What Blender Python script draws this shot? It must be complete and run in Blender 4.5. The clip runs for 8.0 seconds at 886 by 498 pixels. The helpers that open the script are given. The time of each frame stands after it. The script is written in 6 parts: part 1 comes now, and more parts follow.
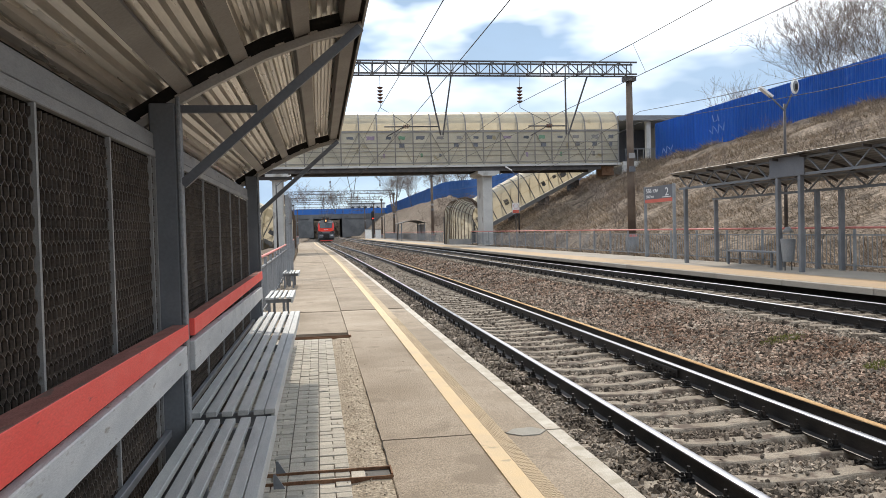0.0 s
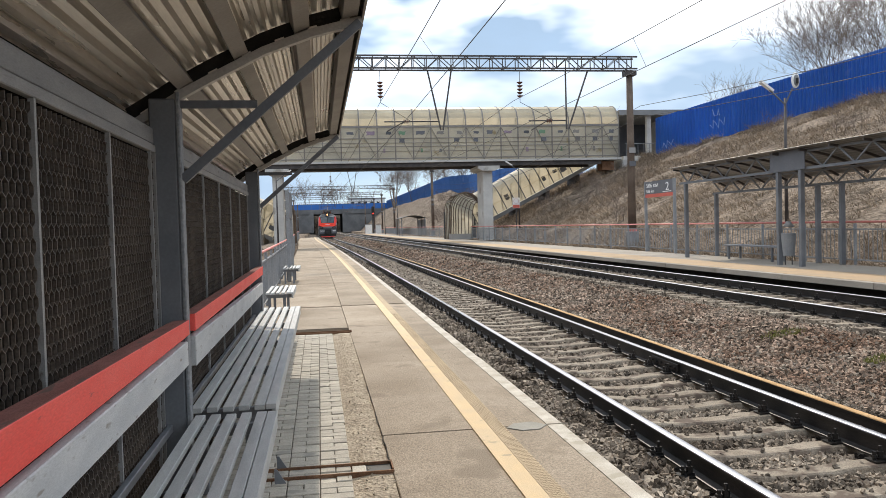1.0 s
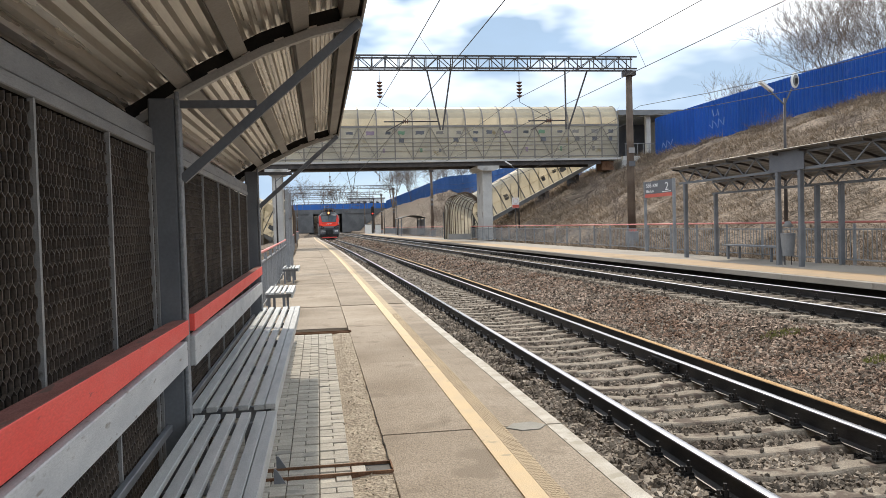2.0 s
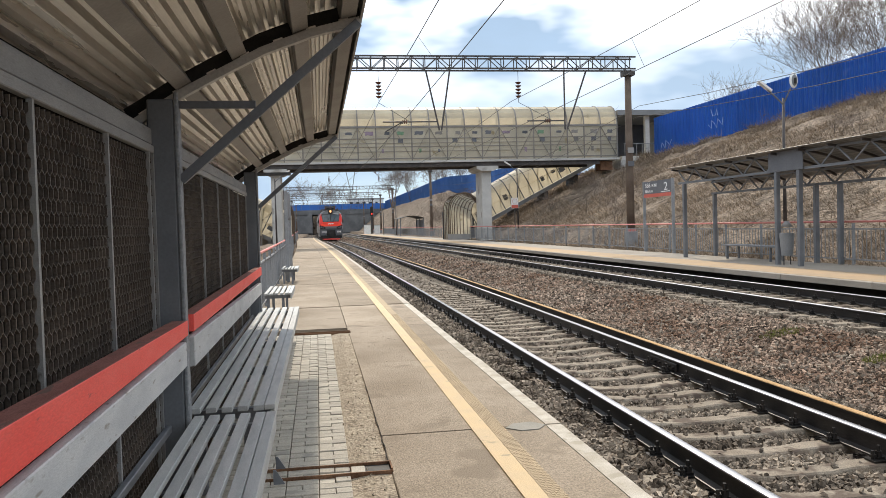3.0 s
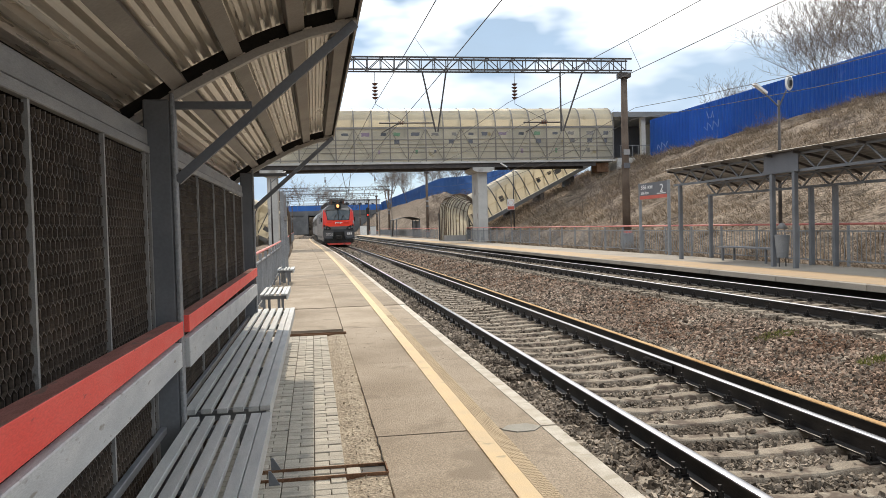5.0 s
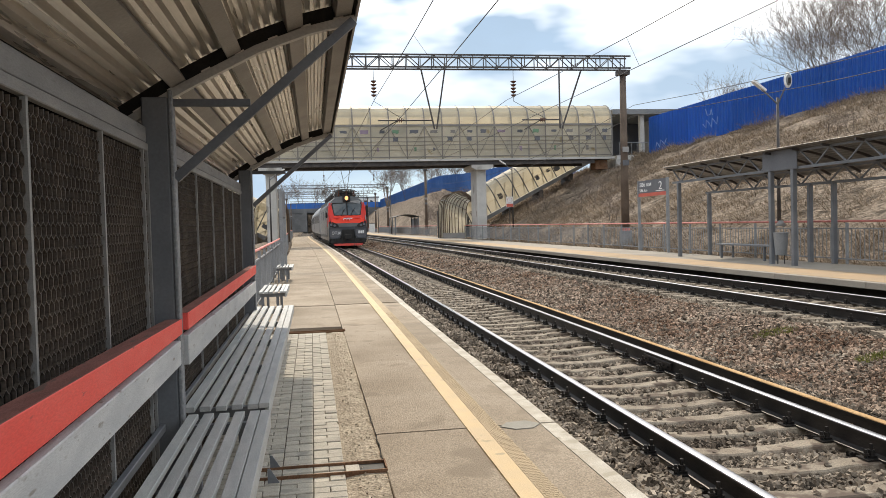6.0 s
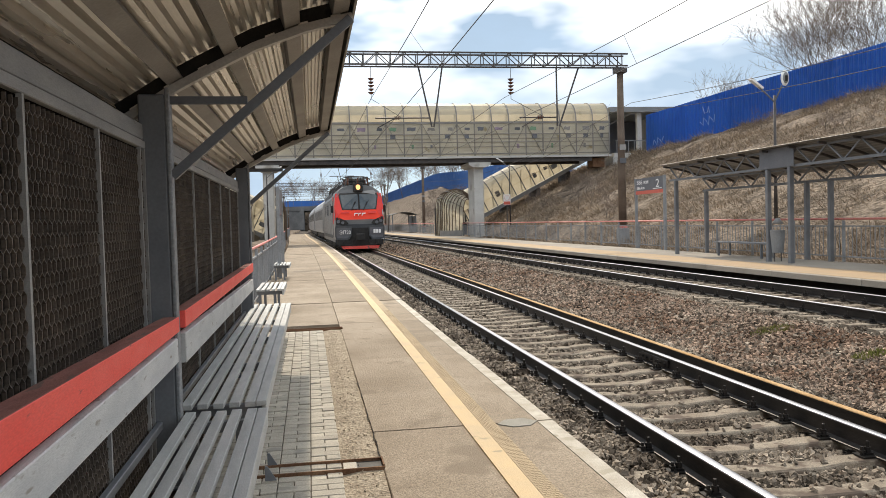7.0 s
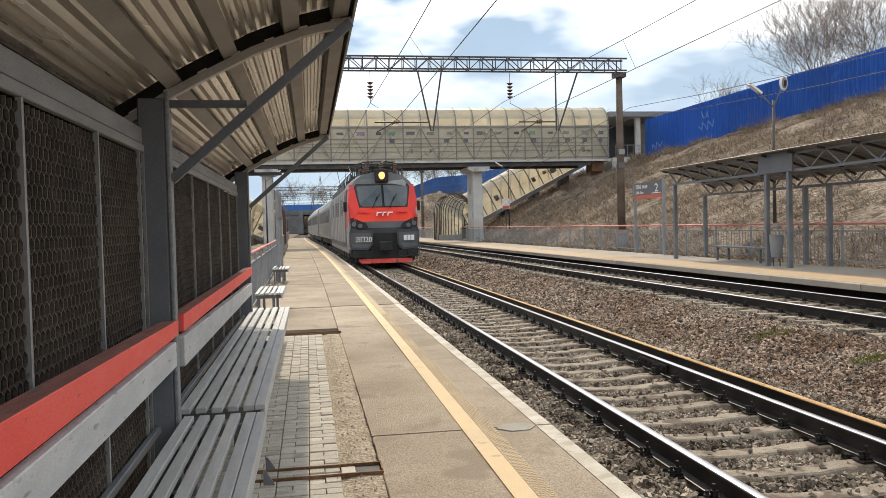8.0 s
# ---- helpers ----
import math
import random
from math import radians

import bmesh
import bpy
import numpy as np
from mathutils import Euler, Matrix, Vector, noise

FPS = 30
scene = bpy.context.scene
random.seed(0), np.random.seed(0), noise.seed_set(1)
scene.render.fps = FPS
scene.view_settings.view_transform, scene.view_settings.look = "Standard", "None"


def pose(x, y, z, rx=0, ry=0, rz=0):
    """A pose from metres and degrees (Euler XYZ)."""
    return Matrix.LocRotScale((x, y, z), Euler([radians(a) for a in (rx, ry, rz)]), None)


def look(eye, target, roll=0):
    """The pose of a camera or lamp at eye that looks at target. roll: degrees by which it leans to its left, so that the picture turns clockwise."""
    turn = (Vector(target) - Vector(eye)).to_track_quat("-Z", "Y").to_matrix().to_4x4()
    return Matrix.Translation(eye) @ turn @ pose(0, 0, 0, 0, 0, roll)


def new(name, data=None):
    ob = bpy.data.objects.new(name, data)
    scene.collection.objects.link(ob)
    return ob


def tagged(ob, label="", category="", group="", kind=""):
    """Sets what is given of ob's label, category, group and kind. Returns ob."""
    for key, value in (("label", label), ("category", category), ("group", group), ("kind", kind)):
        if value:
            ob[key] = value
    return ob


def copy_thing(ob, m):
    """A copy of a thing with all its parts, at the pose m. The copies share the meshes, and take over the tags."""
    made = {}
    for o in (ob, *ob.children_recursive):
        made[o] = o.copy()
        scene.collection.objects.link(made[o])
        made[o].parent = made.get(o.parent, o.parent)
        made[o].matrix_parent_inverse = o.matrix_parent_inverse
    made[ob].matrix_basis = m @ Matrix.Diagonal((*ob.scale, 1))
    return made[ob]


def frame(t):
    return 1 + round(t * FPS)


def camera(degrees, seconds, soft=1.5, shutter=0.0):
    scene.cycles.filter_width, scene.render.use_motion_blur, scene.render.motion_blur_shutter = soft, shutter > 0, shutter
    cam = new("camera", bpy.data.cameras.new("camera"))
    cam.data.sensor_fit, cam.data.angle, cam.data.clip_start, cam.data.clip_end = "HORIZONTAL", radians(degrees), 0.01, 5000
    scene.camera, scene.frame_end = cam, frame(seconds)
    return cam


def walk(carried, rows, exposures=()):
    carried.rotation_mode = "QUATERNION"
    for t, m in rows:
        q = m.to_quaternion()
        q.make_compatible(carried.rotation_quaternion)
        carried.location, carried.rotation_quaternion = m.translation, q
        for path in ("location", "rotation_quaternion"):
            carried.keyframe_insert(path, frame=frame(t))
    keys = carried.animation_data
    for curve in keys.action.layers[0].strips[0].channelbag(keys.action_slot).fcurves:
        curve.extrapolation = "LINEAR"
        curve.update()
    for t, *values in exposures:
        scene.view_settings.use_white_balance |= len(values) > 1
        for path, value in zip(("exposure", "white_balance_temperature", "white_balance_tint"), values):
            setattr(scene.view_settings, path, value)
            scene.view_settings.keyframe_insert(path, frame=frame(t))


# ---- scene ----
# ---------- camera ----------
EYE = (-3.575, 0.0, 1.764)
cam = camera(58.5, 8.0, soft=0.5)
walk(cam, [
    (0, pose(EYE[0], EYE[1], EYE[2], 88.604, 1.478, -8.859)),
    (0.5, pose(EYE[0], EYE[1], EYE[2], 88.319, 1.618, -8.833)),
    (1, pose(EYE[0], EYE[1], EYE[2], 88.243, 1.582, -8.836)),
    (1.5, pose(EYE[0], EYE[1], EYE[2], 88.240, 1.541, -8.849)),
    (3, pose(EYE[0], EYE[1], EYE[2], 88.256, 1.649, -8.935)),
    (3.5, pose(EYE[0], EYE[1], EYE[2], 88.368, 1.598, -8.916)),
    (4, pose(EYE[0], EYE[1], EYE[2], 88.443, 1.536, -9.009)),
    (4.5, pose(EYE[0], EYE[1], EYE[2], 88.402, 1.510, -9.166)),
    (6, pose(EYE[0], EYE[1], EYE[2], 88.155, 1.535, -9.302)),
    (6.5, pose(EYE[0], EYE[1], EYE[2], 88.028, 1.572, -9.476)),
    (7, pose(EYE[0], EYE[1], EYE[2], 87.983, 1.535, -9.497)),
    (7.5, pose(EYE[0], EYE[1], EYE[2], 88.119, 1.422, -9.483)),
    (8, pose(EYE[0], EYE[1], EYE[2], 88.280, 1.437, -9.569)),
], [(0, 0.1, 6500, 10), (3, 0.1, 6650, 10), (8, 0.1, 6950, 10)])

# ---------- world and sun ----------
SUN_DIR = Vector((0.36, 3.0, 2.8)).normalized()
SUN_ELEV = math.asin(SUN_DIR.z)
SUN_AZ = math.atan2(SUN_DIR.x, SUN_DIR.y)


def make_world():
    w = bpy.data.worlds.new("sky")
    scene.world = w
    w.use_nodes = True
    n, l = w.node_tree.nodes, w.node_tree.links
    n.clear()
    out, bg = n.new("ShaderNodeOutputWorld"), n.new("ShaderNodeBackground")
    sky = n.new("ShaderNodeTexSky")
    sky.sky_type, sky.sun_disc = "NISHITA", False
    sky.sun_elevation, sky.sun_rotation = SUN_ELEV, SUN_AZ
    sky.air_density, sky.dust_density, sky.ozone_density = 1.0, 0.2, 2.5
    tc = n.new("ShaderNodeTexCoord")
    mp = n.new("ShaderNodeMapping")
    mp.inputs["Scale"].default_value = (1.6, 1.6, 4.2)
    mp.inputs["Location"].default_value = (0.35, 0.1, 0.55)
    big, small = n.new("ShaderNodeTexNoise"), n.new("ShaderNodeTexNoise")
    big.inputs["Scale"].default_value, big.inputs["Detail"].default_value = 1.7, 7
    big.inputs["Roughness"].default_value = 0.55
    small.inputs["Scale"].default_value, small.inputs["Detail"].default_value = 2.6, 4
    cover = n.new("ShaderNodeValToRGB")
    cover.color_ramp.elements[0].position, cover.color_ramp.elements[1].position = 0.36, 0.56
    cover.color_ramp.elements[0].color = (0.75, 0.75, 0.75, 1)
    tint = n.new("ShaderNodeValToRGB")
    tint.color_ramp.elements[0].position, tint.color_ramp.elements[1].position = 0.43, 0.61
    tint.color_ramp.elements[0].color = (2.9, 4.0, 5.4, 1)
    tint.color_ramp.elements[1].color = (17.0, 17.2, 17.4, 1)
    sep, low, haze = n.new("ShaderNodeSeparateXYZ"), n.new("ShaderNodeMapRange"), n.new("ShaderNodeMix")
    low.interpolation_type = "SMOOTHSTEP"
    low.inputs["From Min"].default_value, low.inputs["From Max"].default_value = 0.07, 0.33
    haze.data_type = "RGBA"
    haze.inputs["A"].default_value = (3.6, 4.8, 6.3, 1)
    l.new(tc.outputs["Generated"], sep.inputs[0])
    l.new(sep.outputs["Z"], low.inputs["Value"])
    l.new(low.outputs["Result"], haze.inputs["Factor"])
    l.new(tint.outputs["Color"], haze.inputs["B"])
    mix = n.new("ShaderNodeMix")
    mix.data_type = "RGBA"
    l.new(tc.outputs["Generated"], mp.inputs["Vector"])
    l.new(mp.outputs["Vector"], big.inputs["Vector"])
    l.new(mp.outputs["Vector"], small.inputs["Vector"])
    l.new(big.outputs["Fac"], cover.inputs["Fac"])
    l.new(small.outputs["Fac"], tint.inputs["Fac"])
    l.new(cover.outputs["Color"], mix.inputs["Factor"])
    l.new(sky.outputs["Color"], mix.inputs["A"])
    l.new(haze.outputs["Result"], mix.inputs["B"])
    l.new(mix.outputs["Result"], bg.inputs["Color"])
    bg.inputs["Strength"].default_value = 0.14
    l.new(bg.outputs["Background"], out.inputs["Surface"])


make_world()
sun = new("sun", bpy.data.lights.new("sun", "SUN"))
sun.data.energy, sun.data.angle, sun.data.color = 3.0, radians(0.8), (1.0, 0.91, 0.78)
sun.matrix_world = look(SUN_DIR * 300, (0, 0, 0))


# ---------- materials ----------
def surf(name, c1, c2, scale=3.0, rough=0.7, metal=0.0, bump=0.15, bscale=60.0, grain=0.25, spot=None,
         spot_scale=2.0, spot_at=0.62, stretch=(1, 1, 1), trans=0.0, isl=0.0, coat=0.0, relief=0.01):
    """A worn surface: two colours mixed in broad patches, fine grain, relief, and spots of a third colour."""
    m = bpy.data.materials.new(name)
    m.use_nodes = True
    n, l = m.node_tree.nodes, m.node_tree.links
    b = n["Principled BSDF"]
    tc, mp = n.new("ShaderNodeTexCoord"), n.new("ShaderNodeMapping")
    mp.inputs["Scale"].default_value = stretch
    info, add = n.new("ShaderNodeObjectInfo"), n.new("ShaderNodeVectorMath")
    sc = n.new("ShaderNodeMath")
    sc.operation, sc.inputs[1].default_value = "MULTIPLY", 37.0
    l.new(info.outputs["Random"], sc.inputs[0])
    l.new(tc.outputs["Object"], mp.inputs["Vector"])
    l.new(mp.outputs["Vector"], add.inputs[0])
    l.new(sc.outputs[0], add.inputs[1])
    vec = add.outputs[0]

    def tex(s, d):
        t = n.new("ShaderNodeTexNoise")
        t.inputs["Scale"].default_value, t.inputs["Detail"].default_value = s, d
        l.new(vec, t.inputs["Vector"])
        return t.outputs["Fac"]

    def ramp(fac, lo, hi):
        r = n.new("ShaderNodeMapRange")
        r.inputs["From Min"].default_value, r.inputs["From Max"].default_value = lo, hi
        l.new(fac, r.inputs["Value"])
        return r.outputs["Result"]

    def blend(fac, a, c, kind="MIX"):
        x = n.new("ShaderNodeMix")
        x.data_type, x.blend_type = "RGBA", kind
        for s, v in (("Factor", fac), ("A", a), ("B", c)):
            if isinstance(v, (tuple, float, int)):
                x.inputs[s].default_value = v if s == "Factor" else (*v, 1)
            else:
                l.new(v, x.inputs[s])
        return x.outputs["Result"]

    col = blend(ramp(tex(scale, 5), 0.35, 0.65), c1, c2)
    fine = tex(bscale, 4)
    g = n.new("ShaderNodeMapRange")
    g.inputs["From Min"].default_value, g.inputs["From Max"].default_value = 0.3, 0.7
    g.inputs["To Min"].default_value, g.inputs["To Max"].default_value = 1 - grain, 1 + grain
    l.new(fine, g.inputs["Value"])
    mul = n.new("ShaderNodeVectorMath")
    mul.operation = "SCALE"
    l.new(col, mul.inputs[0])
    l.new(g.outputs["Result"], mul.inputs["Scale"])
    col = mul.outputs[0]
    if isl:
        geo, im = n.new("ShaderNodeNewGeometry"), n.new("ShaderNodeMapRange")
        im.inputs["To Min"].default_value, im.inputs["To Max"].default_value = 1 - isl, 1 + isl
        l.new(geo.outputs["Random Per Island"], im.inputs["Value"])
        m2 = n.new("ShaderNodeVectorMath")
        m2.operation = "SCALE"
        l.new(col, m2.inputs[0])
        l.new(im.outputs["Result"], m2.inputs["Scale"])
        col = m2.outputs[0]
    ov, m3 = n.new("ShaderNodeMapRange"), n.new("ShaderNodeVectorMath")
    ov.inputs["To Min"].default_value, ov.inputs["To Max"].default_value = 0.92, 1.08
    l.new(info.outputs["Random"], ov.inputs["Value"])
    m3.operation = "SCALE"
    l.new(col, m3.inputs[0])
    l.new(ov.outputs["Result"], m3.inputs["Scale"])
    col = m3.outputs[0]
    if spot:
        col = blend(ramp(tex(spot_scale, 8), spot_at, spot_at + 0.08), col, spot)
    l.new(col, b.inputs["Base Color"])
    rr = n.new("ShaderNodeMapRange")
    rr.inputs["To Min"].default_value, rr.inputs["To Max"].default_value = max(0.03, rough - 0.12), min(1, rough + 0.12)
    l.new(tex(scale * 2.3, 4), rr.inputs["Value"])
    l.new(rr.outputs["Result"], b.inputs["Roughness"])
    b.inputs["Metallic"].default_value = metal
    b.inputs["Coat Weight"].default_value = coat
    if rough >= 0.72:
        b.inputs["Specular IOR Level"].default_value = 0.12
    if trans:
        b.inputs["Transmission Weight"].default_value = trans
    if bump:
        bp = n.new("ShaderNodeBump")
        bp.inputs["Strength"].default_value, bp.inputs["Distance"].default_value = bump, relief
        l.new(fine, bp.inputs["Height"])
        l.new(bp.outputs["Normal"], b.inputs["Normal"])
    return m


def glow(name, color, strength):
    m = bpy.data.materials.new(name)
    m.use_nodes = True
    b = m.node_tree.nodes["Principled BSDF"]
    b.inputs["Base Color"].default_value = (*color, 1)
    b.inputs["Emission Color"].default_value, b.inputs["Emission Strength"].default_value = (*color, 1), strength
    return m


def panel_mat(name, c1, c2):
    """Weathered translucent plastic sheet that lets daylight glow through."""
    m = surf(name, c1, c2, 0.7, 0.45, bump=0.04, bscale=14, grain=0.07, spot=(0.36, 0.31, 0.2), spot_scale=0.9, spot_at=0.66)
    n, l = m.node_tree.nodes, m.node_tree.links
    b, out = n["Principled BSDF"], n["Material Output"]
    tr, mx = n.new("ShaderNodeBsdfTranslucent"), n.new("ShaderNodeMixShader")
    src = b.inputs["Base Color"].links[0].from_socket
    l.new(src, tr.inputs["Color"])
    mx.inputs["Fac"].default_value = 0.48
    l.new(b.outputs["BSDF"], mx.inputs[1])
    l.new(tr.outputs["BSDF"], mx.inputs[2])
    l.new(mx.outputs["Shader"], out.inputs["Surface"])
    return m


M_SLAB = surf("platform concrete", (0.275, 0.222, 0.165), (0.37, 0.305, 0.235), 0.9, 0.85, bump=0.9, bscale=95, grain=0.34,
              spot=(0.265, 0.215, 0.162), spot_scale=2.3, spot_at=0.57)
M_SLAB2 = surf("far platform concrete", (0.29, 0.258, 0.218), (0.36, 0.322, 0.272), 0.5, 0.85, bump=0.2, bscale=70, grain=0.15)
M_EDGE = surf("whitewashed edge", (0.55, 0.51, 0.44), (0.42, 0.37, 0.30), 6, 0.8, bump=0.3, bscale=120, grain=0.15,
              spot=(0.38, 0.34, 0.27), spot_scale=7, spot_at=0.58)
M_YELLOW = surf("worn yellow paint", (0.62, 0.465, 0.28), (0.54, 0.42, 0.28), 3, 0.75, bump=0.4, bscale=110, grain=0.14,
                spot=(0.42, 0.34, 0.23), spot_scale=9, spot_at=0.63)
M_YELLOWFAR = surf("pale orange paint", (0.48, 0.34, 0.21), (0.41, 0.31, 0.21), 1.5, 0.8, bump=0.2, bscale=60, grain=0.12)
M_TACTILE = surf("tactile concrete", (0.40, 0.315, 0.215), (0.48, 0.375, 0.25), 3, 0.85, bump=0.4, bscale=130, grain=0.25)
M_BRICK = surf("grey paver", (0.38, 0.345, 0.29), (0.52, 0.475, 0.40), 2.5, 0.85, bump=0.35, bscale=90, grain=0.16,
               spot=(0.32, 0.3, 0.26), spot_scale=5, spot_at=0.6)
M_SAND = surf("sandy rubble", (0.34, 0.28, 0.21), (0.44, 0.37, 0.28), 6, 0.95, bump=1.0, bscale=45, grain=0.4, relief=0.03)
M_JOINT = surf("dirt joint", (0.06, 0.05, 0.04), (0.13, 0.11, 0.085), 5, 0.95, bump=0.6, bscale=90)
M_RUST = surf("rusty steel", (0.16, 0.085, 0.05), (0.26, 0.15, 0.09), 4, 0.8, 0.3, bump=0.4, bscale=80)
M_GRAYPAINT = surf("grey painted steel", (0.13, 0.14, 0.155), (0.175, 0.185, 0.2), 3, 0.5, bump=0.08, bscale=50, grain=0.08,
                   spot=(0.12, 0.11, 0.1), spot_scale=7, spot_at=0.72)
M_GRAYWOOD = surf("grey painted boards", (0.36, 0.375, 0.372), (0.45, 0.46, 0.45), 3, 0.5, bump=0.2, bscale=40, grain=0.10,
                  stretch=(6, 1, 6), spot=(0.24, 0.22, 0.2), spot_scale=5, spot_at=0.7)
M_LIGHTGRAY = surf("light grey painted board", (0.47, 0.485, 0.49), (0.57, 0.58, 0.575), 3, 0.6, bump=0.2, bscale=50, grain=0.10,
                   stretch=(4, 1, 4), spot=(0.29, 0.27, 0.24), spot_scale=7, spot_at=0.62)
M_REDWOOD = surf("red painted board", (0.94, 0.095, 0.075), (0.97, 0.125, 0.10), 2, 0.5, bump=0.12, bscale=40, grain=0.08,
                 stretch=(4, 1, 4), spot=(0.34, 0.06, 0.05), spot_scale=7, spot_at=0.67)
M_REDDUST = surf("dusty faded red paint", (0.27, 0.12, 0.10), (0.36, 0.165, 0.14), 4, 0.8, bump=0.15, bscale=60, grain=0.2, stretch=(4, 1, 4),
                  spot=(0.2, 0.13, 0.11), spot_scale=6, spot_at=0.58)
M_DULLGREY = surf("dull grey painted rail", (0.24, 0.24, 0.235), (0.31, 0.305, 0.295), 3, 0.6, bump=0.15, bscale=50, grain=0.10,
                   stretch=(4, 1, 4), spot=(0.14, 0.125, 0.11), spot_scale=4, spot_at=0.66)
M_CEMENT = surf("cement patch", (0.27, 0.255, 0.22), (0.33, 0.31, 0.27), 6, 0.9, bump=0.3, bscale=80, grain=0.15)
M_PORTAL = surf("weathered dark concrete", (0.12, 0.122, 0.125), (0.18, 0.18, 0.18), 0.3, 0.9, bump=0.1, bscale=8, grain=0.15)
M_REDRAIL = surf("faded red paint", (0.55, 0.16, 0.14), (0.66, 0.23, 0.2), 3, 0.6, bump=0.1)
M_MESH = surf("dark brown expanded steel", (0.075, 0.061, 0.05), (0.125, 0.10, 0.08), 5, 0.5, 0.3, bump=0.2, bscale=90)
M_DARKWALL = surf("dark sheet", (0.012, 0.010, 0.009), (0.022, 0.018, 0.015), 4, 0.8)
M_GALV = surf("galvanised sheet", (0.60, 0.565, 0.515), (0.74, 0.705, 0.645), 1.2, 0.3, 0.5, bump=0.05, bscale=30, grain=0.08,
              stretch=(3, 0.3, 3), spot=(0.2, 0.15, 0.11), spot_scale=6, spot_at=0.68)
M_PURLIN = surf("grey primer steel", (0.21, 0.193, 0.172), (0.27, 0.25, 0.225), 2, 0.55, 0.1, bump=0.08, bscale=60, grain=0.10)
M_RAFTER = surf("pale grey steel", (0.40, 0.385, 0.36), (0.48, 0.46, 0.43), 2, 0.5, 0.1, bump=0.06, bscale=60, grain=0.1)
M_FARROOF = surf("dark weathered roof sheet", (0.17, 0.163, 0.155), (0.24, 0.23, 0.215), 1.2, 0.4, 0.5, bump=0.05, bscale=30, grain=0.1)
# Base kept near black to paint the shade in gaps between stones.
M_BALLAST = surf("ballast bed with painted gap shade", (0.028, 0.022, 0.018), (0.075, 0.06, 0.05), 1.6, 0.95, bump=1.0, bscale=26, grain=0.6, relief=0.06,
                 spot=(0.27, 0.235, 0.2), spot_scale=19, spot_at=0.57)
M_STONE = surf("crushed stone", (0.11, 0.086, 0.066), (0.31, 0.258, 0.203), 1.4, 0.85, bump=0.4, bscale=70, grain=0.25, isl=0.75)
M_STONERED = surf("reddish crushed stone", (0.19, 0.118, 0.08), (0.34, 0.26, 0.20), 0.9, 0.9, bump=0.4, bscale=70, grain=0.25, isl=0.8)
M_SLEEPER = surf("concrete sleeper", (0.22, 0.18, 0.138), (0.31, 0.265, 0.21), 4, 0.9, bump=0.5, bscale=80, grain=0.32,
                 spot=(0.13, 0.10, 0.08), spot_scale=5, spot_at=0.53)
M_RAIL = surf("dark rusted rail", (0.022, 0.021, 0.021), (0.045, 0.039, 0.036), 3, 0.4, 0.5, bump=0.2, bscale=90, stretch=(1, 0.2, 1))
M_RAILTOP = surf("polished rail head", (0.33, 0.33, 0.35), (0.42, 0.42, 0.445), 0.6, 0.3, 1.0, bump=0, bscale=20, grain=0.02, stretch=(1, 0.05, 1))
M_RUSTTOP = surf("orange rust", (0.42, 0.25, 0.115), (0.54, 0.36, 0.19), 5, 0.85, 0.0, bump=0.2, bscale=90, stretch=(1, 0.3, 1))
M_GRASS = surf("dry slope", (0.16, 0.124, 0.094), (0.265, 0.21, 0.16), 0.5, 0.95, bump=1.0, bscale=5, grain=0.55, relief=0.35,
               spot=(0.085, 0.066, 0.05), spot_scale=1.1, spot_at=0.55)
M_STRAW = surf("dry grass blades", (0.38, 0.295, 0.21), (0.235, 0.182, 0.133), 0.4, 0.9, bump=0, isl=0.55)
M_MOSS = surf("yellow-green moss", (0.13, 0.14, 0.035), (0.2, 0.2, 0.06), 6, 0.9, bump=0, isl=0.4)
M_TWIG = surf("bare twigs", (0.15, 0.115, 0.095), (0.22, 0.175, 0.145), 1, 0.9, bump=0.2, isl=0.2)
M_BARK = surf("grey bark", (0.13, 0.105, 0.085), (0.2, 0.165, 0.14), 5, 0.95, bump=0.8, bscale=25)
M_BLUE = surf("blue profiled sheet", (0.014, 0.115, 0.42), (0.022, 0.14, 0.48), 0.3, 0.42, bump=0.05, bscale=20, grain=0.06,
              spot=(0.09, 0.18, 0.46), spot_scale=0.6, spot_at=0.66)
# Paler copy of the fence blue: distance haze mixed into the colour.
M_BLUEHAZE = surf("blue sheet paled by haze", (0.055, 0.17, 0.42), (0.085, 0.21, 0.48), 0.3, 0.55, bump=0.05, bscale=20, grain=0.08, spot=(0.16, 0.27, 0.5), spot_scale=0.4, spot_at=0.6)
M_CREAM = panel_mat("cream plastic sheet", (0.55, 0.495, 0.38), (0.63, 0.575, 0.45))
M_CREAM2 = panel_mat("bright cream plastic sheet", (0.60, 0.565, 0.475), (0.68, 0.645, 0.55))
M_PALE = panel_mat("pale plastic sheet", (0.47, 0.45, 0.385), (0.56, 0.535, 0.46))
M_RIB = surf("grey frame paint", (0.17, 0.16, 0.15), (0.24, 0.225, 0.205), 1, 0.6, bump=0.05)
M_CONCRETE = surf("pier concrete", (0.46, 0.45, 0.43), (0.58, 0.57, 0.54), 0.8, 0.85, bump=0.2, bscale=40, grain=0.12,
                  spot=(0.33, 0.31, 0.28), spot_scale=0.9, spot_at=0.6)
M_POLE = surf("brown concrete mast", (0.10, 0.075, 0.06), (0.155, 0.12, 0.095), 1.5, 0.85, bump=0.25, bscale=30, grain=0.15)
M_DARKSTEEL = surf("dark steel", (0.055, 0.05, 0.05), (0.09, 0.08, 0.075), 3, 0.6, 0.3, bump=0.1)
M_WIRE = surf("dark cable", (0.05, 0.05, 0.05), (0.08, 0.075, 0.07), 1, 0.6, 0.4, bump=0)
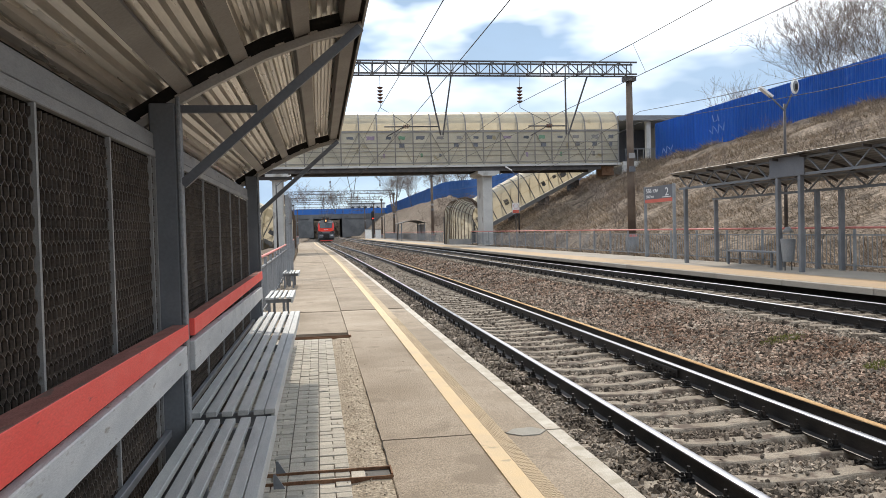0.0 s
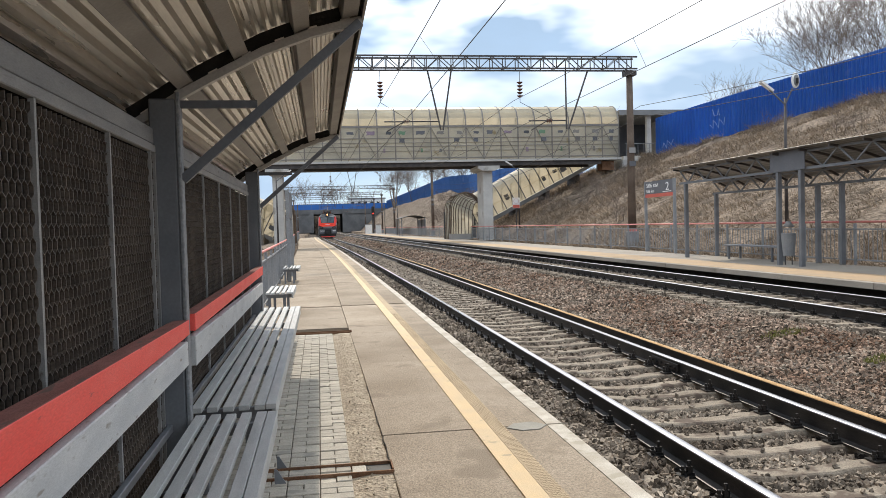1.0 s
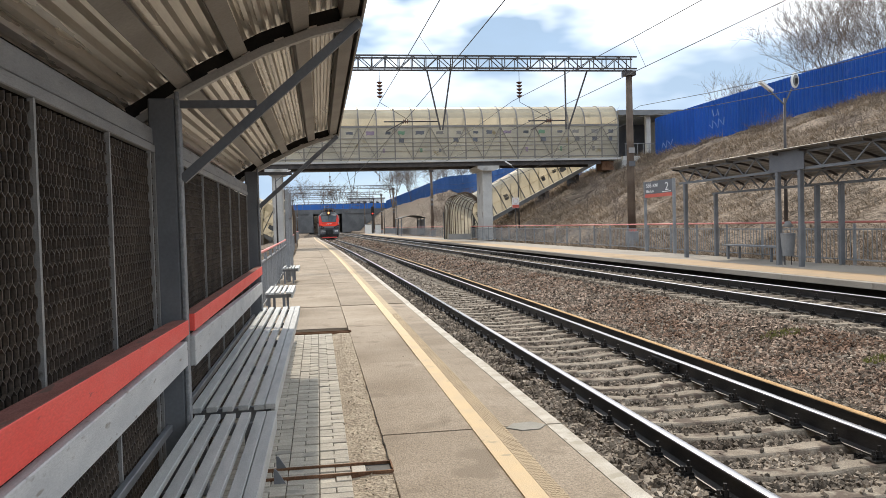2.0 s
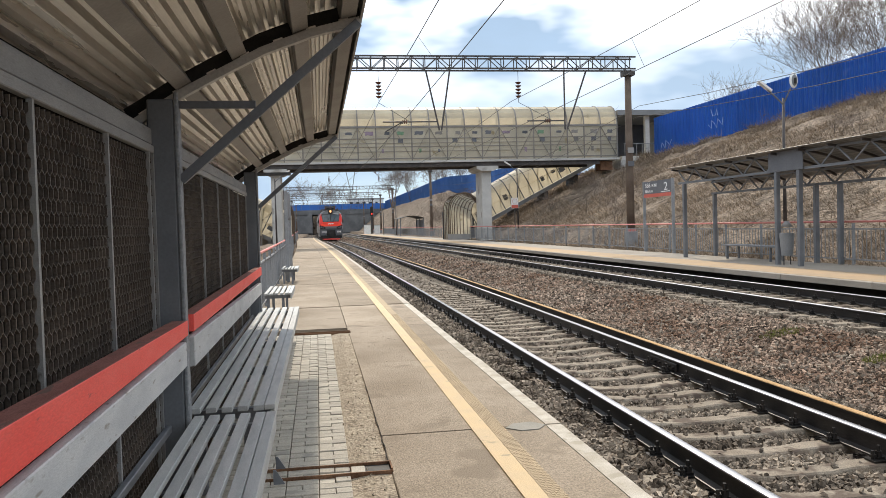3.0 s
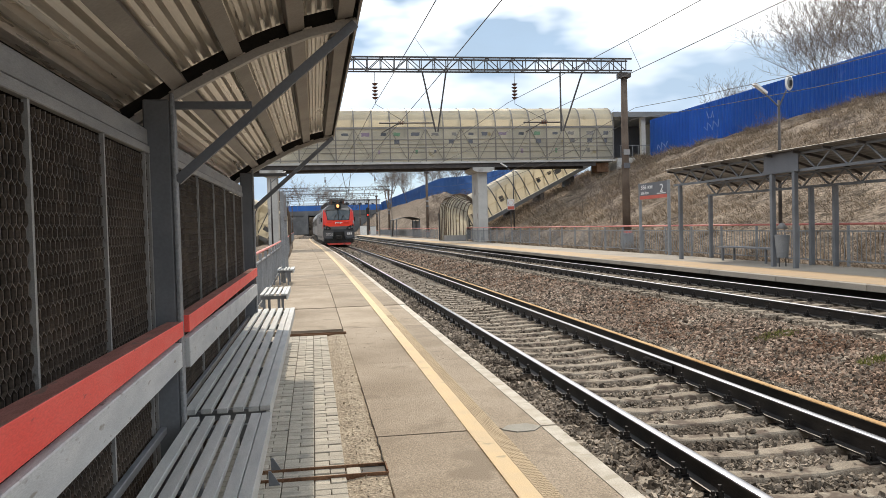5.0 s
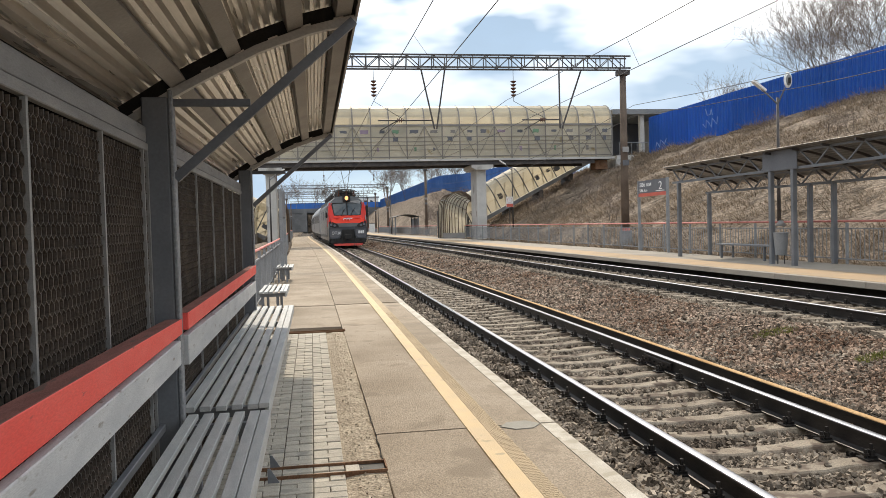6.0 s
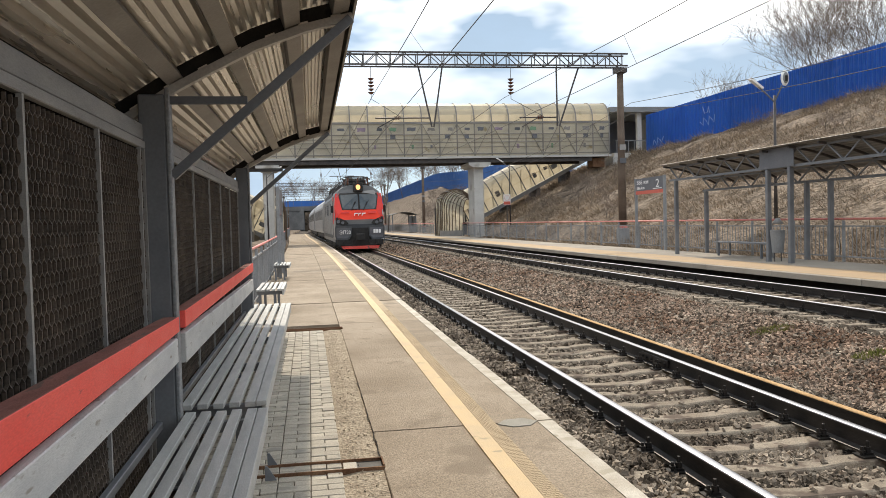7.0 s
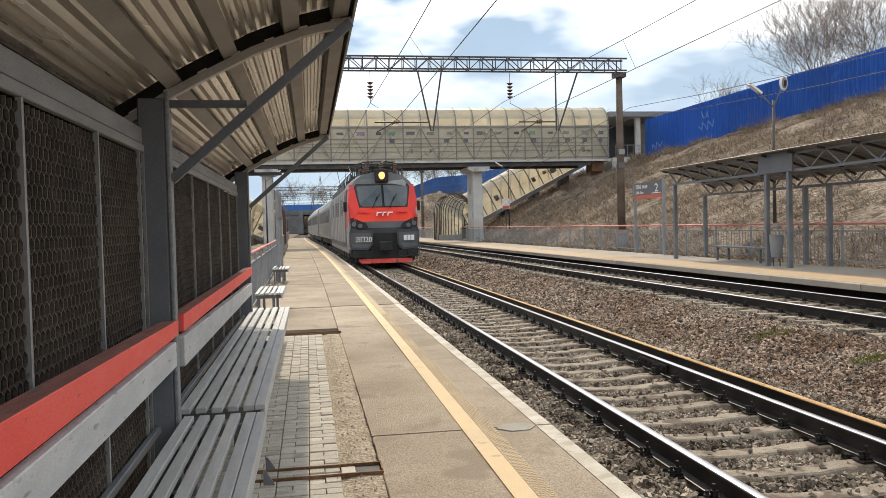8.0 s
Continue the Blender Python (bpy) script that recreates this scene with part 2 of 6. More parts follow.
M_INSUL = surf("brown porcelain", (0.10, 0.042, 0.026), (0.15, 0.065, 0.04), 4, 0.2, bump=0)
M_WHITEPAINT = surf("white paint", (0.74, 0.74, 0.72), (0.82, 0.82, 0.8), 2, 0.6, bump=0.1)
M_FENCE = surf("grey fence paint", (0.19, 0.20, 0.212), (0.26, 0.27, 0.28), 2, 0.55, bump=0.06)
M_SIGN = surf("dark grey sign", (0.105, 0.11, 0.125), (0.125, 0.13, 0.145), 2, 0.45, bump=0)
M_GRAFGREEN = surf("faded green spray paint", (0.10, 0.2, 0.12), (0.16, 0.27, 0.17), 2, 0.7, bump=0)
M_GRAFVIOLET = surf("faded violet spray paint", (0.24, 0.18, 0.24), (0.32, 0.25, 0.32), 2, 0.7, bump=0)
M_GRAFPALE = surf("pale blue spray paint", (0.2, 0.33, 0.6), (0.28, 0.42, 0.68), 2, 0.7, bump=0)
M_SIGNRED = surf("red sign strip", (0.5, 0.09, 0.06), (0.58, 0.12, 0.08), 2, 0.5, bump=0)
M_LETTER = surf("white letters", (0.82, 0.82, 0.82), (0.86, 0.86, 0.86), 2, 0.5, bump=0)
M_LOCORED = surf("loco red", (0.90, 0.045, 0.014), (0.95, 0.055, 0.02), 1, 0.55, bump=0.02, grain=0.04, coat=0.0)
M_LOCODARKRED = surf("loco deep red", (0.66, 0.022, 0.014), (0.72, 0.03, 0.02), 1, 0.5, bump=0.02, grain=0.04)
M_LOCOROOF = surf("loco roof grey", (0.105, 0.112, 0.118), (0.145, 0.15, 0.155), 1, 0.45, bump=0.03, grain=0.08)
M_PLOUGH = surf("scuffed red paint", (0.50, 0.04, 0.03), (0.62, 0.055, 0.035), 3, 0.55, bump=0.1, grain=0.15,
                spot=(0.09, 0.05, 0.04), spot_scale=4, spot_at=0.56)
M_LOCOGRAY = surf("loco mid grey", (0.19, 0.195, 0.20), (0.23, 0.235, 0.24), 1, 0.5, bump=0.03, grain=0.06)
M_LOCOLIGHT = surf("loco light grey", (0.25, 0.248, 0.247), (0.31, 0.305, 0.30), 1, 0.5, bump=0.03, grain=0.06)
M_LOCODARK = surf("loco dark grey", (0.05, 0.057, 0.066), (0.075, 0.083, 0.093), 1, 0.5, bump=0.03, grain=0.08)
M_BLACK = surf("black undergear and painted shade", (0.0108, 0.0102, 0.0096), (0.0240, 0.0216, 0.0198), 4, 0.7, bump=0.2)
M_COACH = surf("coach light grey", (0.24, 0.252, 0.262), (0.30, 0.312, 0.322), 1, 0.4, bump=0.03, grain=0.06)
M_COACHROOF = surf("coach roof", (0.36, 0.38, 0.4), (0.45, 0.47, 0.48), 1, 0.55, bump=0.03)
M_WINDOW = surf("dark window glass", (0.012, 0.015, 0.018), (0.025, 0.03, 0.034), 1, 0.4, bump=0)
M_SCREEN = surf("windscreen glass", (0.05, 0.065, 0.075), (0.09, 0.105, 0.115), 1.2, 0.07, bump=0)
M_LAMPWARM = glow("warm headlight", (1.0, 0.45, 0.17), 1.5)
M_LAMPRED = glow("red signal light", (1.0, 0.05, 0.03), 1.5)


# ---------- mesh helpers ----------
def thing(name, loc, label, category, group="", kind=""):
    ob = new(name)
    ob.location = loc
    return tagged(ob, label, category, group, kind)


def part(name, bm, material, parent, label="", smooth=False, kind=""):
    me = bpy.data.meshes.new(name)
    bm.to_mesh(me)
    bm.free()
    me.materials.append(material)
    if smooth:
        for p in me.polygons:
            p.use_smooth = True
    ob = new(name, me)
    ob.parent = parent
    return tagged(ob, label, "", "", kind)


def solo(name, bm, material, label, category="", kind="", group="", smooth=False):
    ob = part(name, bm, material, None, label, smooth, kind)
    return tagged(ob, "", category, group)


def again(name, ob, parent, x, y, z, rz=0.0):
    """One more piece on the mesh of ob."""
    o = new(name, ob.data)
    o.parent = parent
    o.location = (x, y, z)
    o.rotation_euler = (0, 0, rz)
    return o


def box(bm, x0, x1, y0, y1, z0, z1, bevel=0.0):
    vs = [bm.verts.new((x, y, z)) for x in (x0, x1) for y in (y0, y1) for z in (z0, z1)]
    fs = [bm.faces.new([vs[i] for i in q]) for q in
          ((0, 1, 3, 2), (4, 6, 7, 5), (0, 4, 5, 1), (2, 3, 7, 6), (0, 2, 6, 4), (1, 5, 7, 3))]
    if bevel:
        es = list({e for f in fs for e in f.edges})
        bmesh.ops.bevel(bm, geom=es, offset=bevel, segments=1, profile=0.5, affect="EDGES")
    return bm


def beam(bm, a, b, w, h, up=(0, 0, 1)):
    """A bar of section w by h from a to b."""
    a, b = Vector(a), Vector(b)
    d = (b - a).normalized()
    s = d.cross(Vector(up))
    if s.length < 1e-4:
        s = d.cross(Vector((0, 1, 0)))
    s.normalize()
    u = s.cross(d)
    vs = []
    for p in (a, b):
        for i, j in ((-1, -1), (1, -1), (1, 1), (-1, 1)):
            vs.append(bm.verts.new(p + s * (i * w / 2) + u * (j * h / 2)))
    for q in ((3, 2, 1, 0), (4, 5, 6, 7), (0, 1, 5, 4), (1, 2, 6, 5), (2, 3, 7, 6), (3, 0, 4, 7)):
        bm.faces.new([vs[i] for i in q])
    return bm


def rod(bm, a, b, r, seg=6, r2=None):
    """A round bar from a to b."""
    a, b = Vector(a), Vector(b)
    d = (b - a).normalized()
    s = d.orthogonal().normalized()
    u = d.cross(s)
    rings = []
    for p, rad in ((a, r), (b, r if r2 is None else r2)):
        rings.append([bm.verts.new(p + (s * math.cos(k * math.tau / seg) + u * math.sin(k * math.tau / seg)) * rad) for k in range(seg)])
    for k in range(seg):
        bm.faces.new((rings[0][k], rings[0][(k + 1) % seg], rings[1][(k + 1) % seg], rings[1][k]))
    bm.faces.new(rings[0][::-1])
    bm.faces.new(rings[1])
    return bm


def sweep(bm, profile, ys, xf, closed=True, zf=None):
    """The cross-section profile of (x, z) drawn along y over the line xf(y)."""
    rings = []
    for y in ys:
        z0 = zf(y) if zf else 0
        rings.append([bm.verts.new((xf(y) + x, y, z + z0)) for x, z in profile])
    k = len(profile)
    for r0, r1 in zip(rings, rings[1:]):
        for i in range(k if closed else k - 1):
            bm.faces.new((r0[i], r0[(i + 1) % k], r1[(i + 1) % k], r1[i]))
    if closed:
        bm.faces.new(rings[0])
        bm.faces.new(rings[-1][::-1])
    bmesh.ops.recalc_face_normals(bm, faces=bm.faces[:])
    return bm


def prism(bm, outline, axis, a, b):
    """The closed outline drawn from a to b along the axis; outline in the other two axes, in order."""
    def v(p, t):
        return {"x": (t, p[0], p[1]), "y": (p[0], t, p[1]), "z": (p[0], p[1], t)}[axis]
    r0, r1 = [bm.verts.new(v(p, a)) for p in outline], [bm.verts.new(v(p, b)) for p in outline]
    fs = [bm.faces.new(r0), bm.faces.new(r1[::-1])]
    for i in range(len(outline)):
        j = (i + 1) % len(outline)
        fs.append(bm.faces.new((r0[i], r1[i], r1[j], r0[j])))
    bmesh.ops.recalc_face_normals(bm, faces=fs)
    return bm


def band(bm, pts, w, h, side=(0, 1, 0)):
    """One continuous bar of section w (along side) by h that follows pts."""
    side = Vector(side)
    pts = [Vector(q) for q in pts]
    rings = []
    for i, q in enumerate(pts):
        d = (pts[min(i + 1, len(pts) - 1)] - pts[max(i - 1, 0)]).normalized()
        u = side.cross(d).normalized()
        rings.append([bm.verts.new(q + side * (a * w / 2) + u * (b * h / 2)) for a, b in ((-1, -1), (1, -1), (1, 1), (-1, 1))])
    for r0, r1 in zip(rings, rings[1:]):
        for i in range(4):
            bm.faces.new((r0[i], r0[(i + 1) % 4], r1[(i + 1) % 4], r1[i]))
    bm.faces.new(rings[0][::-1])
    bm.faces.new(rings[-1])
    bmesh.ops.recalc_face_normals(bm, faces=bm.faces[:])
    return bm


def line(bm, pts, r, seg=5):
    """One continuous round wire along pts."""
    pts = [Vector(q) for q in pts]
    rings = []
    s = (pts[-1] - pts[0]).normalized().orthogonal().normalized()
    for i, q in enumerate(pts):
        d = (pts[min(i + 1, len(pts) - 1)] - pts[max(i - 1, 0)]).normalized()
        a = (s - d * s.dot(d)).normalized()
        b = d.cross(a)
        rings.append([bm.verts.new(q + (a * math.cos(k * math.tau / seg) + b * math.sin(k * math.tau / seg)) * r) for k in range(seg)])
    for r0, r1 in zip(rings, rings[1:]):
        for i in range(seg):
            bm.faces.new((r0[i], r0[(i + 1) % seg], r1[(i + 1) % seg], r1[i]))
    bm.faces.new(rings[0][::-1])
    bm.faces.new(rings[-1])
    return bm


def loft(bm, rings):
    vr = [[bm.verts.new(p) for p in r] for r in rings]
    k = len(vr[0])
    for a, b in zip(vr, vr[1:]):
        for i in range(k):
            j = (i + 1) % k
            bm.faces.new((a[i], a[j], b[j], b[i]))
    bm.faces.new(vr[0])
    bm.faces.new(vr[-1][::-1])
    bmesh.ops.recalc_face_normals(bm, faces=bm.faces[:])
    return bm


def B():
    return bmesh.new()


def raw_mesh(name, verts, faces, material, parent=None, kind="stuff", label="", category="", smooth=False):
    me = bpy.data.meshes.new(name)
    me.from_pydata(verts, [], faces)
    me.materials.append(material)
    me.update()
    ob = new(name, me)
    ob.parent = parent
    return tagged(ob, label, category, "", kind)


def text_part(name, body, size, m, parent, material, depth=0.004, align="LEFT", squeeze=1.0):
    cu = bpy.data.curves.new(name, "FONT")
    cu.body, cu.size, cu.extrude, cu.align_x = body, size, depth, align
    tmp = bpy.data.objects.new(name, cu)
    me = bpy.data.meshes.new_from_object(tmp)
    bpy.data.objects.remove(tmp)
    me.transform(m @ Matrix.Diagonal((squeeze, 1, 1, 1)))
    me.materials.append(material)
    ob = new(name, me)
    ob.parent = parent
    return ob


# ---------- the line of the tracks ----------
def tx(y):
    """Axis of the near track: nearly straight, easing off to one side far away."""
    if y < 90:
        return -1.6e-4 * y * y
    return -1.296 - 0.0288 * 45 * (1 - math.exp(-(y - 90) / 45))


def tx2(y):
    """Axis of the far track, which draws a little closer farther on."""
    return tx(y) + 4.9 + 0.9 * math.exp(-max(y, -20) / 25)


Z2 = 0.263      # rail head of the far track over that of the near one
PZ, PZ2 = 0.2, 0.4   # tops of the platforms


def steps(a, b, s):
    k = max(1, round((b - a) / s))
    return [a + (b - a) * i / k for i in range(k + 1)]
# ---------- ground ----------
def smooth(a, b, v):
    t = min(1.0, max(0.0, (v - a) / (b - a)))
    return t * t * (3 - 2 * t)


def crest(y):
    """Where the top of the cutting lies at y: x and z."""
    if y < 66:
        return 25.5 + (66 - y) * 0.42, 7.5 + (66 - y) * 0.11
    return 25.5 - 4.5 * smooth(66, 130, y), 7.5 + 0.8 * smooth(66, 160, y) - 1.4 * smooth(70, 92, y) * (1 - smooth(118, 165, y))


def ground_z(x, y):
    u = x - tx(y)
    if u < -4.8:
        z = -0.1 + 8.0 * smooth(-9.0, -24.0, u) if u < -9 else -0.1
    elif u < -1.85:
        z = -0.55
    elif u < 1.9:
        z = -0.25
    else:
        d = tx2(y) - tx(y)
        if u < d - 1.6:
            z = -0.25 + 0.27 * smooth(1.9, d - 1.7, u)
        elif u < d + 1.72:
            z = 0.02
        elif u < 10.45:
            z = -0.25
        else:
            cx, cz = crest(y)
            t = (x - 11.3) / max(1.0, cx - 11.3)
            z = 0.3 + (cz - 0.3) * min(1.0, max(0.0, t)) ** 0.92
            if 0.02 < t:
                z += 0.26 * noise.noise((x * 0.45, y * 0.45, 0)) * min(1, t * 6) + 0.35 * noise.noise((x * 0.09, y * 0.09, 3)) * min(1, t * 4)
    if y > 336:
        z = max(z, 8.6 * smooth(336, 338, y))
    return z


def make_ground():
    us = [-1500, -400, -120, -60, -40, -30, -24, -21, -18, -16, -14, -12, -10.5, -9, -6.5, -4.82, -4.8, -1.86, -1.84, -1, 0, 1, 1.9, 2.3, 2.7,
          3.1, 3.5, 4.4, 5.3, 6.2, 6.75, 6.9, 8, 10.44, 10.46] + [10.9 + 0.62 * i for i in range(50)] + [44, 48, 54, 62, 75, 100, 160, 300, 700, 1500]
    ys = [-400, -120, -40, -20, -10, -5] + [0.8 * i for i in range(100)] + [80 + 2.5 * i for i in range(33)] + \
         [170 + 8 * i for i in range(21)] + [333, 336, 336.7, 337.4, 338.2, 350, 400, 600, 1200, 2500, 4000]
    verts, faces = [], []
    for y in ys:
        for u in us:
            x = tx(y) + u
            verts.append((x, y, ground_z(x, y)))
    k = len(us)
    for j in range(len(ys) - 1):
        for i in range(k - 1):
            a = j * k + i
            faces.append((a, a + 1, a + k + 1, a + k))
    ob = raw_mesh("ground", verts, faces, M_GRASS, None, "structure", "brown dry-grass cutting and stone track bed", "ground")
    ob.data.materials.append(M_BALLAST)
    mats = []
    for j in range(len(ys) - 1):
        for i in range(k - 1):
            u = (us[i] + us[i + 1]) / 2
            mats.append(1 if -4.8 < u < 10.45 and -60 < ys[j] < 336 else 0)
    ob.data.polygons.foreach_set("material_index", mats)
    for p in ob.data.polygons:
        p.use_smooth = True


make_ground()


# ---------- tracks ----------
RAIL_FOOT = [(-0.066, -0.18), (0.066, -0.18), (0.066, -0.168), (0.012, -0.15), (0.009, -0.045), (0.036, -0.035), (0.0365, -0.016),
             (-0.0365, -0.016), (-0.036, -0.035), (-0.009, -0.045), (-0.012, -0.15), (-0.066, -0.168)]
RAIL_HEAD = [(-0.037, -0.016), (0.037, -0.016), (0.0365, -0.010), (0.033, -0.0055), (0.026, -0.0028), (0.017, -0.0011), (0.006, 0.0),
             (-0.006, 0.0), (-0.017, -0.0011), (-0.026, -0.0028), (-0.033, -0.0055), (-0.0365, -0.010)]
SLEEPER_STEP = 0.545


def sleeper_mesh(bm):
    """Pre-stressed beam, lower in the middle, with sloped flanks."""
    top = [(-1.35, -0.175), (-0.45, -0.185), (-0.25, -0.205), (0.25, -0.205), (0.45, -0.185), (1.35, -0.175)]
    rings = []
    for x, z in top:
        rings.append([bm.verts.new((x, dy, zz)) for dy, zz in ((-0.15, -0.36), (-0.095, z - 0.012), (-0.08, z), (0.08, z), (0.095, z - 0.012), (0.15, -0.36))])
    for a, b in zip(rings, rings[1:]):
        for i in range(5):
            bm.faces.new((a[i], a[i + 1], b[i + 1], b[i]))
    bm.faces.new(rings[0])
    bm.faces.new(rings[-1][::-1])
    bmesh.ops.recalc_face_normals(bm, faces=bm.faces[:])
    return bm


def fastening_mesh(bm):
    """Base plate, clip plates and two tall bolts with nuts, one rail's set."""
    box(bm, -0.17, 0.17, -0.07, 0.07, -0.176, -0.166)
    for s in (-1, 1):
        box(bm, s * 0.085 - 0.03, s * 0.085 + 0.03, -0.03, 0.03, -0.166, -0.148)
        for dx, h in ((0.085, -0.06), (0.135, -0.1)):
            rod(bm, (s * dx, 0, -0.168), (s * dx, 0, h), 0.014, 6)
            rod(bm, (s * dx, 0, -0.148), (s * dx, 0, -0.105 if dx < 0.1 else -0.13), 0.027, 6)
    return bm


def make_track(name, xf, z0, label):
    tr = thing(name, (0, 0, z0), label, "railway track", "", "structure")
    ys = steps(-12, 60, 3) + steps(60, 336, 6)[1:]
    for s in (-0.796, 0.796):
        r = part("rail", sweep(B(), RAIL_FOOT, ys, lambda y: xf(y) + s), M_RAIL, tr, "dark rusted steel rail")
        part("rail_head", sweep(B(), RAIL_HEAD, ys, lambda y: xf(y) + s), M_RAILTOP, r, "polished running surface")
    proto, clip = None, None
    y, i = 1.2, 0
    while i < 230:
        if proto is None:
            proto = part("sleeper", sleeper_mesh(B()), M_SLEEPER, tr)
            proto.location = (xf(y), y, 0)
        else:
            again("sleeper", proto, tr, xf(y), y, 0, random.uniform(-0.008, 0.008))
        if i < 75:
            for s in (-0.796, 0.796):
                if clip is None:
                    clip = part("rail_fastening", fastening_mesh(B()), M_RAIL, tr)
                    clip.location = (xf(y) + s, y, 0)
                else:
                    again("rail_fastening", clip, tr, xf(y) + s, y, 0)
        y += SLEEPER_STEP
        i += 1
    far = B()
    while y < 300:
        box(far, xf(y) - 1.35, xf(y) + 1.35, y - 0.1, y + 0.1, -0.33, -0.18)
        y += SLEEPER_STEP
    part("far_sleepers", far, M_SLEEPER, tr, "", False, "stuff")
    return tr


make_track("track_near", tx, 0.0, "near railway track with polished rails on concrete sleepers")
make_track("track_far", tx2, Z2, "far railway track with shiny rails on concrete sleepers")
for fy, fx in ((9.6, 0.796), (22.0, -0.796)):
    fp = thing("rail_joint", (tx(fy) + fx, fy, 0), "bolted steel joint bars holding two rail ends", "rail joint", "rail joints")
    for sd in (-1, 1):
        part("joint_bar", box(B(), sd * 0.012, sd * 0.035, -0.4, 0.4, -0.145, -0.05, 0.004), M_RAIL, fp)
        for k in range(6):
            part("bolt", rod(B(), (sd * 0.035, -0.33 + 0.132 * k, -0.098), (sd * 0.06, -0.33 + 0.132 * k, -0.098), 0.02, 6), M_RAIL, fp)
spare = thing("spare_rail", (0, 0, -0.02), "unused rail with orange rusty top lying beside the track", "rail")
part("rail_web", sweep(B(), RAIL_FOOT, steps(2, 60, 2), lambda y: tx(y) + 1.18), M_RAIL, spare)
part("rail_top", sweep(B(), [(x, z) for x, z in RAIL_HEAD], steps(2, 60, 2), lambda y: tx(y) + 1.18), M_RUSTTOP, spare, "orange rusted rail top")


# ---------- platforms ----------
def make_platform_near():
    pf = thing("platform_near", (0, 0, 0), "low concrete platform with a yellow safety line and whitewashed edge", "platform", "", "structure")
    joints = [-14.0, -10.6, -7.2, -3.9, -0.6, 2.6, 5.88, 9.05, 12.5, 15.9] + [15.9 + 3.35 * i for i in range(1, 37)]
    for j, (a, b) in enumerate(zip(joints, joints[1:])):
        dz = random.uniform(-0.006, 0.006)
        ys = steps(a + 0.008, b - 0.008, 1.7)
        slab = [(-3.16, 0.03), (-1.89, 0.03), (-1.89, PZ - 0.004 + dz), (-1.895, PZ + dz), (-3.155, PZ + dz), (-3.16, PZ - 0.006 + dz)]
        part("slab", sweep(B(), slab, ys, tx), M_SLAB, pf)
        inner = [(-4.72, 0.03), (-3.166, 0.03), (-3.166, PZ - 0.012 + dz), (-3.172, PZ - 0.006 + dz), (-4.72, PZ - 0.006 + dz)]
        if a > 12:
            part("slab", sweep(B(), inner, ys, tx), M_SLAB, pf)
        edge = [(-1.887, 0.03), (-1.765, 0.03), (-1.755, 0.06), (-1.755, PZ - 0.012 + dz), (-1.77, PZ + dz), (-1.887, PZ + dz)]
        part("edge_stone", sweep(B(), edge, ys, tx), M_EDGE, pf, "whitewashed edge strip")
    part("yellow_line", sweep(B(), [(-2.47, PZ), (-2.337, PZ), (-2.337, PZ + 0.010), (-2.47, PZ + 0.010)], steps(-14, 138, 2), tx), M_YELLOW, pf, "worn yellow painted safety line")
    bm = sweep(B(), [(-2.334, PZ), (-2.225, PZ), (-2.225, PZ + 0.009), (-2.334, PZ + 0.009)], steps(-14, 138, 2), tx)
    part("tactile_strip", bm, M_TACTILE, pf, "raised tactile strip")
    st = B()
    y = 2.5
    while y < 14:
        for k in range(4):
            x = tx(y) - 2.323 + 0.026 * k + (0.013 if int(y * 100) % 2 else 0)
            box(st, x - 0.009, x + 0.009, y - 0.011, y + 0.011, PZ + 0.0075, PZ + 0.0115)
        y += 0.031
    part("tactile_studs", st, M_TACTILE, pf, "", False, "stuff")
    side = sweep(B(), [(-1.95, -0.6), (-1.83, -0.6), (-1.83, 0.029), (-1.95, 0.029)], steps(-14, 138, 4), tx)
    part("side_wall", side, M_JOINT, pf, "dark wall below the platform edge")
    base = sweep(B(), [(-4.75, -0.6), (-1.96, -0.6), (-1.96, 0.025), (-3.17, 0.025), (-3.17, 0.06), (-4.75, 0.06)], steps(-14, 138, 4), tx)
    part("bed", base, M_JOINT, pf, "dirt bed under the slabs")
    # the paved strip in front of the benches, with sand along its edge
    sand = [(-3.42, 0.05), (-3.161, 0.05), (-3.161, PZ - 0.012), (-3.3, PZ - 0.008), (-3.42, PZ - 0.026)]
    part("sand_strip", sweep(B(), sand, steps(-2, 11.9, 0.5), lambda y: tx(y) + 0.02 * math.sin(3 * y) * noise.noise((y, 0, 0))), M_SAND, pf, "crumbled sandy rubble strip")
    bed = [(-4.72, 0.05), (-3.42, 0.05), (-3.42, PZ - 0.026), (-4.72, PZ - 0.026)]
    part("paver_bed", sweep(B(), bed, steps(-2, 11.9, 2), tx), M_JOINT, pf, "dirt bed between pavers")
    proto = None
    count = 0
    y, row = 1.6, 0
    while y < 11.85:
        for k in range(8):
            wide = (row + k) % 2 == 0
            x = -3.42 - 0.2 * (k + 1)
            if x < -4.5:
                continue
            for h in ((0,) if wide else (0, 1)):
                w2 = 0.195 if wide else 0.095
                key = wide
                if proto is None:
                    proto = {}
                dz = random.uniform(-0.006, 0.003)
                xx, yy = tx(y) + x + (0.1 if wide else 0.05 + 0.1 * h), y + 0.05 if wide else y + 0.05
                if count >= 1500:
                    continue
                if key not in proto:
                    proto[key] = part("paver", box(B(), -w2 / 2, w2 / 2, -0.0465, 0.0465, -0.05, 0, 0.004), M_BRICK, pf)
                    proto[key].location = (xx, yy, PZ - 0.006 + dz)
                else:
                    again("paver", proto[key], pf, xx, yy, PZ - 0.006 + dz, random.uniform(-0.015, 0.015))
                count += 1
        y += 0.1
        row += 1
    return pf


make_platform_near()


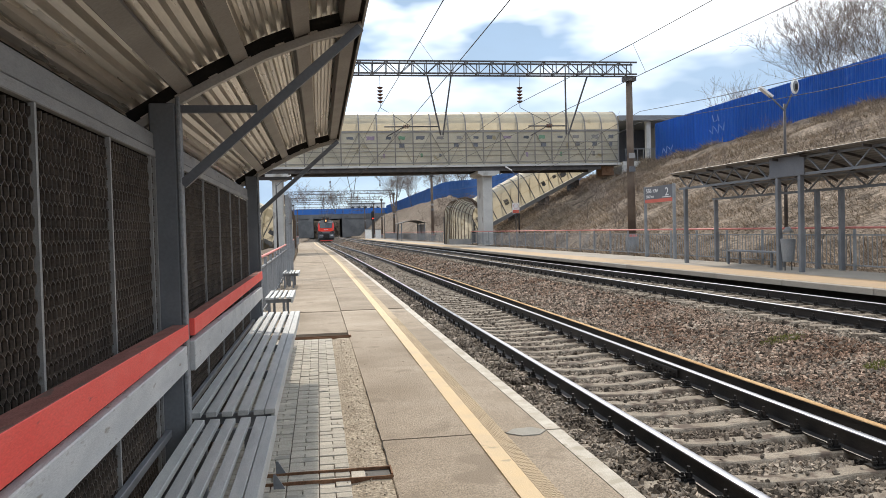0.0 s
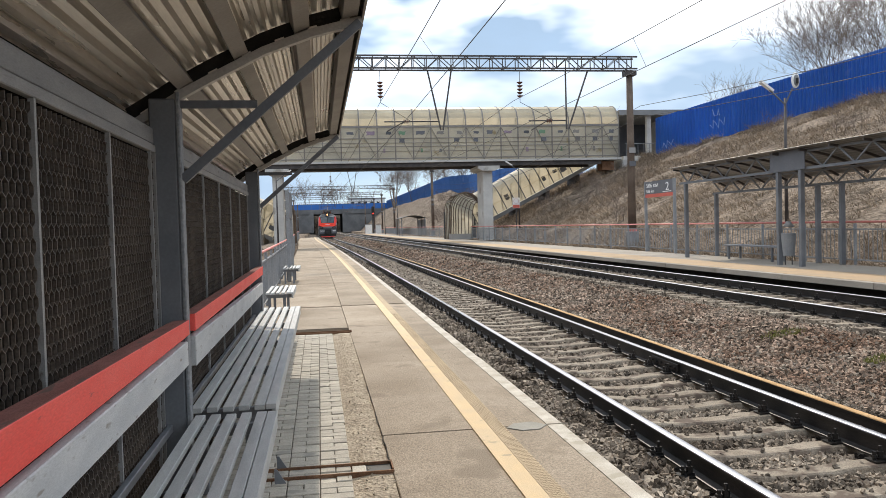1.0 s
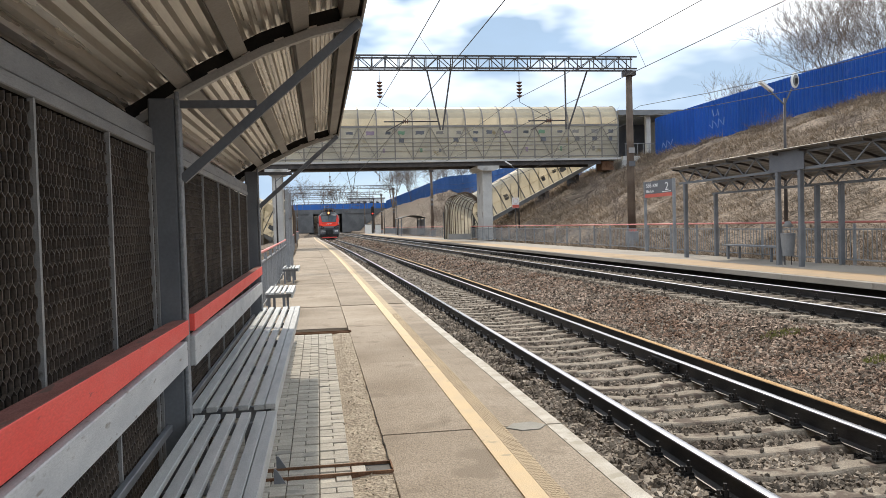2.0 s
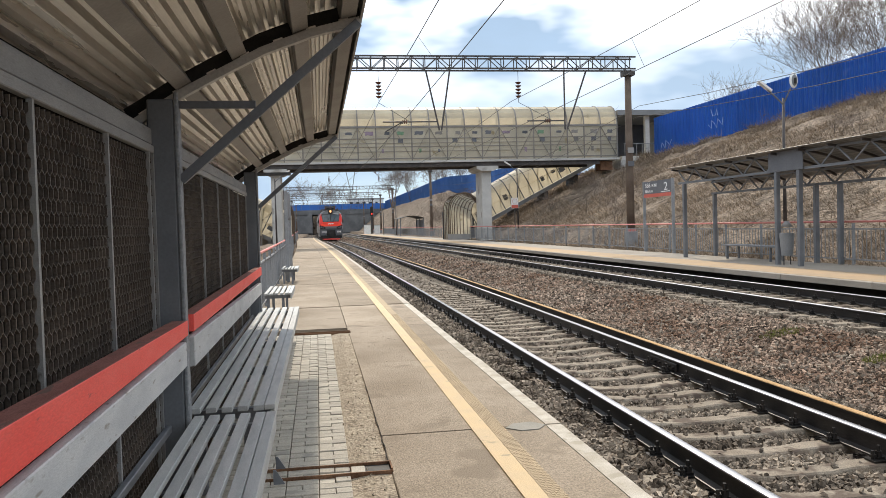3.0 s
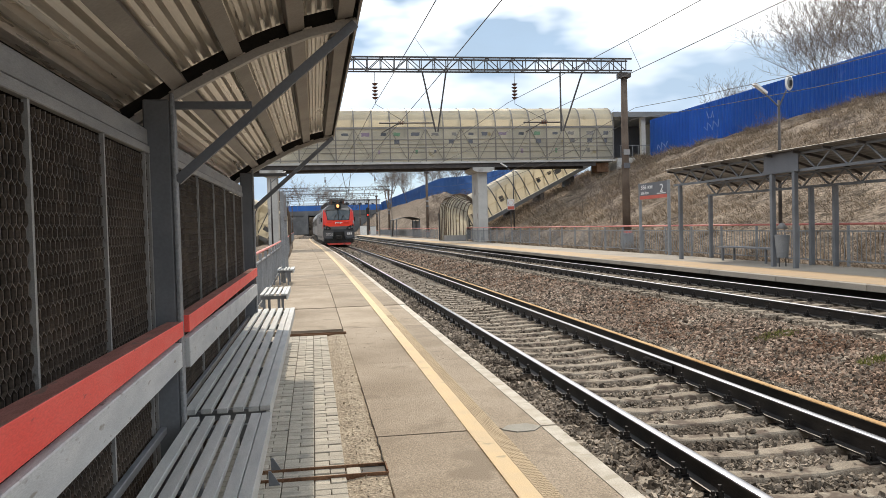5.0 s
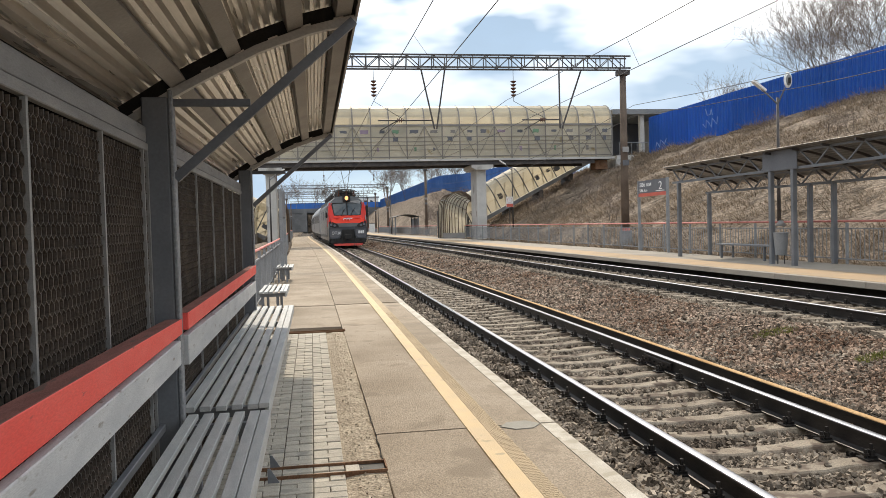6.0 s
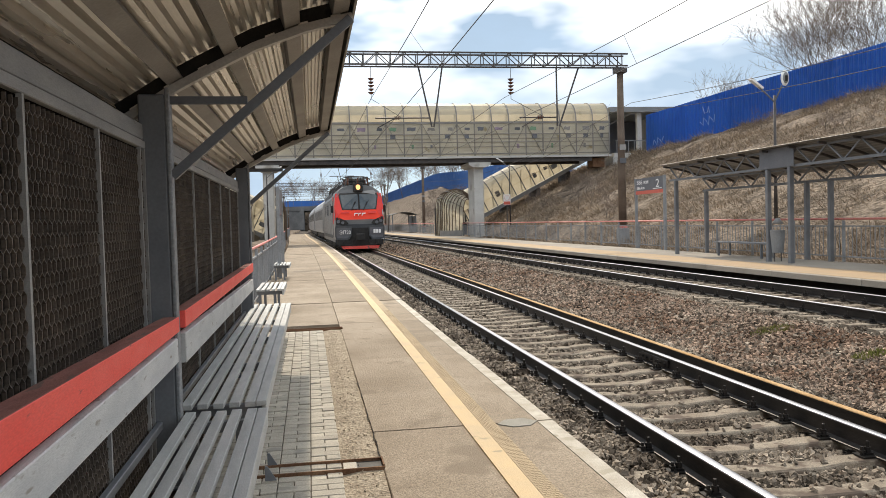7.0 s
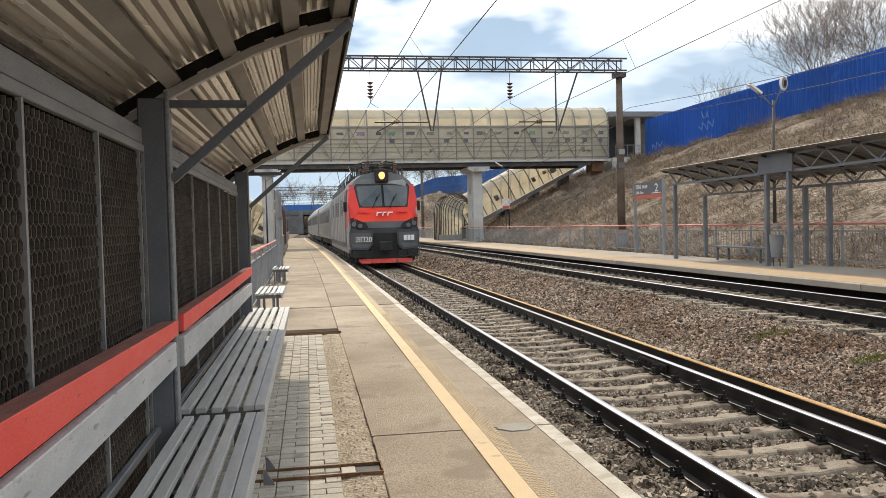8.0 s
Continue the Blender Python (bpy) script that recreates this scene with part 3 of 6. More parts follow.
def make_platform_far():
    pf = thing("platform_far", (0, 0, 0), "low far platform with a pale orange line", "platform", "", "structure")
    w0 = 1.72
    y = 2.0
    while y < 160:
        ys = steps(y + 0.01, y + 2.99, 1.5)
        edge = [(w0, 0.265), (w0 + 0.7, 0.265), (w0 + 0.7, PZ2), (w0 + 0.015, PZ2), (w0, PZ2 - 0.015)]
        part("edge_slab", sweep(B(), edge, ys, tx2), M_SLAB2, pf)
        y += 3.0
    top = [(w0 + 0.705, 0.2), (w0 + 3.4, 0.2), (w0 + 3.4, PZ2 - 0.004), (w0 + 0.705, PZ2 - 0.004)]
    part("paving", sweep(B(), top, steps(2, 161, 3), tx2), M_SLAB2, pf)
    part("orange_line", sweep(B(), [(w0 + 0.12, PZ2 - 0.02), (w0 + 1.45, PZ2 - 0.02), (w0 + 1.45, PZ2 + 0.005), (w0 + 0.12, PZ2 + 0.005)], steps(2, 161, 3), tx2), M_YELLOWFAR, pf, "faded orange safety line")
    # Black colour puts in the deep shadow below the overhanging slab.
    part("side_wall", sweep(B(), [(w0 + 0.55, -0.6), (w0 + 3.3, -0.6), (w0 + 3.3, 0.198), (w0 + 0.72, 0.198), (w0 + 0.55, 0.26)], steps(2, 161, 4), tx2), M_BLACK, pf, "wall under the platform edge, coloured black for shade")
    return pf


make_platform_far()


# ---------- waiting shelter beside the camera ----------
def arc_roof(x):
    """Underside of the curved canopy."""
    pts = [(-4.85, 2.32), (-4.6, 2.475), (-4.367, 2.624), (-4.168, 2.732), (-3.873, 2.885), (-3.567, 3.0), (-3.273, 3.075), (-3.0, 3.12)]
    for (a, za), (b, zb) in zip(pts, pts[1:]):
        if x <= b:
            return za + (zb - za) * (x - a) / (b - a)
    return 3.12


SY0, SY1 = -1.18, 11.15     # first and last post of the shelter
POSTS = (-1.18, 4.97, 11.15)
WX = -4.45                  # front of the wall boards


def make_shelter():
    sh = thing("waiting_shelter", (0, 0, 0), "grey steel waiting shelter with mesh walls and curved tin roof", "shelter")
    for y in POSTS:
        p = part("post", box(B(), -4.56, -4.407, y - 0.05, y + 0.05, PZ, 2.56, 0.008), M_GRAYPAINT, sh, "dark grey square steel post")
        part("post_plate", box(B(), -4.405, -4.38, y - 0.052, y + 0.045, PZ, 2.6, 0.006), M_FENCE, p, "lighter grey steel channel on the post")
        box_b = box(B(), -4.56, -4.33, y - 0.1, y + 0.1, PZ, PZ + 0.012)
        part("foot_plate", box_b, M_GRAYPAINT, p)
        pts = [(-4.68 + 0.1 * i, y, arc_roof(-4.68 + 0.1 * i) - 0.03) for i in range(15)]
        bm = band(B(), pts, 0.06, 0.048)
        # Web coloured black for the backlit shade between rafter and sheet.
        part("rafter_web", band(B(), [(x, y + 0.02, z + 0.072) for x, _y, z in pts], 0.008, 0.095), M_BLACK, sh, "rafter web, black for its backlit shade")
        for k in range(1, 14, 2):
            cl = part("clip", box(B(), -0.03, 0.03, -0.02, 0.02, 0, 0.012), M_GALV, sh, "small bolted clip on the rafter")
            cl.matrix_world = Matrix.Translation((pts[k][0], y - 0.005, pts[k][2] + 0.025)) @ Matrix.Rotation(-math.atan2(pts[k + 1][2] - pts[k][2], 0.1), 4, "Y")
        part("rafter", bm, M_RAFTER, sh, "bent pale grey steel rafter")
        part("brace", beam(B(), (-4.38, y - 0.02, 2.076), (-3.29, y - 0.02, 3.030), 0.04, 0.055), M_GRAYPAINT, sh, "diagonal dark grey brace")
        part("strut", beam(B(), (-4.38, y, 2.53), (-3.93, y, 2.53), 0.035, 0.045), M_GRAYPAINT, sh)
    ya, yb = SY0 - 0.35, SY1 + 0.38
    for x, w in ((-4.345, 0.05), (-4.012, 0.048), (-3.645, 0.05), (-3.35, 0.05)):
        z = arc_roof(x) + 0.004
        s = math.atan2(arc_roof(x + 0.1) - arc_roof(x - 0.1), 0.2)
        u = [(-w, 0.09), (-w, 0.003), (-w + 0.003, 0.0), (w - 0.003, 0.0), (w, 0.003), (w, 0.09), (w - 0.006, 0.09), (w - 0.006, 0.006), (-w + 0.006, 0.006), (-w + 0.006, 0.09)]
        pr = [(x + dx * math.cos(s) - dz * math.sin(s), z + dx * math.sin(s) + dz * math.cos(s)) for dx, dz in u]
        for a, b in zip((ya + 0.05, *POSTS[1:]), (*POSTS[1:], yb - 0.05)):
            part("purlin", prism(B(), pr, "y", a, b - 0.03), M_PURLIN, sh, "folded steel purlin")
    prof = []
    x = -4.8
    i = 0
    while x < -3.263:
        up = 0.032 if ((i + 1) // 2) % 2 else 0.0
        prof.append((x, arc_roof(x) + 0.1 + up))
        x += 0.009 if i % 2 == 0 else 0.022
        i += 1
    bm = B()
    full = prof + [(px, pz + 0.003) for px, pz in reversed(prof)]
    sweep(bm, full, steps(ya, yb, 1.6), lambda y: 0.0)
    part("roof_sheet", bm, M_GALV, sh, "ribbed galvanised roof sheet")
    part("eave_trim", prism(B(), [(-3.278, 3.061), (-3.263, 3.061), (-3.263, 3.261), (-3.338, 3.261), (-3.338, 3.257), (-3.278, 3.251)], "y", ya, yb), M_PURLIN, sh, "folded eave trim")
    # wall: frame, mesh, boards, bay by bay
    for y0, y1 in zip(POSTS, POSTS[1:]):
        a, b = y0 + 0.05, y1 - 0.05
        part("top_rail", box(B(), -4.56, -4.525, a, b, 2.237, 2.283, 0.004), M_DULLGREY, sh, "light grey top rail")
        part("eave_beam", box(B(), -4.62, -4.535, a, b, 2.287, 2.385, 0.006), M_DULLGREY, sh, "broad dull grey beam under the roof")
        part("bottom_rail", box(B(), -4.56, -4.5, a, b, 0.30, 0.36, 0.006), M_GRAYPAINT, sh)
        # the boards stand before the posts, the second one a little askew
        if y0 < 0:
            rings = [[(x, y, z) for x, z in ((-4.47, zb), (-4.375, zb), (-4.375, zt), (-4.47, zt))] for y, zb, zt in ((a - 0.02, 1.15, 1.345), (4.955, 1.14, 1.233))]
            grey = [[(x, y, z) for x, z in ((-4.43, 0.957), (-4.382, 0.957), (-4.382, 1.105), (-4.43, 1.105))] for y in (a, 4.96)]
        else:
            rings = [[(x + dx, y, z) for dx, z in ((-0.085, zb), (0, zb), (0, zt), (-0.085, zt))] for y, x, zb, zt in ((5.03, -4.350, 1.154, 1.261), (11.2, -4.375, 1.144, 1.261))]
            grey = [[(x + dx, y, z) for dx, z in ((-0.06, zb), (-0.004, zb), (-0.004, zt), (-0.06, zt))] for y, x, zb, zt in ((5.05, -4.350, 0.934, 1.119), (11.15, -4.375, 0.885, 1.04))]
        rb = loft(B(), rings)
        bmesh.ops.bevel(rb, geom=rb.edges[:], offset=0.005, segments=2, profile=0.5, affect="EDGES")
        rb = part("red_board", rb, M_REDWOOD, sh, "red painted board with chipped edges and a dusty top")
        rb.data.materials.append(M_REDDUST)
        for p in rb.data.polygons:
            p.material_index = 1 if p.normal.z > 0.9 else 0
        gb = loft(B(), grey)
        bmesh.ops.bevel(gb, geom=gb.edges[:], offset=0.005, segments=1, profile=0.5, affect="EDGES")
        part("grey_board", gb, M_LIGHTGRAY, sh, "scuffed pale grey painted board")
        for yy in [m for m in (-0.1, 0.9, 1.9, 2.9, 3.88, 4.78, 4.9, 5.9, 6.88, 7.93, 8.9, 9.9, 10.95) if a < m < b]:
            part("mullion", box(B(), -4.545, -4.525, yy - 0.011, yy + 0.011, 0.36, 2.235), M_DULLGREY, sh)
        part("bench_rail", box(B(), -4.52, -4.485, a, b, 0.563, 0.608, 0.004), M_GRAYPAINT, sh, "grey board behind the bench")
        # Near-black colour on the sheet stands for shade seen through the mesh.
        part("back_sheet", box(B(), -4.72, -4.71, a - 0.049, b + 0.05, 0.24, 2.5), M_DARKWALL, sh, "backing sheet, near-black for the shade behind the mesh")
    # expanded metal: upright hexagonal cells, each strand zigzagging from row to row
    verts, faces = [], []
    P, H, T, D = 0.0275, 0.048, 0.0042, 0.012
    y = SY0 + 2.6
    cols = int((SY1 - 0.08 - y) / P)
    rows = int((2.235 - 0.36) / H)
    for c in range(cols + 1):
        base = len(verts)
        for r in range(rows):
            ph = 1 if (c + r) % 2 else -1
            for f in (0.22, 0.78):
                yy, zz, xo = y + c * P + ph * P * 0.4, 0.36 + (r + f) * H, -4.55 + ph * 0.002
                verts += [(xo, yy - T, zz), (xo + D, yy - T * 0.7, zz), (xo + D, yy + T * 0.7, zz), (xo, yy + T, zz)]
        for r in range(2 * rows - 1):
            p, q = base + 4 * r, base + 4 * r + 4
            for i in range(4):
                j = (i + 1) % 4
                faces.append((p + i, p + j, q + j, q + i))
    raw_mesh("expanded_mesh", verts, faces, M_MESH, sh, "stuff", "dark brown expanded metal mesh")
    return sh


make_shelter()


def make_bench(name_y0, y1, x0, x1, z, label):
    be = thing("bench", (0, 0, 0), label, "bench", "platform benches")
    n, w = 6, (x1 - x0 - 4 * 0.032 - 0.005) / 6
    for i in range(n):
        xa = x0 + i * (w + 0.032) - (0.027 if i == 5 else 0.0)
        dz = random.uniform(-0.002, 0.002)
        part("slat", box(B(), xa, xa + w, name_y0, y1, z - 0.034 + dz, z + dz, 0.003), M_GRAYWOOD, be)
    part("front_board", box(B(), x1 - 0.03, x1 - 0.002, name_y0 + 0.01, y1 - 0.01, z - 0.105, z - 0.038, 0.004), M_GRAYWOOD, be)
    k = max(2, round((y1 - name_y0) / 1.5) + 1)
    for i in range(k):
        y = name_y0 + 0.12 + (y1 - name_y0 - 0.24) * i / (k - 1)
        part("cross_bar", box(B(), x0 + 0.01, x1 - 0.035, y - 0.025, y + 0.025, z - 0.1, z - 0.036), M_GRAYPAINT, be)
        for x in (x0 + 0.06, x1 - 0.16):
            part("leg", box(B(), x - 0.025, x + 0.025, y - 0.025, y + 0.025, PZ, z - 0.1, 0.003), M_GRAYPAINT, be)
    return be


def bench_bracket(be, y):
    """Flat steel knee on the bench front."""
    part("knee", prism(B(), [(-3.9, 0.29), (-3.885, 0.29), (-3.83, 0.2), (-3.9, 0.2)], "y", y - 0.004, y + 0.004), M_GRAYPAINT, be, "flat grey steel knee")


B1 = make_bench(-1.1, 4.96, -4.36, -3.87, 0.645, "long grey painted slatted bench under the shelter")
B2 = make_bench(5.16, 11.6, -4.42, -3.89, 0.645, "long grey slatted bench, its far end in sunlight")
bench_bracket(B1, 4.92)
bench_bracket(B2, 5.2)
# ---------- footbridge ----------
BY, BYB = 66.6, 70.4
RIBS = [-9.2 + 1.515 * i for i in range(22)]


def tube_profile(y0, y1, z0, z1, k=10):
    """Half section of the covered way: straight flanks and a round top; (y, z)."""
    r = (y1 - y0) / 2
    h = 1.75
    pts = [(y0, z0), (y0, z1 - h)]
    for i in range(1, k):
        a = math.pi - math.pi * i / k
        pts.append(((y0 + y1) / 2 + r * math.cos(a), z1 - h + h * math.sin(a)))
    return pts + [(y1, z1 - h), (y1, z0)]


def make_footbridge():
    fb = thing("footbridge", (0, 0, 0), "covered footbridge with cream plastic sheeting on concrete piers", "footbridge")
    x0, x1 = RIBS[0], RIBS[-1]
    deck = B()
    box(deck, x0 - 0.3, x1 + 0.2, BY - 0.15, BYB + 0.15, 7.08, 7.26)
    part("deck", deck, M_CONCRETE, fb)
    part("girder", box(B(), x0 - 0.3, x1 - 1.6, BY + 0.1, BY + 0.35, 6.72, 7.08), M_DARKSTEEL, fb, "dark steel girder")
    part("girder", box(B(), x0 - 0.3, x1 - 1.6, BYB - 0.35, BYB - 0.1, 6.72, 7.08), M_DARKSTEEL, fb, "dark steel girder")
    pr = tube_profile(BY, BYB, 7.28, 12.0)
    bay = RIBS[1] - RIBS[0]
    # sheets of one bay, joined edge to edge
    def sheet(a, b):
        bm = B()
        out = pr[a:b]
        inn = [((BY + BYB) / 2 + (y - (BY + BYB) / 2) * 0.985, z - 0.012 if z > 9 else z) for y, z in out]
        prism(bm, out + inn[::-1], "x", 0.03, bay - 0.03)
        return bm
    lows = B()
    prism(lows, [(BY, 7.28), (BY + 0.02, 7.28), (BY + 0.02, 9.1), (BY, 9.1)], "x", 0.03, bay - 0.03)
    upper_front = B()
    prism(upper_front, [(BY, 9.16), (BY + 0.02, 9.16), (BY + 0.02, 10.22), (BY, 10.22)], "x", 0.03, bay - 0.03)
    back = B()
    prism(back, [(BYB, 7.28), (BYB - 0.02, 7.28), (BYB - 0.02, 10.22), (BYB, 10.22)], "x", 0.03, bay - 0.03)
    protos = {"flank_sheet": part("flank_sheet", lows, M_PALE, fb, "pale weathered plastic sheet"),
              "band_sheet": part("band_sheet", upper_front, M_PALE, fb, "pale plastic sheet"),
              "roof_sheet": part("roof_sheet", sheet(1, len(pr) - 1), M_CREAM, fb, "cream arched plastic sheet"),
              "rear_sheet": part("rear_sheet", back, M_PALE, fb, "pale plastic sheet")}
    for n, x in enumerate(RIBS[:-1]):
        for name, ob in protos.items():
            if n == 0:
                ob.location.x = x
            else:
                again(name, ob, fb, x, 0, 0)
    for ch in fb.children:
        if ch.name.startswith(("roof_sheet", "rear_sheet")):
            ch.visible_shadow = False
    rib = band(B(), [(0, y, z) for y, z in pr], 0.1, 0.08, (1, 0, 0))
    rp = None
    for x in RIBS:
        if rp is None:
            rp = part("rib", rib, M_RIB, fb, "grey arched frame")
            rp.location.x = x
        else:
            again("rib", rp, fb, x, 0, 0)
    for z, w in ((9.13, 0.06), (10.1, 0.16), (8.75, 0.03), (8.45, 0.05), (8.05, 0.03), (7.45, 0.09), (11.1, 0.04)):
        y = BY - 0.03 if z < 10.5 else BY + 0.35
        part("side_rail", beam(B(), (x0, y, z), (x1, y, z), 0.05, w), M_RIB, fb)
    dg = None
    for i in range(0, len(RIBS) - 1):
        s = 1 if i % 2 else -1
        a, b = (0.05, bay - 0.05)
        if dg is None:
            dg = {}
        if s not in dg:
            dg[s] = part("diagonal", beam(B(), (a, BY - 0.03, 7.4 if s > 0 else 9.95), (b, BY - 0.03, 9.95 if s > 0 else 7.4), 0.03, 0.1, (0, 1, 0)), M_RIB, fb)
            dg[s].location.x = RIBS[i]
        else:
            again("diagonal", dg[s], fb, RIBS[i], 0, 0)
    for x in (10.9, -6.95):
        pier = part("pier", box(B(), x - 0.42, x + 0.42, BY + 0.6, BYB - 0.6, 0.1, 6.35, 0.04), M_CONCRETE, fb, "square whitewashed concrete pier")
        cap = B()
        prism(cap, [(x - 0.55, 6.3), (x + 0.55, 6.3), (x + 0.95, 6.5), (x + 0.95, 6.72), (x - 0.95, 6.72), (x - 0.95, 6.5)], "y", BY, BYB)
        part("pier_cap", cap, M_CONCRETE, pier)
    # abutment on the slope
    part("abutment", box(B(), 23.0, 24.6, BY + 0.2, BYB - 0.2, 5.6, 7.05), M_CONCRETE, fb, "concrete abutment")
    part("red_beam_end", box(B(), 21.2, 22.3, BY + 0.4, BY + 1.6, 6.2, 7.0), M_RUST, fb, "rusty red bearing block")
    # ragged torn openings and scrawled patches, one or two in each bay
    tints = (M_SIGN, M_LOCODARK, M_RIB, M_SIGN, M_GRAFGREEN, M_RIB, M_GRAFVIOLET, M_SIGN)
    for i, x0b in enumerate(RIBS[5:-1]):
        for z, w, h, odds in ((9.58, 0.62, 0.32, 0.95), (8.95, 0.4, 0.45, 0.45), (8.1, 0.22, 0.4, 0.3)):
            if random.random() > odds:
                continue
            x = x0b + bay * random.uniform(0.35, 0.65)
            w, h = w * random.uniform(0.7, 1.25), h * random.uniform(0.7, 1.2)
            o = [(-0.5, -0.5), (-0.1, -0.42), (0.2, -0.55), (0.5, -0.4), (0.46, 0.1), (0.52, 0.5), (0.1, 0.44), (-0.25, 0.52), (-0.5, 0.4), (-0.45, 0.0)]
            bm = prism(B(), [(x + w * a * random.uniform(0.85, 1.1), z + h * c * random.uniform(0.8, 1.1)) for a, c in o], "y", BY - 0.012, BY - 0.004)
            part("patch", bm, tints[(i * 3 + int(z * 7)) % 8], fb, "dark torn or scrawled patch on the sheeting")
    return fb


make_footbridge()


def make_stair_tube(name, xa, za, xb, zb, y0, y1, label):
    """A sloping covered stair whose lower edge runs from (xa, za) to (xb, zb); its arches stand square to the slope."""
    st = thing(name, (0, 0, 0), label, "covered stairs")
    L, sgn = math.hypot(xb - xa, zb - za), 1 if xb > xa else -1
    ux, uz = (xb - xa) / L, (zb - za) / L
    nx, nz = -uz * sgn, abs(ux)

    def at(u, y, n):
        return (xa + ux * u + nx * n, y, za + uz * u + nz * n)

    def arch(s, k=9):
        """(y, height) of the hood, drawn in by s."""
        a, b, top, h = y0 + s, y1 - s, 3.1 - s, 1.25
        pts = [(a, 0.36), (a, top - h)]
        for i in range(1, k):
            g = math.pi - math.pi * i / k
            pts.append(((a + b) / 2 + (b - a) / 2 * math.cos(g), top - h + h * math.sin(g)))
        return pts + [(b, top - h), (b, 0.36)]
    n = 13
    for i in range(n):
        ring = [[at(L * (i + f) / n, y, h) for y, h in arch(0) + arch(0.03)[::-1]] for f in (0.03, 0.97)]
        part("sheet", loft(B(), ring), M_CREAM2, st, "cream plastic sheet").visible_shadow = False
    for i in range(n + 1):
        part("rib", loft(B(), [[at(L * i / n + d, y, h) for y, h in arch(-0.045) + arch(0.0)[::-1]] for d in (-0.045, 0.045)]), M_SIGN, st, "dark arched frame")
    for y in (y0 - 0.05, y1 + 0.05):
        part("stringer", loft(B(), [[at(u, y + dy, h) for dy, h in ((-0.12, 0), (0.12, 0), (0.12, 0.34), (-0.12, 0.34))] for u in (0, L)]), M_LOCOGRAY, st, "grey stair stringer")
    part("steps", loft(B(), [[at(u, y, h) for y, h in ((y0 + 0.08, 0.1), (y1 - 0.08, 0.1), (y1 - 0.08, 0.25), (y0 + 0.08, 0.25))] for u in (0.05, L - 0.05)]), M_CONCRETE, st)
    part("hand_rail", loft(B(), [[at(u, y0 - 0.03 + dy, 1.35 + h) for dy, h in ((-0.02, -0.03), (0.02, -0.03), (0.02, 0.03), (-0.02, 0.03))] for u in (0.1, L - 0.1)]), M_CREAM, st)
    for t in (0.3, 0.55, 0.8):
        x, _y, z = at(L * t, 0, 0)
        g = min(ground_z(x, y0), z - 0.3)
        part("support", box(B(), x - 0.2, x + 0.2, y0 + 0.1, y1 - 0.1, g - 0.2, z), M_DARKSTEEL, st)
    for i in range(n):
        for _k in range(random.choice((0, 1, 1))):
            u, h = L * (i + random.uniform(0.35, 0.6)) / n, random.uniform(1.05, 1.65)
            w, hh = random.uniform(0.25, 0.5), random.uniform(0.12, 0.28)
            o = [(-w, -hh), (0, -hh * 1.2), (w, -hh * 0.9), (w * 0.9, hh), (0.1, hh * 0.85), (-w * 0.95, hh * 1.1)]
            part("patch", loft(B(), [[at(u + a * 0.75, y, h + c) for a, c in o] for y in (y0 - 0.012, y0 - 0.004)]), random.choice((M_SIGN, M_RIB, M_SIGN)), st, "dark torn hole or scrawl on the sheeting")
    return st


make_stair_tube("covered_stairs", 11.2, 1.35, 23.2, 7.42, 72.5, 75.3, "cream covered stairs climbing the slope beside the footbridge")
make_stair_tube("covered_stairs", -7.9, 0.7, -19.5, 6.6, 72.5, 75.3, "cream covered stairs behind the shelter")


def make_elbow(label):
    """Stair entrance whose arches turn about an upright line, lower towards its open mouth."""
    ve = thing("stair_entrance", (0, 0, 0), label, "stair entrance")
    px, py, n = 11.4, 72.6, 9

    def arch(th, s=0.0):
        r, h = 3.05 - s, 4.3 - 1.0 * (max(0.0, th) / 62) ** 1.5 - s
        dx, dy = -math.cos(radians(max(0, th))), -math.sin(radians(max(0, th)))
        back = max(0.0, -th) * 0.06
        pts = [(r, 0.0)] + [(r / 2 + r / 2 * math.cos(math.pi * k / 12), h - 1.6 + 1.6 * math.sin(math.pi * k / 12)) for k in range(13)] + [(s, 0.0)]
        return [(px + dx * d, py + dy * d + back, PZ2 + z) for d, z in pts]
    ths = [62 * (1 - i / n) for i in range(n + 1)] + [-14, -28, -42]
    for a, b in zip(ths, ths[1:]):
        rings = [arch(t) + arch(t, 0.03)[::-1] for t in (a - 0.3, b + 0.3)]
        part("sheet", loft(B(), rings), M_CREAM2, ve, "cream curved plastic sheet").visible_shadow = False
    for t in ths:
        part("rib", line(B(), arch(t, -0.03), 0.036, 6), M_POLE, ve, "brown arched frame")
    for k in (3, 5):
        part("long_rail", line(B(), [arch(t, -0.035)[k] for t in ths], 0.03, 5), M_RIB, ve)
    part("plinth", loft(B(), [[(px - math.cos(radians(t)) * r, py - math.sin(radians(t)) * r, PZ2 + z) for r, z in ((3.14, 0), (3.06, 0), (3.06, 0.5), (3.14, 0.5))] for t in (0, 15, 30, 45, 60)]), M_LOCOLIGHT, ve, "pale plinth board")
    # Added wall; its dark grey stands in for shade inside the hood.
    part("back_wall", box(B(), px - 3.2, px - 0.1, py + 2.5, py + 2.55, PZ2, PZ2 + 2.6), M_LOCODARK, ve, "added back wall, dark grey for the shade inside")
    part("notice", box(B(), px - 1.5, px - 0.6, py + 0.9, py + 0.94, PZ2 + 1.2, PZ2 + 2.6), M_WHITEPAINT, ve, "white notice board inside")
    return ve


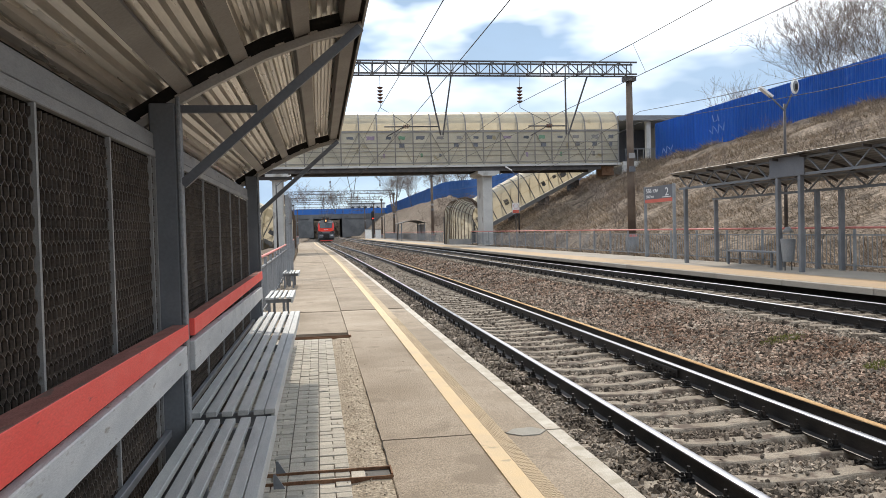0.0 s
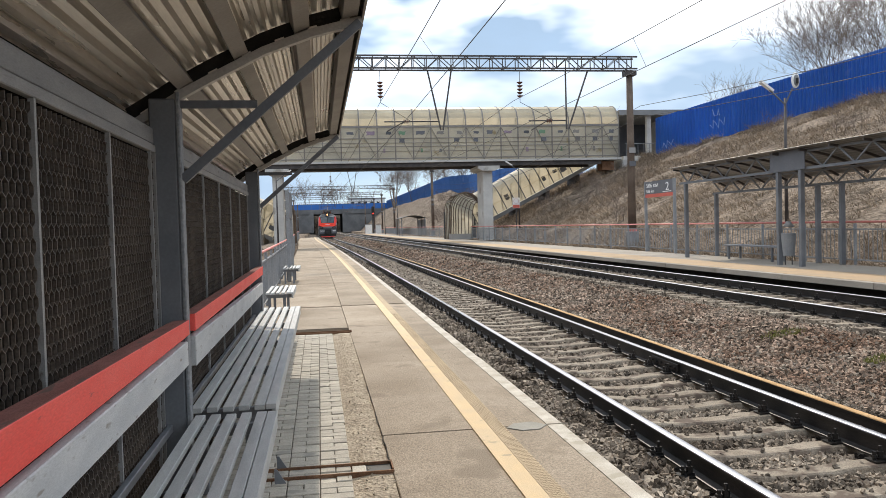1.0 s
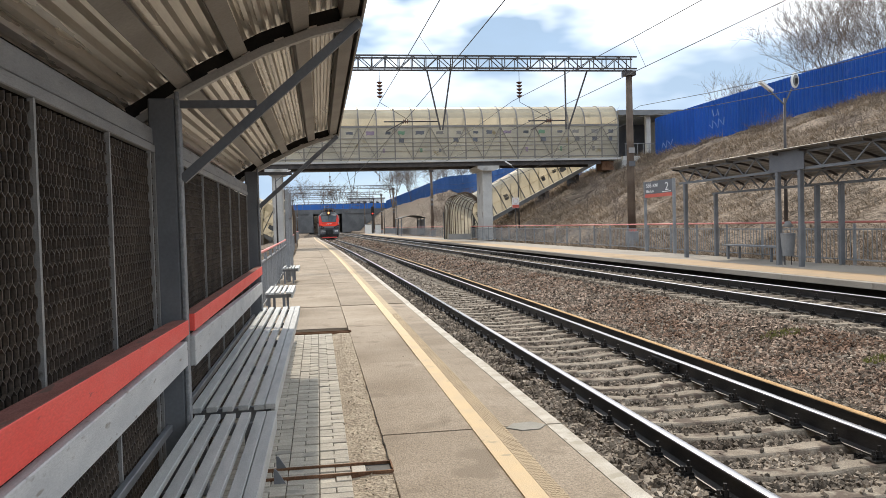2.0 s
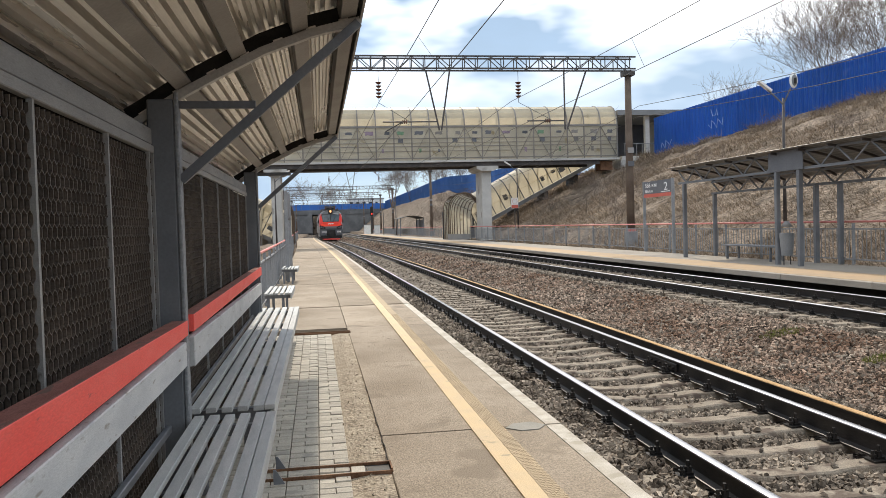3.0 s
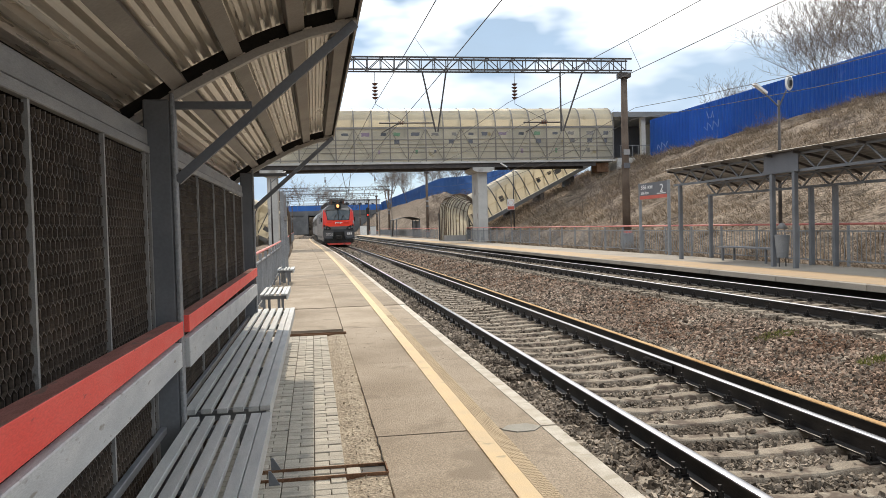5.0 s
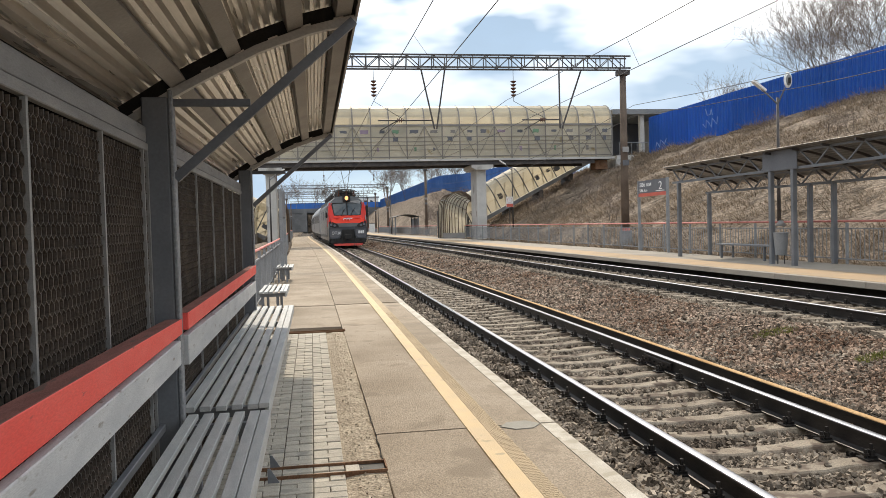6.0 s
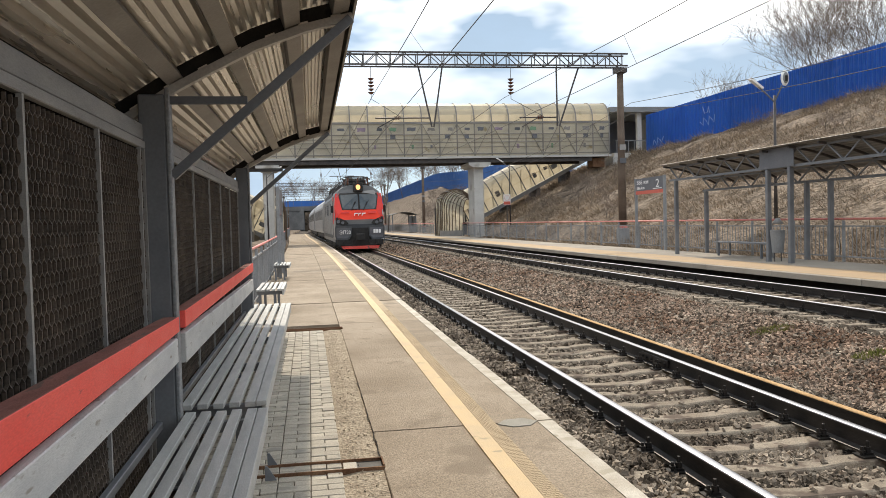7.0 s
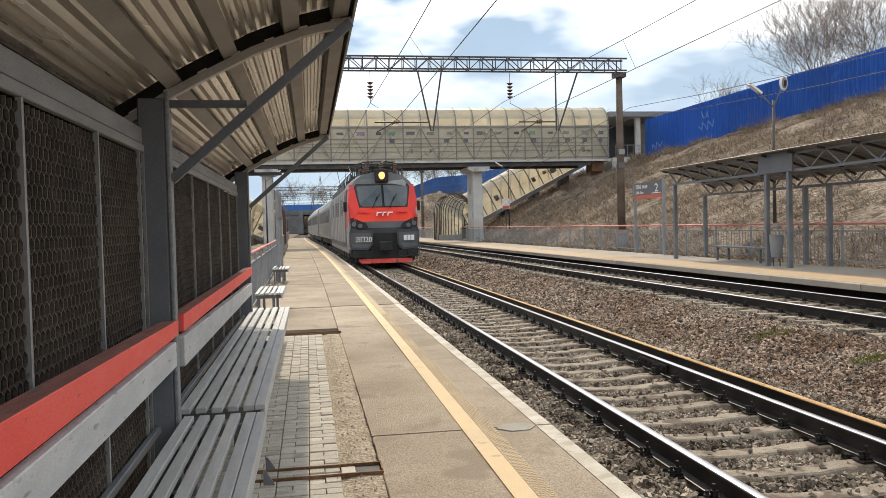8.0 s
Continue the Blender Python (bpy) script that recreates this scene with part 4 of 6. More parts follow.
def make_vestibule(x0, x1, ya, yb, label):
    ve = thing("stair_entrance", (0, 0, 0), label, "stair entrance")
    n = 9
    h = 4.2
    def arch(f, s=0.0):
        pts = [(x0 + s, PZ2)]
        r = (x1 - x0) / 2 - s
        for i in range(0, 11):
            a = math.pi - math.pi * i / 10
            pts.append(((x0 + x1) / 2 + r * math.cos(a), PZ2 + h - 1.7 + (1.7 - s) * math.sin(a)))
        return pts + [(x1 - s, PZ2)]
    for i in range(n):
        a, b = ya + (yb - ya) * (i + 0.03) / n, ya + (yb - ya) * (i + 0.97) / n
        o, q = arch(0), arch(0, 0.03)
        prism_bm = prism(B(), o + q[::-1], "y", a, b)
        part("sheet", prism_bm, M_CREAM2, ve, "cream arched plastic sheet")
    for i in range(n + 1):
        y = ya + (yb - ya) * i / n
        part("rib", band(B(), [(q[0], y, q[1]) for q in arch(0, -0.03)], 0.05, 0.05), M_POLE, ve, "brown arched frame")
    part("plinth", box(B(), x0 - 0.05, x0 + 0.1, ya, yb, PZ2, PZ2 + 0.9), M_RIB, ve)
    part("end_wall", prism(B(), arch(0, 0.04), "y", yb - 0.05, yb - 0.03), M_LOCOGRAY, ve, "grey end wall")
    for ch in ve.children:
        if ch.name.startswith("sheet"):
            ch.visible_shadow = False
    return ve


make_elbow("cream hooded stair entrance turning onto the far platform")
make_vestibule(-8.6, -5.9, 70.5, 78.5, "cream barrel-shaped stair entrance on the near platform")


# ---------- overhead line ----------
def make_gantry(y, xl, xr, group="overhead line gantries"):
    ga = thing("overhead_gantry", (0, 0, 0), "steel lattice gantry on concrete masts carrying the overhead wires", "gantry", group)
    for x in (xl, xr):
        g = ground_z(x, y)
        p = part("mast", rod(B(), (x, y, g - 0.2), (x, y, 9.0), 0.205, 14, 0.15), M_POLE, ga, "round brown concrete mast", True)
        part("mast_foot", box(B(), x - 0.24, x + 0.24, y - 0.24, y + 0.24, g - 0.1, g + 0.75, 0.02), M_FENCE, p, "grey painted mast foot")
        part("mast_ring", rod(B(), (x, y, g + 0.75), (x, y, g + 0.87), 0.225, 14), M_REDRAIL, p, "red painted ring")
        for zb in (4.35, 5.0):
            part("plate", box(B(), x - 0.16, x + 0.16, y - 0.215, y - 0.2, zb, zb + 0.26), M_SIGN if zb < 4.5 else M_LOCOLIGHT, p, "small plate on the mast")
            part("plate_strap", rod(B(), (x, y, zb + 0.1), (x, y, zb + 0.15), 0.204, 14), M_DARKSTEEL, p)
        part("bracket", box(B(), x - 0.28, x + 0.28, y - 0.24, y + 0.24, 8.75, 8.98), M_DARKSTEEL, p)
    w = 0.28
    for dy in (-w, w):
        for z in (9.05, 9.62):
            part("chord", beam(B(), (xl - 0.3, y + dy, z), (xr + 0.3, y + dy, z), 0.07, 0.07), M_DARKSTEEL, ga)
    n = round((xr - xl) / 0.62)
    bm = B()
    for dy in (-w, w):
        for i in range(n + 1):
            x = xl + (xr - xl) * i / n
            beam(bm, (x, y + dy, 9.05), (x, y + dy, 9.62), 0.04, 0.04)
            if i < n:
                x2 = xl + (xr - xl) * (i + 1) / n
                a, b = (9.05, 9.62) if i % 2 else (9.62, 9.05)
                beam(bm, (x, y + dy, a), (x2, y + dy, b), 0.035, 0.035)
    part("lattice", bm, M_DARKSTEEL, ga, "welded lattice bars", False, "stuff")
    # V hangers, arms and insulators over each track
    for xt, x1, x2, xb, end, ins in ((tx(y), 1.83, 2.96, 2.4, -0.25, -0.4), (tx2(y), 3.42, 4.53, 3.42, 1.55, 1.15)):
        for xx in (x1, x2):
            part("hanger", beam(B(), (xt + xx, y, 9.0), (xt + xb + (0.1 if xx == x2 else 0), y, 6.2), 0.06, 0.07), M_DARKSTEEL, ga)
        part("arm", rod(B(), (xt + xb - 0.05, y, 6.62), (xt + end, y, 6.62), 0.035, 8), M_DARKSTEEL, ga, "registration arm")
        for xi in (0.0, 0.09, 0.18):
            part("insulator_disc", rod(B(), (xt + end + 0.9 + xi, y, 6.62), (xt + end + 0.94 + xi, y, 6.62), 0.1, 10), M_INSUL, ga)
        part("arm", rod(B(), (xt + end + 0.9, y, 6.6), (xt + end + 0.1, y, 6.16), 0.025, 6), M_DARKSTEEL, ga, "steady arm")
        part("stay", line(B(), [(xt + ins, y, 7.5), (xt + end + 1.2, y, 6.66)], 0.012), M_WIRE, ga)
        st = part("insulator_string", rod(B(), (xt + ins, y, 9.0), (xt + ins, y, 7.5), 0.012, 6), M_DARKSTEEL, ga, "hanging insulator string")
        for i in range(5):
            z = 8.45 - 0.16 * i
            part("disc", rod(B(), (xt + ins, y, z), (xt + ins, y, z - 0.09), 0.15, 12, 0.06), M_INSUL, st)
    return ga


GANTRIES = (36.87, 104.0, 152.0, 180.0, 205.0, 245.0)
for gy in GANTRIES:
    make_gantry(gy, -7.6 + tx(gy), (11.75 if gy < 50 else 12.9) + tx(gy))


def cable(name, pts, r, label, group=""):
    bm = line(B(), pts, r)
    return solo(name, bm, M_WIRE, label, "cable", "", group)


def sag(a, b, d, n=10):
    a, b = Vector(a), Vector(b)
    return [a.lerp(b, i / n) - Vector((0, 0, 4 * d * (i / n) * (1 - i / n))) for i in range(n + 1)]


STOPS = (-34.0,) + GANTRIES + (300.0,)
for axis, co, ko in ((tx, 0.15, -0.4), (tx2, 1.0, 0.8)):
    for ya, yb in zip(STOPS, STOPS[1:]):
        zz = 0.0 if axis is tx else 0.2
        contact = [Vector((axis(max(y, 0)) + co + 0.12 * math.sin(y / 30), y, 6.15 + zz)) for y in steps(ya, yb, 7)]
        carry = sag((axis(max(ya, 0)) + ko, ya, 7.55), (axis(yb) + ko, yb, 7.55), 0.55 if yb - ya > 50 else 0.4)
        cable("contact_wire", contact, 0.012, "thin dark contact wire over the track", "overhead wires")
        cable("carrier_wire", carry, 0.013, "sagging dark carrier wire over the track", "overhead wires")
        for c in carry[2:-1:2]:
            dr = line(B(), [c, (axis(max(c.y, 0)) + co + 0.12 * math.sin(c.y / 30), c.y, 6.15 + zz)], 0.006, 4)
            solo("dropper", dr, M_WIRE, "thin dropper between carrier and contact wire", "cable", "", "overhead wires")
for dx, z in ((12.3, 7.3), (12.2, 6.75)):
    for ya, yb in zip(STOPS, STOPS[1:4]):
        cable("feeder_cable", sag((dx + tx(ya), ya, z), (dx + tx(yb), yb, z), 1.5), 0.012, "thin dark feeder cable beside the masts", "overhead wires")


# ---------- fences ----------
def make_rail_fence(ys, xf, z, label):
    """Grey railing in panels: posts, two rails, thin bars and a red handrail."""
    proto = None
    for a, b in zip(ys, ys[1:]):
        if proto is None:
            fe = thing("railing", (0, 0, 0), label, "railing", "platform railings")
            L = b - a
            part("post", box(B(), -0.03, 0.03, -0.03, 0.03, 0, 1.1), M_FENCE, fe)
            part("handrail", rod(B(), (0, 0, 1.14), (0, L, 1.14), 0.028, 8), M_REDRAIL, fe, "faded red handrail")
            for zz in (0.12, 0.93):
                part("cross_rail", box(B(), -0.018, 0.018, 0.03, L - 0.03, zz, zz + 0.035), M_FENCE, fe)
            k = round(L / 0.165)
            for i in range(1, k):
                y = L * i / k
                part("bar", box(B(), -0.008, 0.008, y - 0.008, y + 0.008, 0.155, 0.93), M_FENCE, fe)
            fe.location = (xf(a), a, z)
            fe.rotation_euler = (0, 0, -math.atan2(xf(b) - xf(a), b - a))
            proto = fe
        else:
            copy_thing(proto, Matrix.Translation((xf(a), a, z)) @ Matrix.Rotation(-math.atan2(xf(b) - xf(a), b - a), 4, "Z"))


make_rail_fence([8.0 + 2.2 * i for i in range(30)], lambda y: 10.38 + tx(y) + 0.004 * y, PZ2, "grey steel railing with a faded red handrail on the far platform")
make_rail_fence([84 + 2.2 * i for i in range(30)], lambda y: 10.6 + tx(y), PZ2, "grey steel railing with a faded red handrail on the far platform")
make_rail_fence([12.2 + 2.2 * i for i in range(24)], lambda y: -4.62 + tx(y) - 0.006 * (y - 12), PZ, "grey steel railing with a red handrail beside the platform")
make_rail_fence([80 + 2.2 * i for i in range(25)], lambda y: -4.9 + tx(y), PZ, "grey steel railing with a red handrail beside the platform")


def make_blue_fence(pts, label, paint):
    """Profiled sheet fence: ribbed panels between points on the crest."""
    fe = thing("sheet_fence", (0, 0, 0), label, "fence")
    for (xa, ya), (xb, yb) in zip(pts, pts[1:]):
        L = math.hypot(xb - xa, yb - ya)
        k = 2 * max(1, round(L / (0.32 if ya < 70 else 0.6)))
        bm = B()
        dx, dy = (yb - ya) / L, -(xb - xa) / L
        rows = []
        for i in range(2 * k + 1):
            t = i / (2 * k)
            o = 0.09 if (i // 2) % 2 else 0.0
            x, y = xa + (xb - xa) * t + dx * o, ya + (yb - ya) * t + dy * o
            z = crest(y)[1]
            rows.append((bm.verts.new((x, y, z - 0.5)), bm.verts.new((x, y, z + 3.1))))
        for p, q in zip(rows, rows[1:]):
            bm.faces.new((p[0], q[0], q[1], p[1]))
        bmesh.ops.solidify(bm, geom=bm.faces[:], thickness=0.01)
        part("panel", bm, paint, fe)
    return fe


make_blue_fence([(crest(y)[0] + 0.3, y) for y in (2, 6, 10, 14, 18, 22, 26, 30, 34, 38, 42, 46, 50, 54, 58, 62, 66)], "tall blue profiled-sheet fence along the top of the cutting", M_BLUE)
# The far stretch gets the blue with haze painted in.
make_blue_fence([(crest(y)[0] + 0.6, y) for y in (84, 92, 100, 108, 116, 124, 132, 142, 152, 164, 176, 190, 205, 220, 240, 260, 280, 300)], "far blue profiled-sheet fence along the cutting, haze in its colour", M_BLUEHAZE)
def fence_scrawl(y, z0, size, strokes, label):
    """Spray-painted strokes on the crest fence, drawn along it from y."""
    gr = thing("graffiti", (0, 0, 0), label, "graffiti", "fence graffiti")
    for pts in strokes:
        q = []
        for a, c in pts:
            yy = y - a * size
            q.append((crest(yy)[0] + 0.3 - 0.02, yy, crest(yy)[1] + z0 + c * size))
        part("stroke", line(B(), q, 0.035, 5), M_GRAFPALE, gr)


def squiggle(n, seed, tall):
    rng = np.random.default_rng(seed)
    return [(0.22 * k + rng.uniform(-0.12, 0.12), tall * (0.5 + 0.5 * math.sin(2.1 * k + seed)) + rng.uniform(-0.1, 0.1)) for k in range(n)]


fence_scrawl(60.5, 0.8, 0.75, (squiggle(9, 3, 1.0), [(a + 0.3, c + 1.1) for a, c in squiggle(5, 8, 0.9)]), "pale blue sprayed scrawl on the blue fence")
fence_scrawl(65.3, 0.3, 0.7, (squiggle(8, 5, 0.8),), "pale blue sprayed squiggle on the blue fence")
# ---------- shelter on the far platform ----------
def make_far_shelter(y0, y1, label):
    sh = thing("platform_canopy", (0, 0, 0), label, "canopy", "platform canopies")
    xa, xb = 9.0, 10.25
    for x, ys in ((xa, (25.85, 20.24, 19.2, 13.6, 12.6, 7.2)), (xb, (26.1, 20.35, 19.31, 13.7, 12.7, 7.2))):
        for y in ys:
            part("post", box(B(), x - 0.06, x + 0.06, y - 0.06, y + 0.06, PZ2 - 0.02, 2.96 if x == xa else 2.58, 0.008), M_GRAYPAINT, sh, "grey square steel post")
    for x, zb, zt in ((xa, 2.98, 3.42), (xb, 2.6, 3.0)):
        part("chord", beam(B(), (x, y0, zb), (x, y1, zb), 0.06, 0.07), M_GRAYPAINT, sh)
        part("chord", beam(B(), (x, y0, zt), (x, y1, zt), 0.06, 0.05), M_GRAYPAINT, sh)
        k = round((y1 - y0) / 0.62)
        for i in range(k):
            a, b = y0 + (y1 - y0) * i / k, y0 + (y1 - y0) * (i + 1) / k
            za, zc = (zb, zt) if i % 2 else (zt, zb)
            part("web_bar", beam(B(), (x, a, za), (x, b, zc), 0.035, 0.035), M_GRAYPAINT, sh)
    k = round((y1 - y0) / 1.25)
    for i in range(k + 1):
        y = y0 + (y1 - y0) * i / k
        bm = band(B(), [(8.75 + 0.2 * j, y, 3.46 - 0.02 * j - 0.0042 * j * j) for j in range(11)], 0.05, 0.06)
        part("rafter", bm, M_DARKSTEEL, sh)
    prof = []
    for j in range(60):
        x = 8.68 + 0.036 * j
        jj = (x - 8.75) / 0.2
        prof.append((x, 3.52 - 0.02 * jj - 0.0042 * jj * jj + (0.022 if (j // 2) % 2 else 0)))
    part("roof_sheet", sweep(B(), prof + [(x, z + 0.004) for x, z in reversed(prof)], steps(y0 - 0.25, y1 + 0.25, 3), lambda y: 0.0), M_FARROOF, sh, "ribbed dark metal roof sheet")
    return sh


cs = make_far_shelter(6.6, 26.3, "long grey steel canopy with lattice beams on the far platform")
part("name_board", box(B(), 8.93, 8.95, 18.95, 20.55, 2.96, 3.5), M_SIGN, cs, "plain grey board on the canopy")


# ---------- train ----------
T_ROWS = [0.5 * i for i in range(17)]


def train_y(t):
    """Where the front of the train stands at t seconds."""
    return 158.0 - 14.9 * t - 0.045 * t * t



def place(y):
    """Pose of a vehicle whose centre stands at y on the near track, facing the camera."""
    return Matrix.Translation((tx(y), y, 0)) @ Matrix.Rotation(math.atan2(-(tx(y + 8) - tx(y - 8)), 16), 4, "Z")


LOCO_L = 22.2


def nose_y(z):
    """How far the cab front stands forward (towards the camera, -y) at height z."""
    f = -LOCO_L / 2 + 0.35
    if z < 2.2:
        return f + 0.12 * smooth(2.2, 1.0, z)
    if z < 2.75:
        return f + 0.02
    return f + 0.05 + (z - 2.75) * 0.52


def front_face(bm, outline, off, thick=0.03):
    """A plate lying on the cab front: outline in (x, z), standing off metres before it."""
    fr = [bm.verts.new((x, nose_y(z) - off - thick + 0.22 * (abs(x) / 1.5) ** 3, z)) for x, z in outline]
    bk = [bm.verts.new((x, nose_y(z) - off + 0.22 * (abs(x) / 1.5) ** 3, z)) for x, z in outline]
    fs = [bm.faces.new(fr), bm.faces.new(bk[::-1])]
    n = len(outline)
    for i in range(n):
        j = (i + 1) % n
        fs.append(bm.faces.new((fr[i], bk[i], bk[j], fr[j])))
    bmesh.ops.recalc_face_normals(bm, faces=fs)
    bmesh.ops.triangulate(bm, faces=fs[:2])
    return bm


def mirror(o):
    return [(-x, z) for x, z in reversed(o)]


def make_loco():
    lo = thing("locomotive", (0, 0, 0), "red and grey electric locomotive with a lit headlamp, arriving", "locomotive")
    # body with shaped front, from the cab to the rear
    rings = []
    zs = [1.0, 1.25, 2.2, 2.7, 3.3, 3.8, 4.1, 4.3, 4.42]
    half = {1.0: 1.42, 1.25: 1.5, 2.2: 1.52, 2.7: 1.52, 3.3: 1.46, 3.8: 1.38, 4.1: 1.22, 4.3: 0.9, 4.42: 0.45}
    side_half = {1.0: 1.5, 1.25: 1.55, 2.2: 1.55, 2.7: 1.55, 3.3: 1.55, 3.8: 1.52, 4.1: 1.35, 4.3: 1.0, 4.42: 0.5}

    def ring(yf, hw):
        r = [(hw[z], yf(z, hw[z]), z) for z in zs]
        return r + [(-x, y, z) for x, y, z in reversed(r)]
    rings.append(ring(lambda z, h: nose_y(z) + 0.22 * (h / 1.5) ** 3, half))
    rings.append(ring(lambda z, h: nose_y(z) + 0.55, side_half))
    rings.append(ring(lambda z, h: -LOCO_L / 2 + 2.2, side_half))
    rings.append(ring(lambda z, h: LOCO_L / 2 - 2.2, side_half))
    rings.append(ring(lambda z, h: -nose_y(z) - 0.4, {z: h * 0.97 for z, h in half.items()}))
    body = part("body", loft(B(), rings), M_LOCOLIGHT, lo, "light grey car body")
    zt = [3.78, 4.1, 4.3, 4.42]
    cap = []
    for yf, hw, k in ((lambda z: nose_y(z) + 0.2 * (half[z if z in half else 3.8] / 1.5) ** 3 - 0.02, half, 1.012), (lambda z: nose_y(z) + 0.55, side_half, 1.006),
                      (lambda z: -LOCO_L / 2 + 2.2, side_half, 1.006), (lambda z: LOCO_L / 2 - 2.2, side_half, 1.006)):
        r = [(hw[z if z in hw else 3.8] * k, yf(z), z + 0.012) for z in zt]
        cap.append(r + [(-x, y, z) for x, y, z in reversed(r)])
    part("roof", loft(B(), cap), M_LOCOROOF, lo, "dark grey roof")
    # front mask
    part("grey_band", front_face(B(), [(-1.5, 2.06), (1.5, 2.06), (1.5, 2.34), (1.2, 2.36), (-1.2, 2.36), (-1.5, 2.34)], 0.005), M_LOCOGRAY, lo, "grey band with headlights")
    part("red_mask", front_face(B(), [(-1.26, 2.36), (1.26, 2.36), (1.34, 2.62), (1.08, 3.02), (-1.08, 3.02), (-1.34, 2.62)], 0.012), M_LOCORED, lo, "bright red front panel")
    side = [(1.07, 3.0), (1.30, 2.62), (1.26, 2.3), (1.53, 2.36), (1.53, 3.3), (1.44, 4.0), (1.18, 4.03), (1.245, 3.88)]
    for o in (side, mirror(side)):
        part("red_pillar", front_face(B(), o, 0.008), M_LOCODARKRED, lo, "deep red corner pillar")
    part("screen_surround", front_face(B(), [(-1.07, 3.0), (1.07, 3.0), (1.24, 3.9), (1.16, 4.02), (-1.16, 4.02), (-1.24, 3.9)], 0.004), M_BLACK, lo, "black windscreen surround")
    pane = [(0.05, 3.06), (0.92, 3.06), (1.03, 3.16), (1.17, 3.84), (1.11, 3.93), (0.05, 3.97)]
    for o in (pane, mirror(pane)):
        part("windscreen", front_face(B(), o, 0.03, 0.01), M_SCREEN, lo, "dark windscreen pane")
    for s in (-1, 1):
        w = B()
        yz = lambda z: nose_y(z) - 0.065
        beam(w, (s * 0.38 - 0.12, yz(2.98), 2.98), (s * 0.38 + 0.12, yz(3.5), 3.5), 0.025, 0.03)
        beam(w, (s * 0.38 + 0.06, yz(3.3), 3.3), (s * 0.38 + 0.24, yz(3.6), 3.6), 0.02, 0.02)
        part("wiper", w, M_BLACK, lo)
    part("forehead", front_face(B(), [(-1.3, 4.02), (1.3, 4.02), (1.12, 4.2), (0.6, 4.36), (-0.6, 4.36), (-1.12, 4.2)], 0.01), M_LOCOROOF, lo, "dark grey roof front")
    hb = part("lamp_box", box(B(), -0.3, 0.3, nose_y(4.2) - 0.16, nose_y(4.2) + 0.5, 4.06, 4.56, 0.04), M_BLACK, lo, "dark headlamp housing")
    part("headlamp", rod(B(), (0, nose_y(4.2) - 0.19, 4.3), (0, nose_y(4.2) - 0.15, 4.3), 0.14, 20), M_LAMPWARM, hb, "glowing warm headlamp")
    eye = [(0.70, 2.10), (0.98, 1.98), (1.46, 2.04), (1.49, 2.52), (1.36, 2.54), (0.84, 2.30)]
    for o in (eye, mirror(eye)):
        h = part("headlight", front_face(B(), o, 0.02, 0.02), M_BLACK, lo, "black slanted headlight housing")
        for dx, dz, r in ((1.06, 2.17, 0.1), (1.32, 2.25, 0.11)):
            x = dx if o is eye else -dx
            y = nose_y(dz) - 0.05 + 0.22 * (abs(x) / 1.5) ** 3
            part("lens", rod(B(), (x, y, dz), (x, y - 0.015, dz), r, 12), M_SIGN, h, "dark grey lamp lens")
    # lower apron
    for s in (-1, 1):
        o = [(0.55, 1.25), (0.75, 0.98), (1.45, 1.0), (1.54, 1.2), (1.54, 1.9), (1.45, 2.0), (0.5, 1.95)]
        o = o if s > 0 else mirror(o)
        part("buffer_panel", front_face(B(), o, 0.10, 0.12), M_LOCODARK, lo, "dark grey rounded apron panel")
    part("apron", front_face(B(), [(-1.5, 1.78), (1.5, 1.78), (1.5, 2.06), (-1.5, 2.06)], 0.04, 0.08), M_LOCODARK, lo)
    part("coupler_recess", box(B(), -0.62, 0.62, nose_y(1.4) + 0.0, nose_y(1.4) + 0.02, 0.9, 1.8), M_BLACK, lo)
    cp = B()
    box(cp, -0.16, 0.16, -LOCO_L / 2 - 0.15, nose_y(1.2), 0.98, 1.32, 0.03)
    box(cp, -0.3, 0.26, -LOCO_L / 2 - 0.3, -LOCO_L / 2 - 0.05, 0.9, 1.4, 0.05)
    part("coupler", cp, M_BLACK, lo, "black automatic coupler")
    for s in (-1, 1):
        hz = B()
        pts = [(s * 0.5, 1.0), (s * 0.55, 0.62), (s * 0.8, 0.52), (s * 1.05, 0.62), (s * 1.1, 0.9)]
        for p, q in zip(pts, pts[1:]):
            rod(hz, (p[0], -LOCO_L / 2 + 0.02, p[1]), (q[0], -LOCO_L / 2 + 0.02, q[1]), 0.03, 8)
        part("brake_hose", hz, M_BLACK, lo)
        part("step", box(B(), s * 1.2 - 0.22, s * 1.2 + 0.22, -LOCO_L / 2 + 0.1, -LOCO_L / 2 + 0.4, 0.52, 0.95), M_BLACK, lo)
        part("handrail", rod(B(), (s * 1.5, -LOCO_L / 2 + 0.32, 0.6), (s * 1.5, -LOCO_L / 2 + 0.32, 1.9), 0.02, 6), M_LOCODARK, lo)
        m = part("mirror_arm", box(B(), s * 1.58, s * 1.72, -LOCO_L / 2 + 1.2, -LOCO_L / 2 + 1.32, 2.85, 3.3, 0.02), M_BLACK, lo, "black rear-view mirror")
        part("side_door", box(B(), s * 1.552, s * 1.565, -LOCO_L / 2 + 2.4, -LOCO_L / 2 + 3.1, 1.15, 3.6), M_LOCODARKRED if s > 0 else M_LOCODARK, lo)
        part("side_red", box(B(), s * 1.552, s * 1.562, -LOCO_L / 2 + 1.5, -LOCO_L / 2 + 2.3, 2.1, 3.85), M_LOCODARKRED, lo, "deep red side field")
